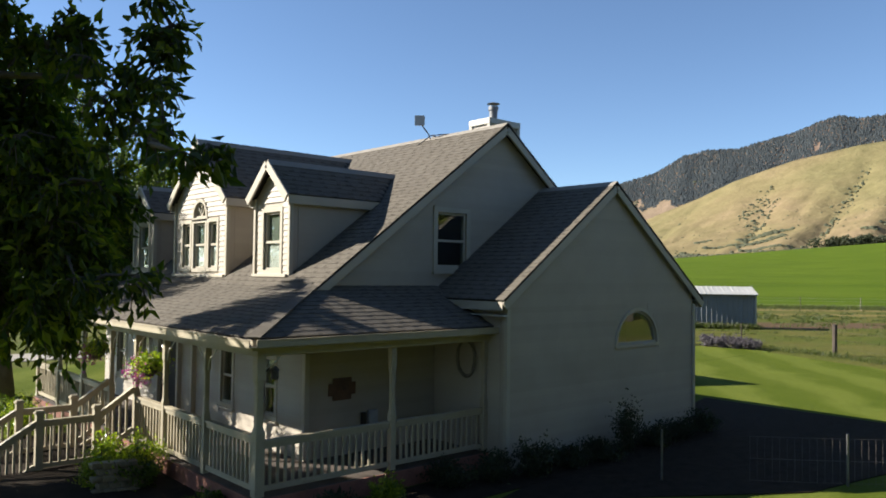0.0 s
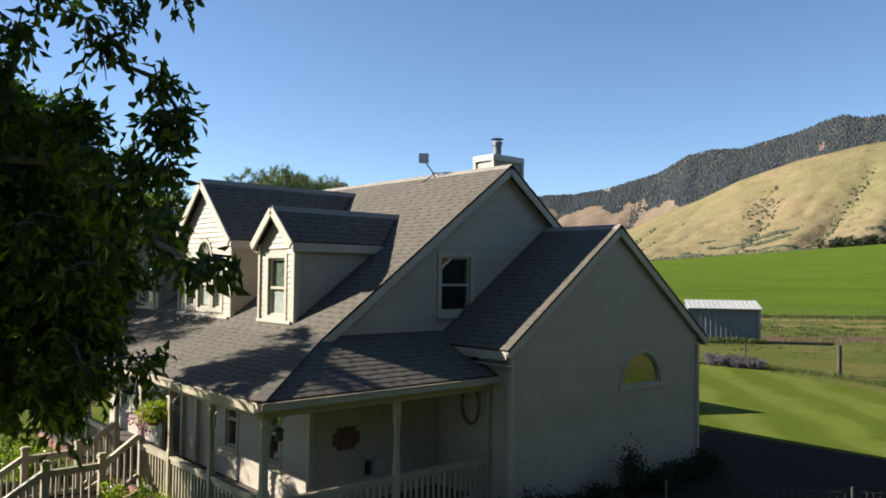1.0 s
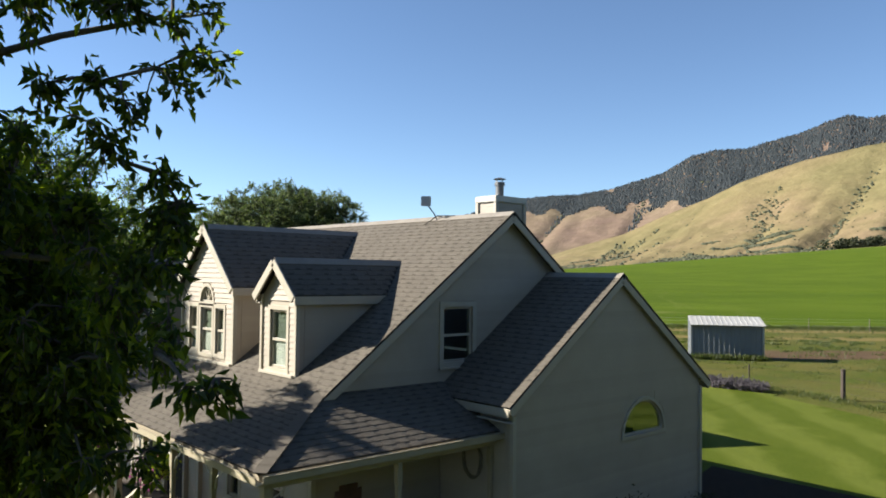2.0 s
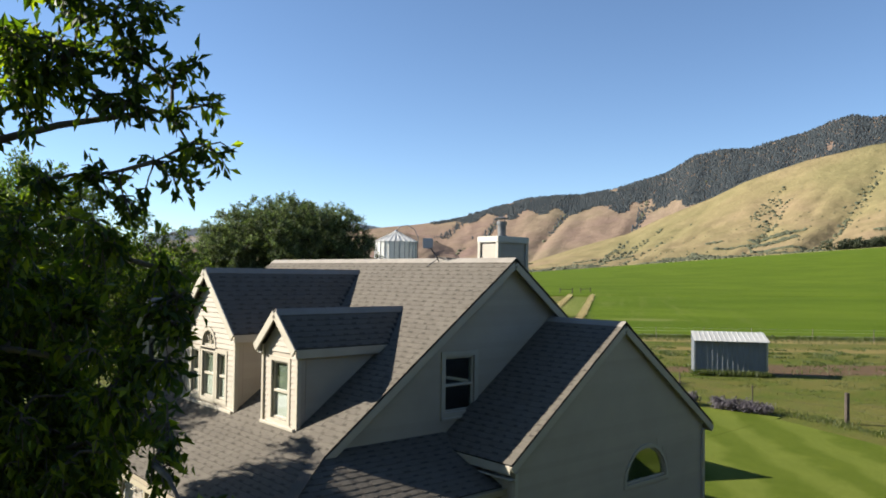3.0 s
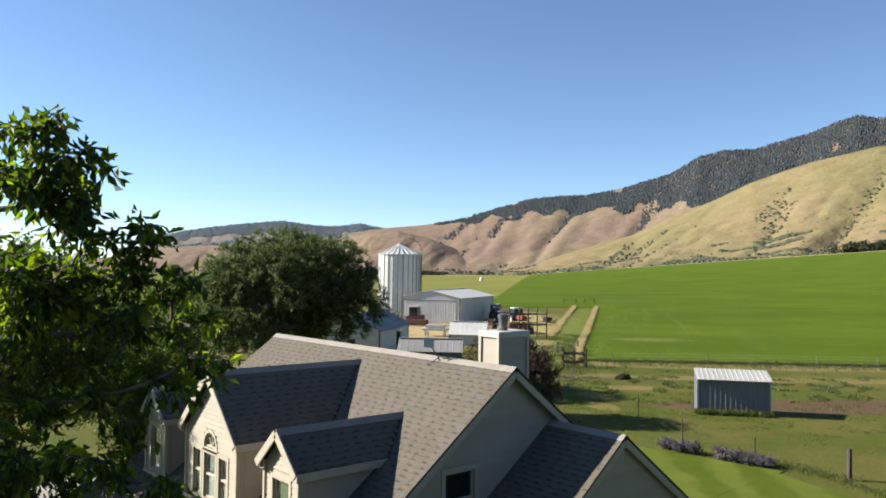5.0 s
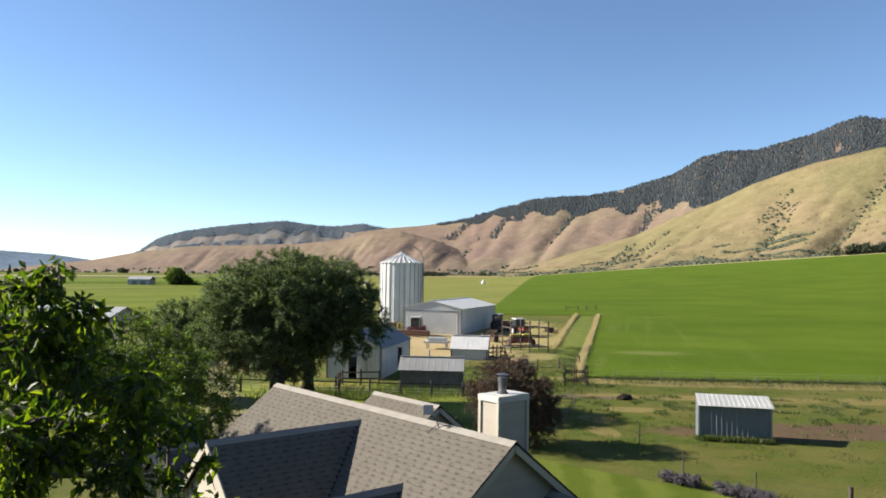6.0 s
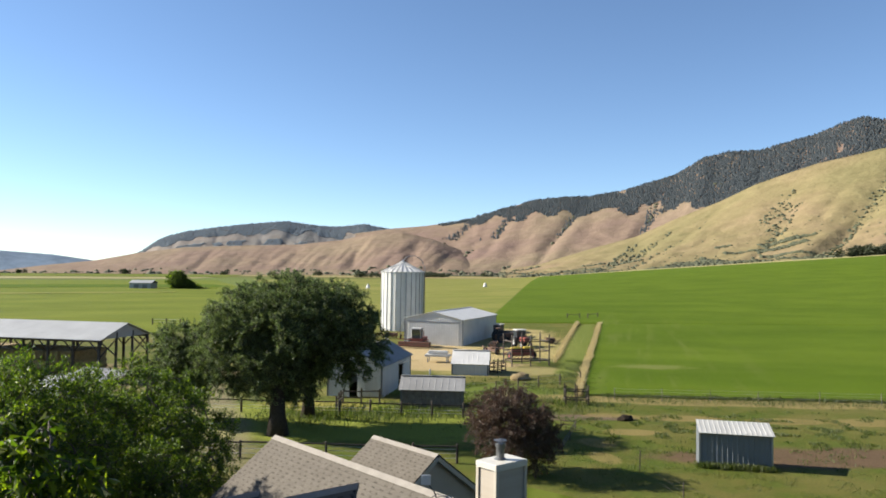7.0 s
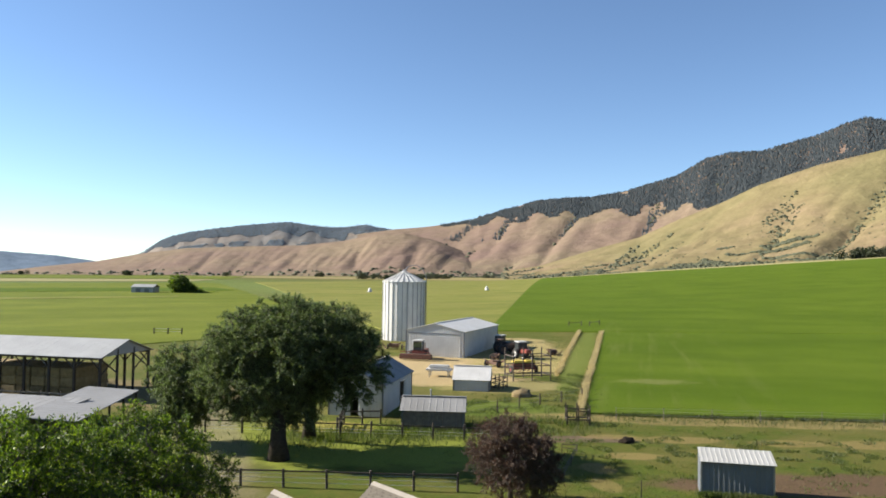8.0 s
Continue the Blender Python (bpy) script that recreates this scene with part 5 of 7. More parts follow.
def metal_barn(name, label, x, y, deg, width, depth, eave, peak, walls, roof, ridge="depth", over=0.25, step=0.4, doors=(), category="barn", base=-0.4):
    m = placed(x, y, deg)
    ob = thing(name, label, category, (x, y, gz(x, y)))
    rise = peak - eave

    def gable(length):
        return lambda s: eave + rise * (1 - abs(2 * s / length - 1))
    corners = [(0, 0), (width, 0), (width, depth), (0, depth)]
    opened = {w: (s0, s1, h) for w, s0, s1, h, kind in doors}
    for i, nm in enumerate(("front_wall", "right_wall", "rear_wall", "left_wall")):
        a, b = corners[i], corners[(i + 1) % 4]
        length = width if i % 2 == 0 else depth
        top = gable(length) if (i % 2 == 0) == (ridge == "depth") else None
        bm = bmesh.new()
        ribbed(bm, m, a, b, base, eave, top, step, opening=opened.get(i))
        part(nm, bm, M[walls], ob)
    sl = rise / ((width if ridge == "depth" else depth) / 2)
    drop = over * sl
    for s in (0, 1):
        bm = bmesh.new()
        if ridge == "depth":
            xe = -over if s == 0 else width + over
            pts = [(xe, -over, eave - drop + 0.08), (xe, depth + over, eave - drop + 0.08), (width / 2, depth + over, peak + 0.08), (width / 2, -over, peak + 0.08)]
        else:
            ye = -over if s == 0 else depth + over
            pts = [(-over, ye, eave - drop + 0.08), (width + over, ye, eave - drop + 0.08), (width + over, depth / 2, peak + 0.08), (-over, depth / 2, peak + 0.08)]
        metal_slope(bm, m, pts, step=step * 1.4, rib=0.014)
        part("roof_slope", bm, M[roof], ob)
    bm = bmesh.new()
    if ridge == "depth":
        beam(bm, m @ Vector((width / 2, -over, peak + 0.11)), m @ Vector((width / 2, depth + over, peak + 0.11)), 0.3, 0.05)
    else:
        beam(bm, m @ Vector((-over, depth / 2, peak + 0.11)), m @ Vector((width + over, depth / 2, peak + 0.11)), 0.3, 0.05)
    part("ridge_cap", bm, M[roof], ob)
    for w, s0, s1, h, kind in doors:
        if kind == "slid":
            # a sliding door pushed half aside, hung on its track
            a, b = Vector((*corners[w], 0)), Vector((*corners[(w + 1) % 4], 0))
            d = (b - a).normalized()
            out = Vector((d.y, -d.x, 0))
            bm = bmesh.new()
            ribbed(bm, m, (a + d * (s1 - 0.1) + out * 0.1).xy, (a + d * (s1 + (s1 - s0) * 0.9) + out * 0.1).xy, 0.05, h + 0.05, None, 0.35)
            part("sliding_door", bm, M[walls], ob)
            bm = bmesh.new()
            beam(bm, m @ (a + d * (s0 - 0.2) + out * 0.08 + Vector((0, 0, h + 0.12))), m @ (a + d * (s1 * 2 - s0) + out * 0.08 + Vector((0, 0, h + 0.12))), 0.1, 0.12)
            part("door_track", bm, M["galv"], ob)
        elif kind == "shut":
            a, b = Vector((*corners[w], 0)), Vector((*corners[(w + 1) % 4], 0))
            d = (b - a).normalized()
            out = Vector((d.y, -d.x, 0))
            bm = bmesh.new()
            ribbed(bm, m, (a + d * s0 + out * 0.06).xy, (a + d * s1 + out * 0.06).xy, 0.03, h, None, 0.4)
            part("barn_door", bm, M[walls], ob)
            bm = bmesh.new()
            beam(bm, m @ (a + d * (s0 - 0.1) + out * 0.1 + Vector((0, 0, h + 0.05))), m @ (a + d * (s1 + 0.1) + out * 0.1 + Vector((0, 0, h + 0.05))), 0.08, 0.1)
            part("door_track", bm, M["roof_dark"], ob)
    for cx, cy in corners:
        bm = bmesh.new()
        mbox(bm, m, cx - 0.07, cx + 0.07, cy - 0.07, cy + 0.07, base, eave)
        part("corner_trim", bm, M["roof_dark"] if walls != "steel_blue" else M["galv"], ob)
    return ob


metal_barn("machine_shed", "pale ribbed-steel machine shed with shut sliding doors", 72.6, 93.0, -60, 9.4, 18.8, 3.95, 5.05, "galv_white", "galv_white", doors=[(0, 0.5, 8.9, 3.5, "shut")])
metal_barn("barn", "grey steel barn with dark roof and half-open doors", 38.6, 60.8, -52, 5.2, 11.0, 2.9, 4.3, "galv_white", "roof_mid", doors=[(0, 2.1, 3.0, 2.0, "slid"), (1, 6.2, 7.6, 2.3, "slid")])
metal_barn("low_shed", "low weathered grey shed beside the corral fence", 40.1, 51.5, -44, 5.2, 3.4, 1.65, 2.5, "wood_grey", "roof_dull", ridge="width", over=0.22)
bm = bmesh.new()
turned(bm, (43.0, 51.2, gz(43, 51) + 2.3), [(0.06, 0), (0.06, 0.75), (0.1, 0.78), (0.03, 0.86)], 8)
tagged(part("stove_pipe", bm, M["galv"]), "thin grey stove pipe on the low shed roof", "vent pipe")
metal_barn("loafing_shed", "small pale steel shed with a white ribbed roof in the farmyard", 56.8, 63.9, -47, 4.0, 4.2, 1.25, 2.5, "galv_white", "galv_white", ridge="width", over=0.15)


# the metal shed in the paddock: a single slope that rises to its rear
def paddock_shed():
    x0, y0 = 43.60, 25.46
    deg, w, d, hf, hb = -53, 4.26, 1.6, 2.12, 2.50
    m = placed(x0, y0, deg)
    ob = thing("paddock_shed", "slate-blue steel paddock shed with a pale ribbed roof", "shed", (x0, y0, gz(x0, y0)))
    bm = bmesh.new()
    ribbed(bm, m, (0, 0), (w, 0), -0.3, hf, None, 0.3, 0.025)
    part("front_wall", bm, M["steel_blue"], ob)
    bm = bmesh.new()
    ribbed(bm, m, (w, 0), (w, d), -0.3, hf, lambda s: hf + (hb - hf) * s / d, 0.3, 0.04)
    part("right_wall", bm, M["steel_blue"], ob)
    bm = bmesh.new()
    ribbed(bm, m, (w, d), (0, d), -0.3, hb, None, 0.3, 0.04)
    part("rear_wall", bm, M["steel_blue"], ob)
    bm = bmesh.new()
    ribbed(bm, m, (0, d), (0, 0), -0.3, hf, lambda s: hb + (hf - hb) * s / d, 0.3, 0.04)
    part("left_wall", bm, M["steel_blue"], ob)
    bm = bmesh.new()
    sl = (hb - hf) / d
    metal_slope(bm, m, [(-0.05, -0.28, hf + 0.07 - 0.28 * sl), (w + 0.12, -0.28, hf + 0.07 - 0.28 * sl), (w + 0.12, d + 0.1, hb + 0.07 + 0.1 * sl), (-0.05, d + 0.1, hb + 0.07 + 0.1 * sl)], 0.04, 0.30, 0.016)
    part("roof_slope", bm, M["shed_roof"], ob, "pale ribbed steel roof")
    for cx in (0, w):
        bm = bmesh.new()
        mbox(bm, m, cx - 0.05, cx + 0.05, -0.05, 0.05, -0.3, hf)
        part("corner_trim", bm, M["galv"], ob, "pale corner trim")


paddock_shed()


def grain_bin():
    cx, cy, r = 87.4, 113.0, 3.95
    z0 = gz(cx, cy) - 0.3
    ob = thing("grain_bin", "tall pale corrugated steel grain bin with a conical roof", "grain bin", (cx, cy, z0 + 0.3))
    eave = 12.4 - z0
    n = 26
    for k in range(n):
        # each wall sheet is a panel of its own, with a raised seam
        bm = bmesh.new()
        a0, a1 = 2 * math.pi * k / n, 2 * math.pi * (k + 1) / n
        prev = None
        for j in range(6):
            t = a0 + (a1 - a0) * j / 5
            rr = r + (0.0 if 0 < j < 5 else 0.05)
            v = [bm.verts.new((cx + rr * math.sin(t), cy + rr * math.cos(t), z)) for z in (z0, z0 + eave)]
            if prev:
                bm.faces.new((prev[0], prev[1], v[1], v[0]))
            prev = v
        part("wall_sheet", bm, M["galv_white"], ob)
        bm = bmesh.new()
        t = a0
        p = [(cx + (r + 0.06) * math.sin(t), cy + (r + 0.06) * math.cos(t), z) for z in (z0, z0 + eave)]
        beam(bm, p[0], p[1], 0.09, 0.08, (math.cos(t), -math.sin(t), 0))
        part("stiffener", bm, M["roof_dark"], ob)
        bm = bmesh.new()
        top = Vector((cx, cy, z0 + eave + 2.0))
        e0 = Vector((cx + (r + 0.2) * math.sin(a0), cy + (r + 0.2) * math.cos(a0), z0 + eave - 0.05))
        e1 = Vector((cx + (r + 0.2) * math.sin(a1), cy + (r + 0.2) * math.cos(a1), z0 + eave - 0.05))
        t0, t1 = e0.lerp(top, 0.93), e1.lerp(top, 0.93)
        slab(bm, [e0, e1, t1, t0], (0, 0, -0.04))
        beam(bm, e0 + Vector((0, 0, 0.05)), t0 + Vector((0, 0, 0.05)), 0.09, 0.1)
        part("roof_sheet", bm, M["galv_white"], ob)
    bm = bmesh.new()
    turned(bm, (cx, cy, z0 + eave + 1.8), [(0.35, 0), (0.35, 0.2), (0.12, 0.42)], 14)
    part("cap", bm, M["galv"], ob)
    # filling spout bowed over the roof and down the side
    bm = bmesh.new()
    sx, sy = 0.743, -0.669
    pts = [(cx, cy, z0 + eave + 2.0), (cx + sx * 0.8, cy + sy * 0.8, z0 + eave + 2.9), (cx + sx * 2.2, cy + sy * 2.2, z0 + eave + 3.1), (cx + sx * 3.5, cy + sy * 3.5, z0 + eave + 2.3), (cx + sx * 4.15, cy + sy * 4.15, z0 + eave + 0.8), (cx + sx * 4.2, cy + sy * 4.2, z0 + 0.3)]
    tube(bm, pts, 0.07, 8)
    part("fill_pipe", bm, M["roof_dark"], ob, "dark bowed filling pipe")
    bm = bmesh.new()
    lx, ly = cx - 1.9, cy - 3.55
    for s in (-0.2, 0.2):
        beam(bm, (lx + s, ly, z0), (lx + s, ly, z0 + eave + 0.4), 0.05, 0.05, (0, 1, 0))
    for i in range(30):
        beam(bm, (lx - 0.2, ly, z0 + 0.35 * i + 0.3), (lx + 0.2, ly, z0 + 0.35 * i + 0.3), 0.03, 0.03)
    part("ladder", bm, M["galv"], ob)


grain_bin()


def hay_barn():
    x0, y0 = 23.9 - 0.616 * 17.5, 80.3 + 0.788 * 17.5
    m = placed(x0, y0, -52)
    w, d, eave, peak = 17.5, 8.4, 4.25, 5.75
    ob = thing("hay_barn", "open pole barn with a pale metal roof over stacked hay", "barn", (x0, y0, gz(x0, y0)))
    for s in (0, 1):
        bm = bmesh.new()
        ye = -0.4 if s == 0 else d + 0.4
        metal_slope(bm, m, [(-0.4, ye, eave), (w + 0.4, ye, eave), (w + 0.4, d / 2, peak), (-0.4, d / 2, peak)], 0.05, 0.9, 0.008)
        part("roof_slope", bm, M["roof_plain"], ob)
    for x in (0, w):
        bm = bmesh.new()
        slab(bm, [m @ Vector(p) for p in ((x, 0, eave), (x, d, eave), (x, d / 2, peak - 0.1))], m.to_3x3() @ Vector((0.06, 0, 0)))
        part("gable_sheet", bm, M["roof_plain"], ob)
    for i in range(7):
        x = w * i / 6
        for y in (0.0, d):
            bm = bmesh.new()
            mbox(bm, m, x - 0.11, x + 0.11, y - 0.11, y + 0.11, -0.4, eave)
            part("post", bm, M["wood_dark"], ob)
            for s in (-1, 1):
                if 0 <= x + s * 1.2 <= w:
                    bm = bmesh.new()
                    beam(bm, m @ Vector((x, y, eave - 1.3)), m @ Vector((x + s * 1.2, y, eave - 0.1)), 0.07, 0.12)
                    part("knee_brace", bm, M["wood_dark"], ob)
    for y in (0.0, d):
        bm = bmesh.new()
        beam(bm, m @ Vector((0, y, eave - 0.12)), m @ Vector((w, y, eave - 0.12)), 0.12, 0.26)
        part("plate_beam", bm, M["wood_dark"], ob)
    for x in (w,):
        for y in (2.8, 5.6):
            bm = bmesh.new()
            mbox(bm, m, x - 0.1, x + 0.1, y - 0.1, y + 0.1, -0.4, eave + 0.6)
            part("post", bm, M["wood_dark"], ob)
        for y in (0, 5.6):
            for a, b in (((y, eave - 1.9), (y + 2.8, eave - 0.1)), ((y + 2.8, eave - 1.9), (y, eave - 0.1))):
                bm = bmesh.new()
                beam(bm, m @ Vector((x, a[0], a[1])), m @ Vector((x, b[0], b[1])), 0.06, 0.13)
                part("cross_brace", bm, M["wood_dark"], ob)
    stack = thing("hay_stack", "tall stack of dark weathered hay bales under the barn roof", "hay stack", m @ Vector((6, 3, 0)), kind="")
    r = random.Random(3)
    for ix in range(8):
        for iz in range(3):
            bm = bmesh.new()
            sx = 1.75
            mbox(bm, m, -0.3 + ix * sx, -0.3 + (ix + 1) * sx - 0.05, 1.2 + r.random() * 0.15, 6.8, iz * 0.98 - 0.1, (iz + 1) * 0.98 - 0.12)
            bmesh.ops.bevel(bm, geom=bm.edges[:], offset=0.08, segments=2, affect="EDGES")
            part("bale", bm, M["hay"], stack)
    rail = thing("corral_rail", "weathered board rail along the open hay barn", "fence", m @ Vector((0, -3, 0)))
    for i in range(9):
        bm = bmesh.new()
        mbox(bm, m, i * 2.2 - 0.06, i * 2.2 + 0.06, -3.06, -2.94, -0.3, 1.2)
        part("post", bm, M["wood_dark"], rail)
    for z in (0.5, 1.0):
        bm = bmesh.new()
        beam(bm, m @ Vector((0, -3.1, z)), m @ Vector((17.6, -3.1, z)), 0.04, 0.14)
        part("rail", bm, M["wood_grey"], rail)
    return m


hay_barn()


def flat_roof_shed(x, y, deg, w, d, h0, h1, label):
    """A low open shed: a slightly sloping metal roof on posts, boarded at the rear."""
    m = placed(x, y, deg)
    ob = thing("corral_shed", label, "shed", (x, y, gz(x, y)))
    bm = bmesh.new()
    metal_slope(bm, m, [(-0.2, -0.2, h0), (w + 0.2, -0.2, h0), (w + 0.2, d + 0.2, h1), (-0.2, d + 0.2, h1)], 0.08, 0.9, 0.015)
    part("roof_slope", bm, M["roof_dull"], ob)
    k = max(2, int(w / 3))
    for i in range(k + 1):
        for yy, h in ((0, h0), (d, h1)):
            bm = bmesh.new()
            mbox(bm, m, w * i / k - 0.08, w * i / k + 0.08, yy - 0.08, yy + 0.08, -0.4, h - 0.05)
            part("post", bm, M["wood_dark"], ob)
    for i in range(int(h1 / 0.2)):
        bm = bmesh.new()
        beam(bm, m @ Vector((0, d, 0.1 + i * 0.2)), m @ Vector((w, d, 0.1 + i * 0.2)), 0.03, 0.17)
        part("board", bm, M["wood_grey"], ob)


flat_roof_shed(16.3, 59.8, 55, 14.5, 4.2, 2.25, 2.6, "low corral shed with a flat grey metal roof")
flat_roof_shed(1.5, 84.0, -52, 24.0, 3.6, 2.2, 2.55, "long low corral shed with a flat grey metal roof")
flat_roof_shed(0.0, 72.5, -52, 16.0, 7.0, 2.1, 2.5, "broad low corral shed with a flat grey metal roof")


# ---- machines ----
def wheel(bm_t, bm_r, m, x, y, z, r, w):
    """A tyre with a bead and a dished rim; its axle lies along the local x."""
    rows = [(r * 0.55, -w / 2), (r * 0.93, -w / 2), (r, -w * 0.3), (r, w * 0.3), (r * 0.93, w / 2), (r * 0.55, w / 2)]
    n = 18
    def ring(bm, rr, dx):
        return [bm.verts.new(m @ Vector((x + dx, y + rr * math.cos(t), z + rr * math.sin(t)))) for t in (2 * math.pi * k / n for k in range(n))]
    rings = [ring(bm_t, *row) for row in rows]
    for s, e in zip(rings, rings[1:]):
        for k in range(n):
            bm_t.faces.new((s[k], s[(k + 1) % n], e[(k + 1) % n], e[k]))
    a, b = ring(bm_r, r * 0.56, -w * 0.3), ring(bm_r, r * 0.56, w * 0.3)
    bm_r.faces.new(a[::-1])
    bm_r.faces.new(b)
    for k in range(n):
        bm_r.faces.new((a[k], a[(k + 1) % n], b[(k + 1) % n], b[k]))


def add_wheels(ob, m, specs, rim="yellow_paint"):
    for x, y, r, w in specs:
        t, rm = bmesh.new(), bmesh.new()
        wheel(t, rm, m, x, y, r, r, w)
        tyre = part("wheel", t, M["rubber"], ob)
        part("rim", rm, M[rim], tyre)


def rounded(ob, name, m, dims, mat, bevel=0.06, label=""):
    bm = bmesh.new()
    mbox(bm, m, *dims)
    bmesh.ops.bevel(bm, geom=bm.edges[:], offset=bevel, segments=2, affect="EDGES")
    return part(name, bm, M[mat], ob, label)


def swather(x, y, deg):
    m = placed(x, y, deg)
    ob = thing("swather", "old red swather with a white cab parked in the yard", "farm machine", (x, y, gz(x, y)))
    rounded(ob, "body", m, (-0.9, 0.9, 0.6, 3.4, 0.7, 1.5), "red_paint")
    cab = rounded(ob, "cab", m, (-0.68, 0.68, 0.25, 1.5, 1.4, 2.75), "black_metal")
    rounded(cab, "cab_window", m, (-0.66, 0.66, 0.17, 0.22, 1.85, 2.65), "glass", 0.01)
    rounded(ob, "cab_roof", m, (-0.82, 0.82, 0.12, 1.62, 2.74, 2.92), "galv_white")
    for px in (-0.7, 0.66):
        for py in (0.22, 1.48):
            rounded(cab, "cab_post", m, (px, px + 0.05, py, py + 0.05, 1.4, 2.76), "galv_white", 0.01)
    rounded(ob, "header", m, (-2.4, 2.4, -1.0, -0.2, 0.25, 1.0), "rust")
    bm = bmesh.new()
    for k in range(6):
        t = k * math.pi / 3
        beam(bm, m @ Vector((-2.3, -1.1 + 0.45 * math.cos(t), 0.95 + 0.45 * math.sin(t))), m @ Vector((2.3, -1.1 + 0.45 * math.cos(t), 0.95 + 0.45 * math.sin(t))), 0.06, 0.06)
    part("reel", bm, M["red_paint"], ob)
    add_wheels(ob, m, [(-1.15, 1.0, 0.7, 0.45), (1.15, 1.0, 0.7, 0.45), (-0.9, 3.2, 0.4, 0.25), (0.9, 3.2, 0.4, 0.25)])
    bm = bmesh.new()
    tube(bm, [m @ Vector((0.5, 2.6, 1.4)), m @ Vector((0.5, 2.6, 2.4))], 0.06, 8)
    part("exhaust", bm, M["rust"], ob)


def tractor(x, y, deg, body, rim, label, cab=True):
    m = placed(x, y, deg)
    ob = thing("tractor", label, "tractor", (x, y, gz(x, y)))
    rounded(ob, "bonnet", m, (-0.42, 0.42, -1.6, 0.4, 0.9, 1.55), body)
    rounded(ob, "body", m, (-0.5, 0.5, 0.3, 1.7, 0.7, 1.3), body)
    if cab:
        c = rounded(ob, "cab", m, (-0.75, 0.75, 0.4, 1.7, 1.3, 2.5), "black_metal")
        rounded(c, "cab_window", m, (-0.78, 0.78, 0.5, 1.6, 1.6, 2.35), "glass", 0.02)
        rounded(ob, "cab_roof", m, (-0.85, 0.85, 0.3, 1.8, 2.48, 2.65), "galv_white")
    else:
        rounded(ob, "seat", m, (-0.25, 0.25, 0.9, 1.35, 1.3, 1.75), "black_metal")
        for sx in (-0.6, 0.6):
            bm = bmesh.new()
            tube(bm, [m @ Vector((sx, 1.4, 1.2)), m @ Vector((sx, 1.4, 2.3))], 0.05, 6)
            part("roll_bar", bm, M["black_metal"], ob)
        rounded(ob, "canopy", m, (-0.7, 0.7, 0.7, 1.7, 2.3, 2.38), "rust", 0.02)
    add_wheels(ob, m, [(-0.85, 1.1, 0.8, 0.42), (0.85, 1.1, 0.8, 0.42), (-0.7, -1.2, 0.48, 0.26), (0.7, -1.2, 0.48, 0.26)], rim)
    bm = bmesh.new()
    tube(bm, [m @ Vector((0.2, -0.9, 1.5)), m @ Vector((0.2, -0.9, 2.3))], 0.04, 8)
    part("exhaust", bm, M["rust"], ob)


swather(70.2, 87.3, -55)
tractor(89.6, 88.2, 20, "black_metal", "yellow_paint", "dark tractor with a cab parked beside the machine shed")
tractor(87.0, 85.4, 70, "rust", "rust", "old rusty tractor parked in the shade of the shed", cab=False)
tractor(32.5, 83.5, 40, "rust", "rust", "old open tractor parked under the hay barn roof", cab=False)
tractor(84.2, 79.0, -20, "red_paint", "galv_white", "faded red tractor with a pale cab roof in the yard")


def seeder(x, y, deg):
    m = placed(x, y, deg)
    ob = thing("seed_drill", "red seed drill with yellow hopper lids", "farm machine", (x, y, gz(x, y)))
    rounded(ob, "frame", m, (-1.6, 1.6, -0.3, 0.5, 0.5, 0.75), "red_paint", 0.04)
    for i in range(2):
        h = rounded(ob, "hopper", m, (-1.55 + i * 1.6, -0.1 + i * 1.6, -0.35, 0.45, 0.75, 1.35), "red_paint", 0.08)
        rounded(h, "lid", m, (-1.6 + i * 1.6, -0.05 + i * 1.6, -0.4, 0.5, 1.35, 1.65), "yellow_paint", 0.1, "yellow hopper lid")
    for i in range(6):
        bm = bmesh.new()
        beam(bm, m @ Vector((-1.4 + i * 0.56, -0.2, 0.55)), m @ Vector((-1.4 + i * 0.56, 0.9, 0.05)), 0.05, 0.08)
        part("tine", bm, M["rust"], ob)
    add_wheels(ob, m, [(-1.8, 0.1, 0.5, 0.25), (1.8, 0.1, 0.5, 0.25)], "red_paint")


seeder(73.6, 69.0, -20)


def trailer(x, y, deg):
    m = placed(x, y, deg)
    ob = thing("flat_trailer", "small white flatbed trailer in the yard", "trailer", (x, y, gz(x, y)))
    rounded(ob, "bed", m, (-1.6, 1.6, -0.8, 0.8, 0.75, 1.0), "galv_white", 0.04)
    rounded(ob, "tank", m, (-1.3, 1.3, -0.5, 0.5, 1.0, 1.45), "galv_white", 0.15, "white tank")
    for x2 in (-1.2, 1.2):
        for y2 in (-0.6, 0.6):
            bm = bmesh.new()
            mbox(bm, m, x2 - 0.06, x2 + 0.06, y2 - 0.06, y2 + 0.06, 0, 0.78)
            part("leg", bm, M["galv"], ob)


trailer(62.6, 73.2, -50)


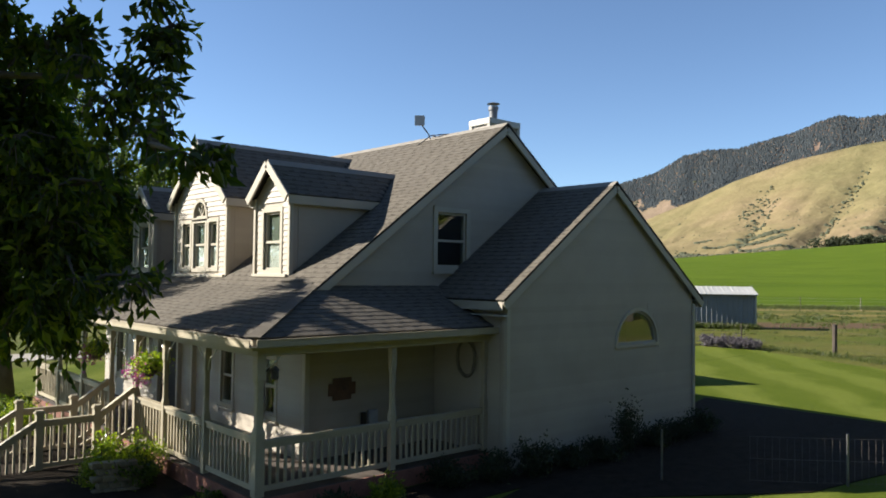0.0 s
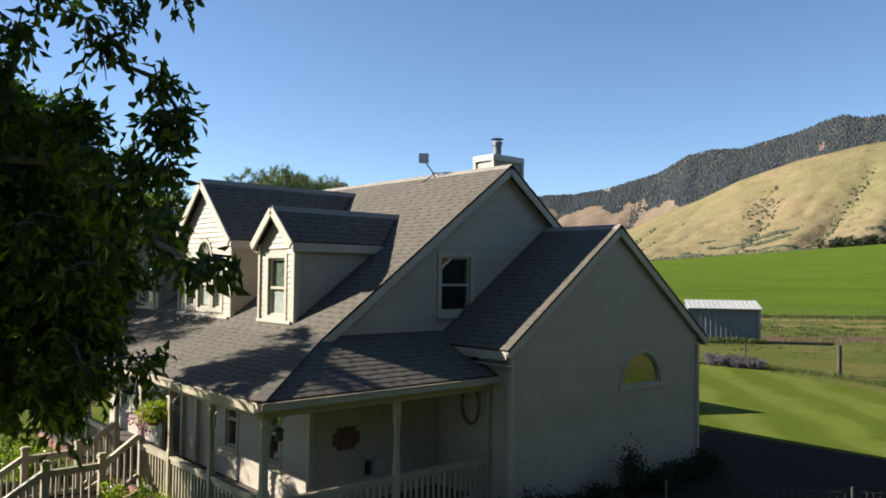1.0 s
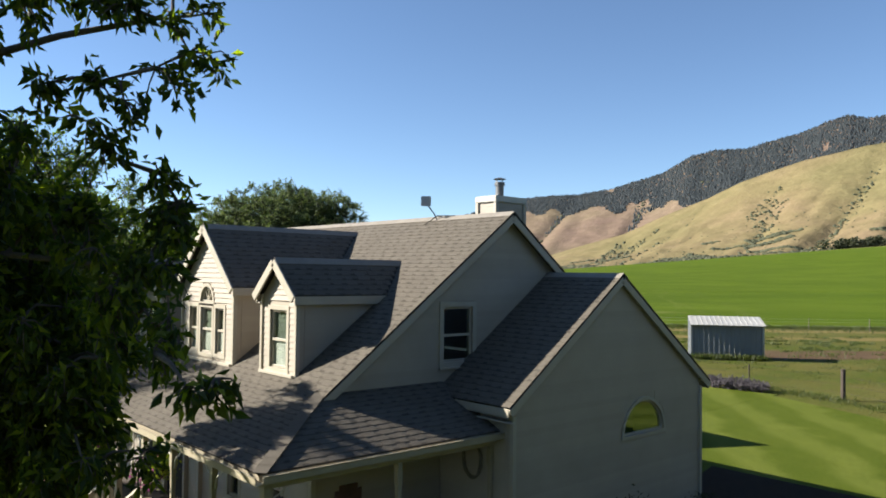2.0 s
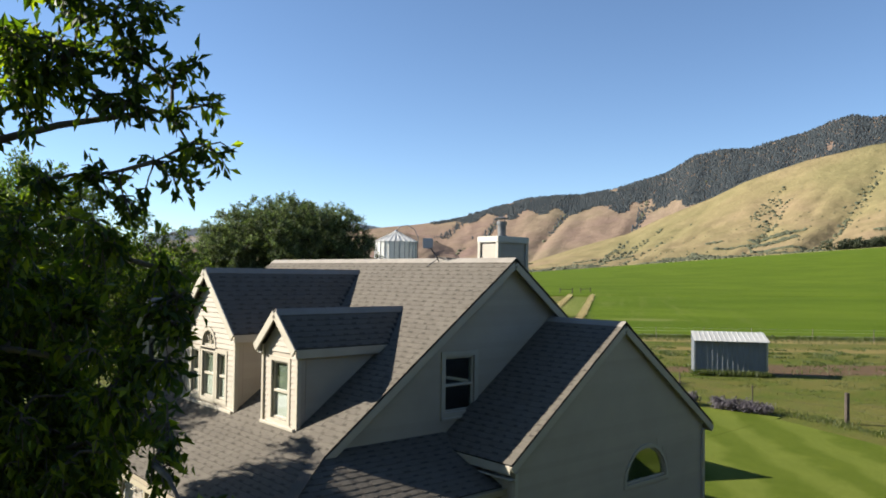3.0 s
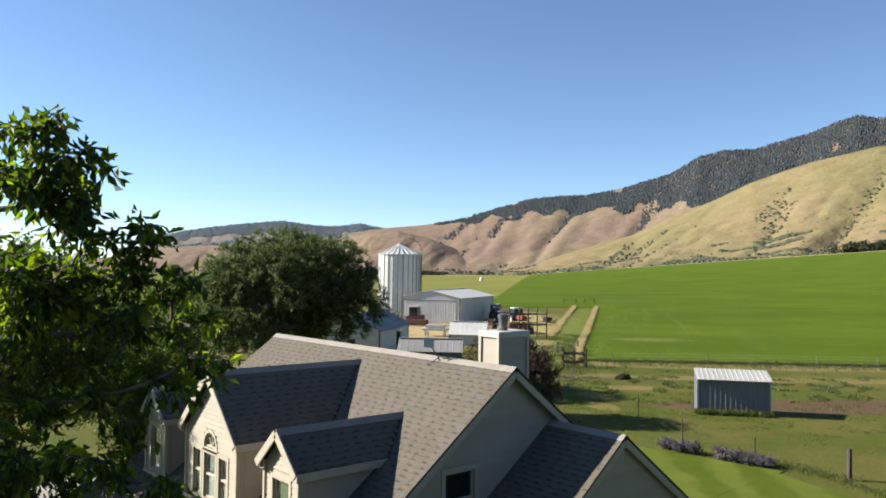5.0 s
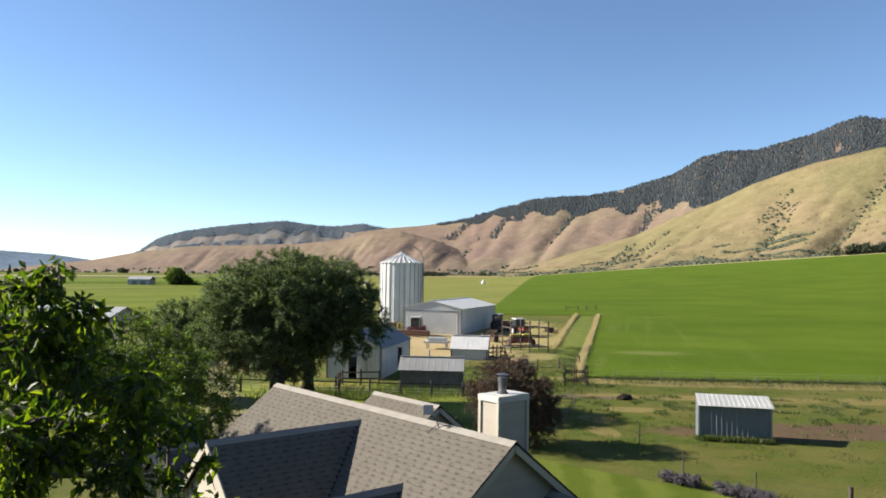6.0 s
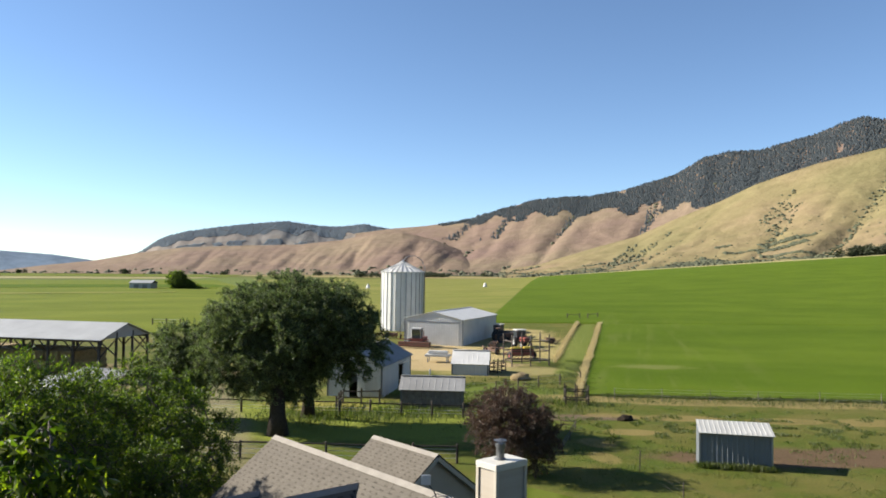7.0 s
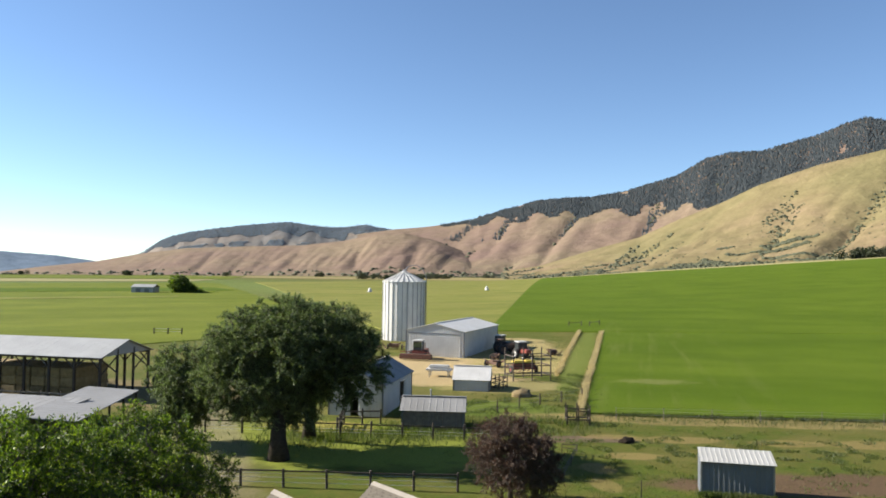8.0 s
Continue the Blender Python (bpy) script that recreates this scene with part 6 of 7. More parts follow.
def scrap(x, y, deg, n, seed):
    """A row of old implements and pipes lying in the weeds."""
    r = random.Random(seed)
    m = placed(x, y, deg)
    ob = thing("old_implement", "rusty old farm implement lying in dry weeds", "farm machine", (x, y, gz(x, y)), group="old implements")
    for i in range(n):
        bm = bmesh.new()
        a = Vector((r.uniform(-2.2, 2.2), r.uniform(-0.8, 0.8), r.uniform(0.1, 0.6)))
        beam(bm, m @ a, m @ (a + Vector((r.uniform(-1.8, 1.8), r.uniform(-0.8, 0.8), r.uniform(-0.1, 0.7)))), 0.1, 0.14)
        part("bar", bm, M["rust"], ob)
    add_wheels(ob, m, [(-1.2, 0.3, 0.45, 0.15), (1.2, 0.3, 0.45, 0.15)], "rust")
    rounded(ob, "box", m, (-0.9, 0.7, -0.4, 0.4, 0.35, 0.95), "rust", 0.05)


for i, (x, y) in enumerate(((76, 100.5), (71.5, 102), (67.5, 101.5), (64, 99.0), (80.8, 81.5), (92, 80), (27, 90.5), (74.5, 75.5))):
    scrap(x, y, 20 * i - 50, 9, 40 + i)


# ---- fences, gates and corral ----
def fence(name, label, pts, spacing, height, wires, post_mat="wood_grey", r=0.06, rails=(), wire_mat="galv", lean=0.03, seed=1, wire_r=0.006):
    """Posts along a line with wires or rails between them; every post and every strand is a part."""
    rr = random.Random(seed)
    ob = thing(name, label, "fence", (pts[0][0], pts[0][1], gz(*pts[0])))
    tops = []
    for (ax, ay), (bx, by) in zip(pts, pts[1:]):
        n = max(1, round(math.hypot(bx - ax, by - ay) / spacing))
        for i in range(n + (1 if (bx, by) == tuple(pts[-1]) else 0)):
            x, y = ax + (bx - ax) * i / n, ay + (by - ay) * i / n
            z = gz(x, y)
            top = Vector((x + rr.uniform(-lean, lean), y + rr.uniform(-lean, lean), z + height * rr.uniform(0.95, 1.06)))
            bm = bmesh.new()
            tube(bm, [(x, y, z - 0.3), top], [r, r * 0.9], 7)
            part("post", bm, M[post_mat], ob)
            tops.append(Vector((x, y, z)))
    for h in wires:
        bm = bmesh.new()
        for a, b in zip(tops, tops[1:]):
            mid = (a + b) / 2 - Vector((0, 0, 0.012))
            tube(bm, [a + Vector((0, 0, h)), mid + Vector((0, 0, h)), b + Vector((0, 0, h))], wire_r, 4, False)
        part("wire", bm, M[wire_mat], ob)
    for h, w in rails:
        for a, b in zip(tops, tops[1:]):
            bm = bmesh.new()
            beam(bm, a + Vector((0, 0, h)), b + Vector((0, 0, h + rr.uniform(-0.04, 0.04))), 0.05, w)
            part("rail", bm, M[post_mat], ob)
    return ob


FIELD_LINE = [(58.5, 43.0), (68.0, 34.0), (80.0, 22.6), (92.0, 11.2)]
fence("field_fence", "thin wire fence on wooden posts along the hay field", FIELD_LINE, 5.1, 1.15, (0.45, 0.8, 1.05), "wood_grey", 0.035, seed=2)
fence("paddock_fence", "wire paddock fence on weathered posts behind the house", [(20.0, 46.4), (26.0, 40.8), (32.0, 35.2)], 3.1, 1.15, (0.3, 0.6, 0.85), "wood_dark", 0.09, rails=((1.0, 0.1),), seed=3, wire_r=0.012)
fence("corral_fence", "dark wooden corral fence in front of the barns", [(26.5, 60.5), (31.0, 56.2), (38.2, 49.0), (43.5, 43.6)], 2.6, 1.2, (0.3, 0.55), "wood_dark", 0.10, rails=((0.95, 0.1),), seed=4, wire_r=0.012)
fence("paddock_rail_fence", "short dark rail fence with a cross rail beside the plum tree", [(39.3, 32.9), (42.3, 34.8), (45.3, 36.75), (44.7, 37.7)], 2.4, 0.75, (), "wood_dark", 0.03, rails=((0.4, 0.04), (0.7, 0.05)), seed=9)
fence("barn_pen", "short dark pen fence beside the barn door", [(34.8, 53.4), (37.5, 56.5), (40.0, 54.5)], 1.5, 1.3, (), "wood_dark", 0.09, rails=((0.5, 0.12), (1.05, 0.12)), seed=5)
fence("yard_fence", "wire yard fence with dark posts beside the farmyard", [(44.5, 53.5), (52.0, 52.0), (58.0, 52.0), (64.0, 51.5)], 3.4, 1.2, (0.4, 0.8, 1.1), "wood_dark", 0.08, seed=6)
fence("lawn_fence", "wire fence on thin posts along the lawn edge", [(39.5, 27.0), (35.6, 21.6), (34.7, 17.24), (35.0, 13.2), (31.5, 5.5), (27.5, -3.0)], 8, 1.25, (0.35, 0.7, 1.05), "wood_dark", 0.035, seed=7, wire_mat="wood_dark", wire_r=0.004)
fence("meadow_fence", "low dark fence stub out in the meadow", [(53.2, 147.0), (57.0, 143.0)], 2.8, 1.3, (0.6, 1.1), "wood_dark", 0.14, seed=8, wire_r=0.03)


def stout_post(x, y, h, r, label):
    bm = bmesh.new()
    z = gz(x, y)
    tube(bm, [(x, y, z - 0.3), (x, y, z + h * 0.5), (x + 0.02, y, z + h)], [r, r * 0.97, r * 0.94], 10)
    tagged(part("fence_post", bm, M["wood_dark"]), label, "fence post")


stout_post(35.1, 13.22, 1.35, 0.105, "stout weathered corner post at the lawn edge")
for x, y in ((139.8, 111.0), (144.2, 111.6), (135.4, 113.4), (138.3, 112.2)):
    stout_post(x, y, 1.35, 0.11, "dark gate post at the far end of the grass lane")
for (a, b) in (((139.8, 111.0), (144.2, 111.6)), ((135.4, 113.4), (138.3, 112.2))):
    bm = bmesh.new()
    beam(bm, (*a, gz(*a) + 1.0), (*b, gz(*b) + 1.0), 0.1, 0.1)
    tagged(part("gate_bar", bm, M["wood_dark"]), "dark pole gate at the end of the grass lane", "gate")


def stock_frame(x, y, deg, w, d, h, label, bars=3, k=1.0):
    """A dark timber frame: four posts and bars on all sides."""
    m = placed(x, y, deg)
    ob = thing("timber_frame", label, "timber frame", (x, y, gz(x, y)))
    for cx in (0, w / 2, w):
        for cy in (0, d):
            bm = bmesh.new()
            mbox(bm, m, cx - 0.09 * k, cx + 0.09 * k, cy - 0.09 * k, cy + 0.09 * k, -0.3, h)
            part("post", bm, M["wood_dark"], ob)
    for i in range(bars):
        z = h * (i + 0.6) / (bars + 0.3)
        for a, b in (((0, 0), (w, 0)), ((0, d), (w, d)), ((0, 0), (0, d)), ((w, 0), (w, d))):
            bm = bmesh.new()
            beam(bm, m @ Vector((*a, z)), m @ Vector((*b, z)), 0.06, 0.17 * k)
            part("bar", bm, M["wood_dark"], ob)


stock_frame(66.9, 64.4, -22, 5.0, 2.6, 3.9, "tall dark timber loading frame in the yard", 3, 0.7)
stock_frame(53.0, 44.2, -43, 2.0, 1.2, 1.75, "dark timber feed rack at the field corner", 2, 0.65)
stock_frame(61.3, 61.2, 20, 2.2, 1.0, 1.5, "dark timber cattle chute beside the white-roofed shed", 3, 0.5)
# earth pile and salvaged barrels
for x, y, r, h, nm, lb in ((60.4, 56.8, 1.35, 0.75, "earth_mound", "heap of bare brown earth in the yard"), (51.7, 36.9, 0.75, 0.4, "earth_mound", "small dark heap in the paddock")):
    bm = bmesh.new()
    bmesh.ops.create_icosphere(bm, subdivisions=3, radius=1)
    for v in bm.verts:
        k = 1 + 0.35 * noise.noise(v.co * 2.2 + Vector((x, y, 0)))
        v.co = Vector((x + v.co.x * r * k, y + v.co.y * r * 0.7 * k, gz(x, y) + v.co.z * h * k))
    tagged(part(nm, bm, M["mulch"] if r < 1 else M["hay"], smooth=True), lb, "mound")


def far_house(x, y, w, d, h, deg, label):
    m = placed(x, y, deg)
    ob = thing("far_building", label, "building", (x, y, gz(x, y)))
    bm = bmesh.new()
    mbox(bm, m, 0, w, 0, d, -1, h)
    part("wall", bm, M["barn_grey"], ob)
    for s in (0, 1):
        bm = bmesh.new()
        ye = -0.3 if s == 0 else d + 0.3
        slab(bm, [m @ Vector(p) for p in ((-0.3, ye, h - 0.1), (w + 0.3, ye, h - 0.1), (w + 0.3, d / 2, h * 1.45), (-0.3, d / 2, h * 1.45))], (0, 0, 0.15))
        part("roof", bm, M["roof_plain"], ob)
    for k in (0.2, 0.6):
        bm = bmesh.new()
        mbox(bm, m, w * k, w * k + 2.2, -0.06, 0.02, 0, h * 0.75)
        part("door", bm, M["roof_dark"], ob)


far_house(119.5, 362, 10, 8, 2.6, -40, "grey farm building far out on the meadow")
for x, y, s in ((292, 304, 1.5), (228, 325, 1.5)):
    bm = bmesh.new()
    turned(bm, (x, y, gz(x, y)), [(0.7 * s, 0), (0.75 * s, 0.5 * s), (0.4 * s, 1.4 * s), (0.12 * s, 1.7 * s)], 8)
    tagged(part("field_pump", bm, M["galv_white"]), "small white pump cover out in the pasture", "pump")


def net_fence(pts, label):
    """A garden fence: steel posts with a net of thin wires."""
    ob = thing("garden_fence", label, "fence", (pts[0][0], pts[0][1], 0))
    for x, y in pts[:1] + pts[2:]:
        bm = bmesh.new()
        tube(bm, [(x, y, -0.2), (x, y, 0.95)], 0.022, 7)
        part("post", bm, M["steel"], ob)
    for (ax, ay), (bx, by) in zip(pts[1:], pts[2:]):
        bm = bmesh.new()
        for h in (0.1, 0.48, 0.86):
            beam(bm, (ax, ay, h), (bx, by, h), 0.003, 0.003)
        k = int(math.hypot(bx - ax, by - ay) / 0.12)
        for i in range(k):
            f = i / k
            x, y = ax + (bx - ax) * f, ay + (by - ay) * f
            beam(bm, (x, y, 0.05), (x, y, 0.86), 0.0025, 0.0025, (0, 1, 0))
        part("net", bm, M["wood_grey"], ob, "thin grey wire net")


net_fence([(12.0, 7.35), (13.1, 6.3), (14.2, 5.1), (16.6, 2.9)], "low wire-net garden fence on thin steel posts")


# ---- trees and shrubs ----
def leaf_mesh(name, centers, dirs, sizes, mat, parent, rng, width=0.42, fold=0.18):
    """One leaf for each centre: a pointed blade, folded along its rib. Every leaf is an island of its own."""
    n = len(centers)
    d = dirs / np.maximum(np.linalg.norm(dirs, axis=1, keepdims=True), 1e-6)
    r = rng.normal(size=(n, 3))
    s = np.cross(d, r)
    s /= np.maximum(np.linalg.norm(s, axis=1, keepdims=True), 1e-6)
    u = np.cross(s, d)
    L = sizes[:, None]
    v = np.stack([centers, centers + d * L * 0.45 + s * L * width / 2 + u * L * fold, centers + d * L, centers + d * L * 0.45 - s * L * width / 2 + u * L * fold], 1)
    f = np.arange(n * 4).reshape(-1, 4)
    ob = mesh_np(name, v.reshape(-1, 3), f, mat, parent)
    return ob


def crown_points(rng, blobs, count, gap, rough=0.5, seed=0.0):
    """Clump centres inside a union of ellipsoids, kept apart by gap, with an uneven outline."""
    out = []
    vol = np.array([b[3] * b[4] * b[5] for b in blobs])
    tries = 0
    while len(out) < count and tries < count * 60:
        tries += 1
        b = blobs[rng.choice(len(blobs), p=vol / vol.sum())]
        p = rng.normal(size=3)
        p *= rng.random() ** 0.42 / np.linalg.norm(p)
        if noise.noise(Vector(p * 2.1) + Vector((seed, b[0], b[1]))) < -0.28 + rough * (np.linalg.norm(p) - 0.75):
            continue
        q = np.array(b[:3]) + p * np.array(b[3:6])
        if out and np.min(np.linalg.norm(np.array(out) - q, axis=1)) < gap:
            continue
        out.append(q)
    return np.array(out)


def tree(name, label, base, trunk_to, trunk_r, blobs, clumps, gap, leaves, leaf_size, clump_r, mat, seed, droop=0.3, upright=0.0, forks=(), bark="bark", width=0.42, twig=0.012, sprays=()):
    """A tapered trunk with limbs that reach every clump of the crown, twigs, and single leaves along them."""
    rng = np.random.default_rng(seed)
    base = np.array([base[0], base[1], gz(base[0], base[1]) if len(base) < 3 else base[2]])
    ob = thing(name, label, "tree", tuple(base))
    bm = bmesh.new()
    top = np.array(trunk_to, dtype=float)
    stems = [[base + (top - base) * t + np.array([0.25 * math.sin(3 * t + seed), 0.25 * math.cos(2.3 * t + seed), 0]) * (t * (1.3 - t)) for t in np.linspace(0, 1, 7)]]
    for f in forks:
        s0 = stems[0][f[0]]
        stems.append([s0 + (np.array(f[1:4]) - s0) * t + np.array([0, 0, 0.5 * math.sin(math.pi * t)]) for t in np.linspace(0, 1, 6)])
    for k, st in enumerate(stems):
        r0 = trunk_r if k == 0 else trunk_r * 0.22
        tube(bm, [tuple(p - (np.array([0, 0, 0.25]) if (k == 0 and i == 0) else 0)) for i, p in enumerate(st)], [r0 * (1.35 if i == 0 and k == 0 else 1) * (1 - 0.72 * i / (len(st) - 1)) for i in range(len(st))], 10)
    trunk = part("trunk", bm, M[bark], ob, smooth=True)
    nodes = np.array([p for st in stems for p in st[2:]])
    pts = crown_points(rng, blobs, clumps, gap, seed=float(seed))
    for x, y, z, r in sprays:
        # open hanging sprays at the ends of the outer branches
        m = max(2, int(17 * r * r + 1.5))
        q = rng.normal(size=(m, 3))
        q *= rng.random((m, 1)) ** 0.5 / np.linalg.norm(q, axis=1, keepdims=True)
        pts = np.concatenate([pts, np.array([x, y, z]) + q * np.array([r, r, r * 0.8])])
    loose = len(sprays) > 0
    bm = bmesh.new()
    lc, ld = [], []
    per = leaves // max(1, len(pts))
    anchors = [tuple(p) for p in nodes]
    order = np.argsort(np.min(np.linalg.norm(pts[:, None] - nodes[None], axis=2), axis=1))
    for i in order:
        c = pts[i]
        A = np.array(anchors)
        dd = np.linalg.norm(A - c, axis=1) + 0.6 * np.maximum(0, A[:, 2] - c[2])
        a = A[np.argmin(dd)]
        mid = (a + c) / 2 + rng.normal(size=3) * 0.12 * np.linalg.norm(c - a) + np.array([0, 0, 0.1 * np.linalg.norm(c - a)])
        dist = np.linalg.norm(c - a)
        rb = min(0.012 + 0.014 * dist, trunk_r * 0.4)
        tube(bm, [tuple(a), tuple(mid), tuple(c)], [rb * 1.5, rb, twig * 0.8], 5, False)
        anchors.append(tuple(mid))
        anchors.append(tuple(c))
        k = 6
        out = c - np.array([np.mean(pts[:, 0]), np.mean(pts[:, 1]), np.mean(pts[:, 2])])
        out = out / max(np.linalg.norm(out), 1e-6)
        for _ in range(k):
            d = rng.normal(size=3) + out * 0.9 + np.array([0, 0, upright - droop * 0.5])
            d /= np.linalg.norm(d)
            ln = clump_r * rng.uniform(0.6, 1.25) * (1 if not loose or c[1] > 8.9 else 0.62 if c[1] > 7.2 else 0.36)
            e = c + d * ln - np.array([0, 0, droop * ln * 0.5])
            m2 = c + d * ln * 0.55
            tube(bm, [tuple(c), tuple(m2), tuple(e)], [twig, twig * 0.7, twig * 0.35], 4, False)
            q = max(1, per // (k if not loose or c[1] > 8.9 else k * 3 if c[1] > 7.2 else k * 5))
            t = rng.random(q) ** 0.7
            base_p = np.where(t[:, None] < 0.55, c + (m2 - c) * (t / 0.55)[:, None], m2 + (e - m2) * ((t - 0.55) / 0.45)[:, None])
            lc.append(base_p + rng.normal(size=(q, 3)) * clump_r * 0.10)
            ld.append(d * 0.6 + rng.normal(size=(q, 3)) * 0.8 + np.array([0, 0, upright * 0.8 - droop * 1.1]))
    part("branchwork", bm, M[bark], ob, smooth=True)
    lc, ld = np.concatenate(lc), np.concatenate(ld)
    leaf_mesh("crown", lc, ld, leaf_size * rng.uniform(0.65, 1.25, len(lc)), M[mat], ob, rng, width)
    return ob


# the near tree whose branches hang into the view: hanging sprays about a dense body
SPRAYS_LOW = [(3.18, 8.26, 6.24, 0.42), (3.51, 8.14, 6.04, 0.28), (3.3, 7.9, 5.61, 0.2), (2.91, 8.04, 5.48, 0.4), (3.03, 7.02, 5.03, 0.26), (2.94, 7.92, 5.02, 0.4), (2.61, 8.45, 5.8, 0.45), (2.24, 8.75, 6.2, 0.6), (2.96, 5.96, 4.64, 0.12),
              (2.82, 6.13, 4.52, 0.14), (2.8, 7.0, 4.75, 0.2), (3.21, 8.47, 3.5, 0.16), (2.8, 8.59, 3.5, 0.26), (3.33, 8.13, 7.82, 0.26), (3.6, 8.02, 7.97, 0.14), (2.75, 8.34, 7.58, 0.36), (2.13, 8.71, 7.44, 0.12)]
SPRAYS_HIGH = [(3.3, 8.2, 6.55, 0.27), (2.7, 8.15, 6.9, 0.36), (1.94, 8.76, 7.0, 0.28), (3.54, 8.01, 8.32, 0.28), (3.31, 8.1, 8.71, 0.28), (2.93, 8.24, 8.86, 0.32), (3.07, 8.19, 9.31, 0.24), (2.66, 8.32, 9.19, 0.3), (2.39, 8.4, 9.58, 0.34), (2.07, 8.68, 9.69, 0.5),
               (2.09, 8.68, 8.98, 0.5), (2.52, 8.36, 8.55, 0.34), (2.86, 8.26, 8.4, 0.28), (2.11, 8.67, 8.33, 0.45), (2.18, 8.37, 10.1, 0.4), (2.15, 8.4, 10.5, 0.26), (1.85, 8.5, 10.35, 0.3), (2.35, 8.33, 9.72, 0.38), (1.93, 8.63, 9.77, 0.5), (2.3, 8.5, 8.75, 0.42), (1.9, 8.6, 8.6, 0.4)]
# the rear sprays are out of view, set to shadow the porch roof
SPRAYS_REAR = [(2.4, 14.5, 5.55, 0.38), (2.4, 15.2, 5.85, 0.4), (2.4, 15.9, 6.2, 0.4), (2.4, 16.6, 6.35, 0.38), (2.4, 15.7, 5.6, 0.4), (2.4, 16.5, 5.75, 0.36), (2.4, 17.9, 7.45, 0.2), (2.4, 17.1, 6.75, 0.22), (2.4, 16.0, 6.55, 0.5), (2.4, 16.5, 6.75, 0.45), (2.2, 16.3, 6.4, 0.5)]
tree("broadleaf_tree", "large dark broadleaf tree with hanging branches beside the porch", (-1.6, 13.6, -0.3), (0.2, 13.2, 9.6), 0.42,
     [(0.2, 12.8, 6.6, 1.7, 1.9, 1.9), (2.2, 10.6, 4.6, 1.3, 1.5, 1.4), (2.5, 9.3, 4.3, 0.75, 0.9, 1.15), (1.6, 10.4, 5.85, 1.1, 1.2, 1.2), (0.9, 11.0, 8.2, 1.2, 1.4, 1.9), (3.5, 10.5, 4.6, 0.35, 0.45, 0.6), (2.5, 10.6, 6.4, 0.6, 0.7, 0.6), (1.7, 10.0, 3.8, 1.0, 1.0, 0.8), (2.6, 9.4, 3.8, 0.65, 0.65, 0.45), (1.7, 10.6, 3.15, 0.9, 0.8, 0.5), (2.6, 10.9, 3.15, 0.75, 0.6, 0.5), (2.7, 9.4, 3.2, 0.55, 0.55, 0.35),
      # unseen leaf masses added to keep sun off the garden and the sprays
      (-1.0, 17.6, 5.2, 1.9, 1.8, 2.3), (0.3, 9.2, 6.8, 1.0, 1.0, 0.9), (-0.5, 10.6, 7.8, 1.3, 1.3, 1.1), (1.0, 8.4, 6.0, 0.6, 0.6, 0.5)],
     640, 0.34, 106000, 0.17, 0.46, "leaf_near", 5, droop=0.75, forks=((3, 2.2, 9.9, 5.2), (4, 3.2, 8.2, 8.3), (5, 2.1, 8.6, 9.6), (3, 2.2, 12.2, 5.6), (3, 2.3, 15.2, 5.8), (3, -0.9, 17.4, 5.6), (3, 2.7, 8.2, 5.6)), sprays=SPRAYS_LOW + SPRAYS_HIGH + SPRAYS_REAR)
tree("yard_tree", "leafy green yard tree with upright shoots beyond the porch", (5.2, 23.4), (4.9, 23.6, 7.2), 0.26,
     # the last mass is out of view, added to shade the far porch railing
     [(4.8, 23.7, 6.8, 2.0, 1.7, 3.1), (4.6, 26.6, 6.6, 2.3, 2.0, 2.9), (6.3, 24.0, 7.0, 1.5, 1.4, 2.5), (2.4, 22.8, 5.2, 1.9, 1.6, 2.4)],
     470, 0.42, 74000, 0.125, 0.62, "leaf_mid", 9, droop=0.1, upright=0.55, forks=((3, 4.6, 26.2, 5.6), (4, 6.3, 24.0, 6.4)))
tree("yard_tree", "leafy green yard tree with upright shoots beside the drive", (10.2, 29.3), (10.2, 29.3, 6.4), 0.22, [(10.1, 29.2, 5.9, 2.4, 2.4, 2.9), (8.0, 28.6, 5.9, 1.8, 1.8, 2.5)], 250, 0.42, 40000, 0.13, 0.65, "leaf_mid", 12, upright=0.5)
tree("yard_tree", "lower leafy green tree beside the paddock", (12.7, 30.8), (12.7, 30.8, 5.0), 0.16, [(12.7, 31.0, 4.5, 2.2, 2.2, 2.6), (12.8, 27.4, 3.2, 1.5, 1.5, 1.9)], 190, 0.40, 30000, 0.13, 0.6, "leaf_mid", 13, upright=0.5)
tree("yard_tree", "young light green tree behind the house", (9.0, 24.0), (9.1, 23.9, 4.4), 0.1, [(9.2, 23.8, 4.4, 1.4, 1.2, 2.2)], 110, 0.35, 18000, 0.12, 0.55, "leaf_mid", 14, upright=0.6)
tree("willow_tree", "big grey-green willow with a broad dome and twin trunks", (27.0, 48.9), (27.4, 49.6, 8.6), 0.66,
     [(28.2, 50.2, 7.9, 4.8, 4.8, 4.2), (31.9, 48.0, 7.3, 3.3, 3.3, 3.6), (26.0, 51.9, 8.4, 3.3, 3.3, 2.9), (30.9, 48.4, 8.7, 3.2, 3.2, 2.9), (24.6, 52.0, 6.6, 2.9, 2.9, 3.2), (26.4, 50.6, 5.0, 3.6, 3.6, 2.4), (29.0, 50.0, 4.0, 2.3, 2.3, 1.9)],
     1400, 0.40, 265000, 0.165, 0.60, "leaf_willow", 17, droop=0.15, upright=0.25, forks=((2, 31.5, 48.8, 7.4), (3, 24.5, 52.2, 6.6)), width=0.32, twig=0.02, bark="bark_dark")
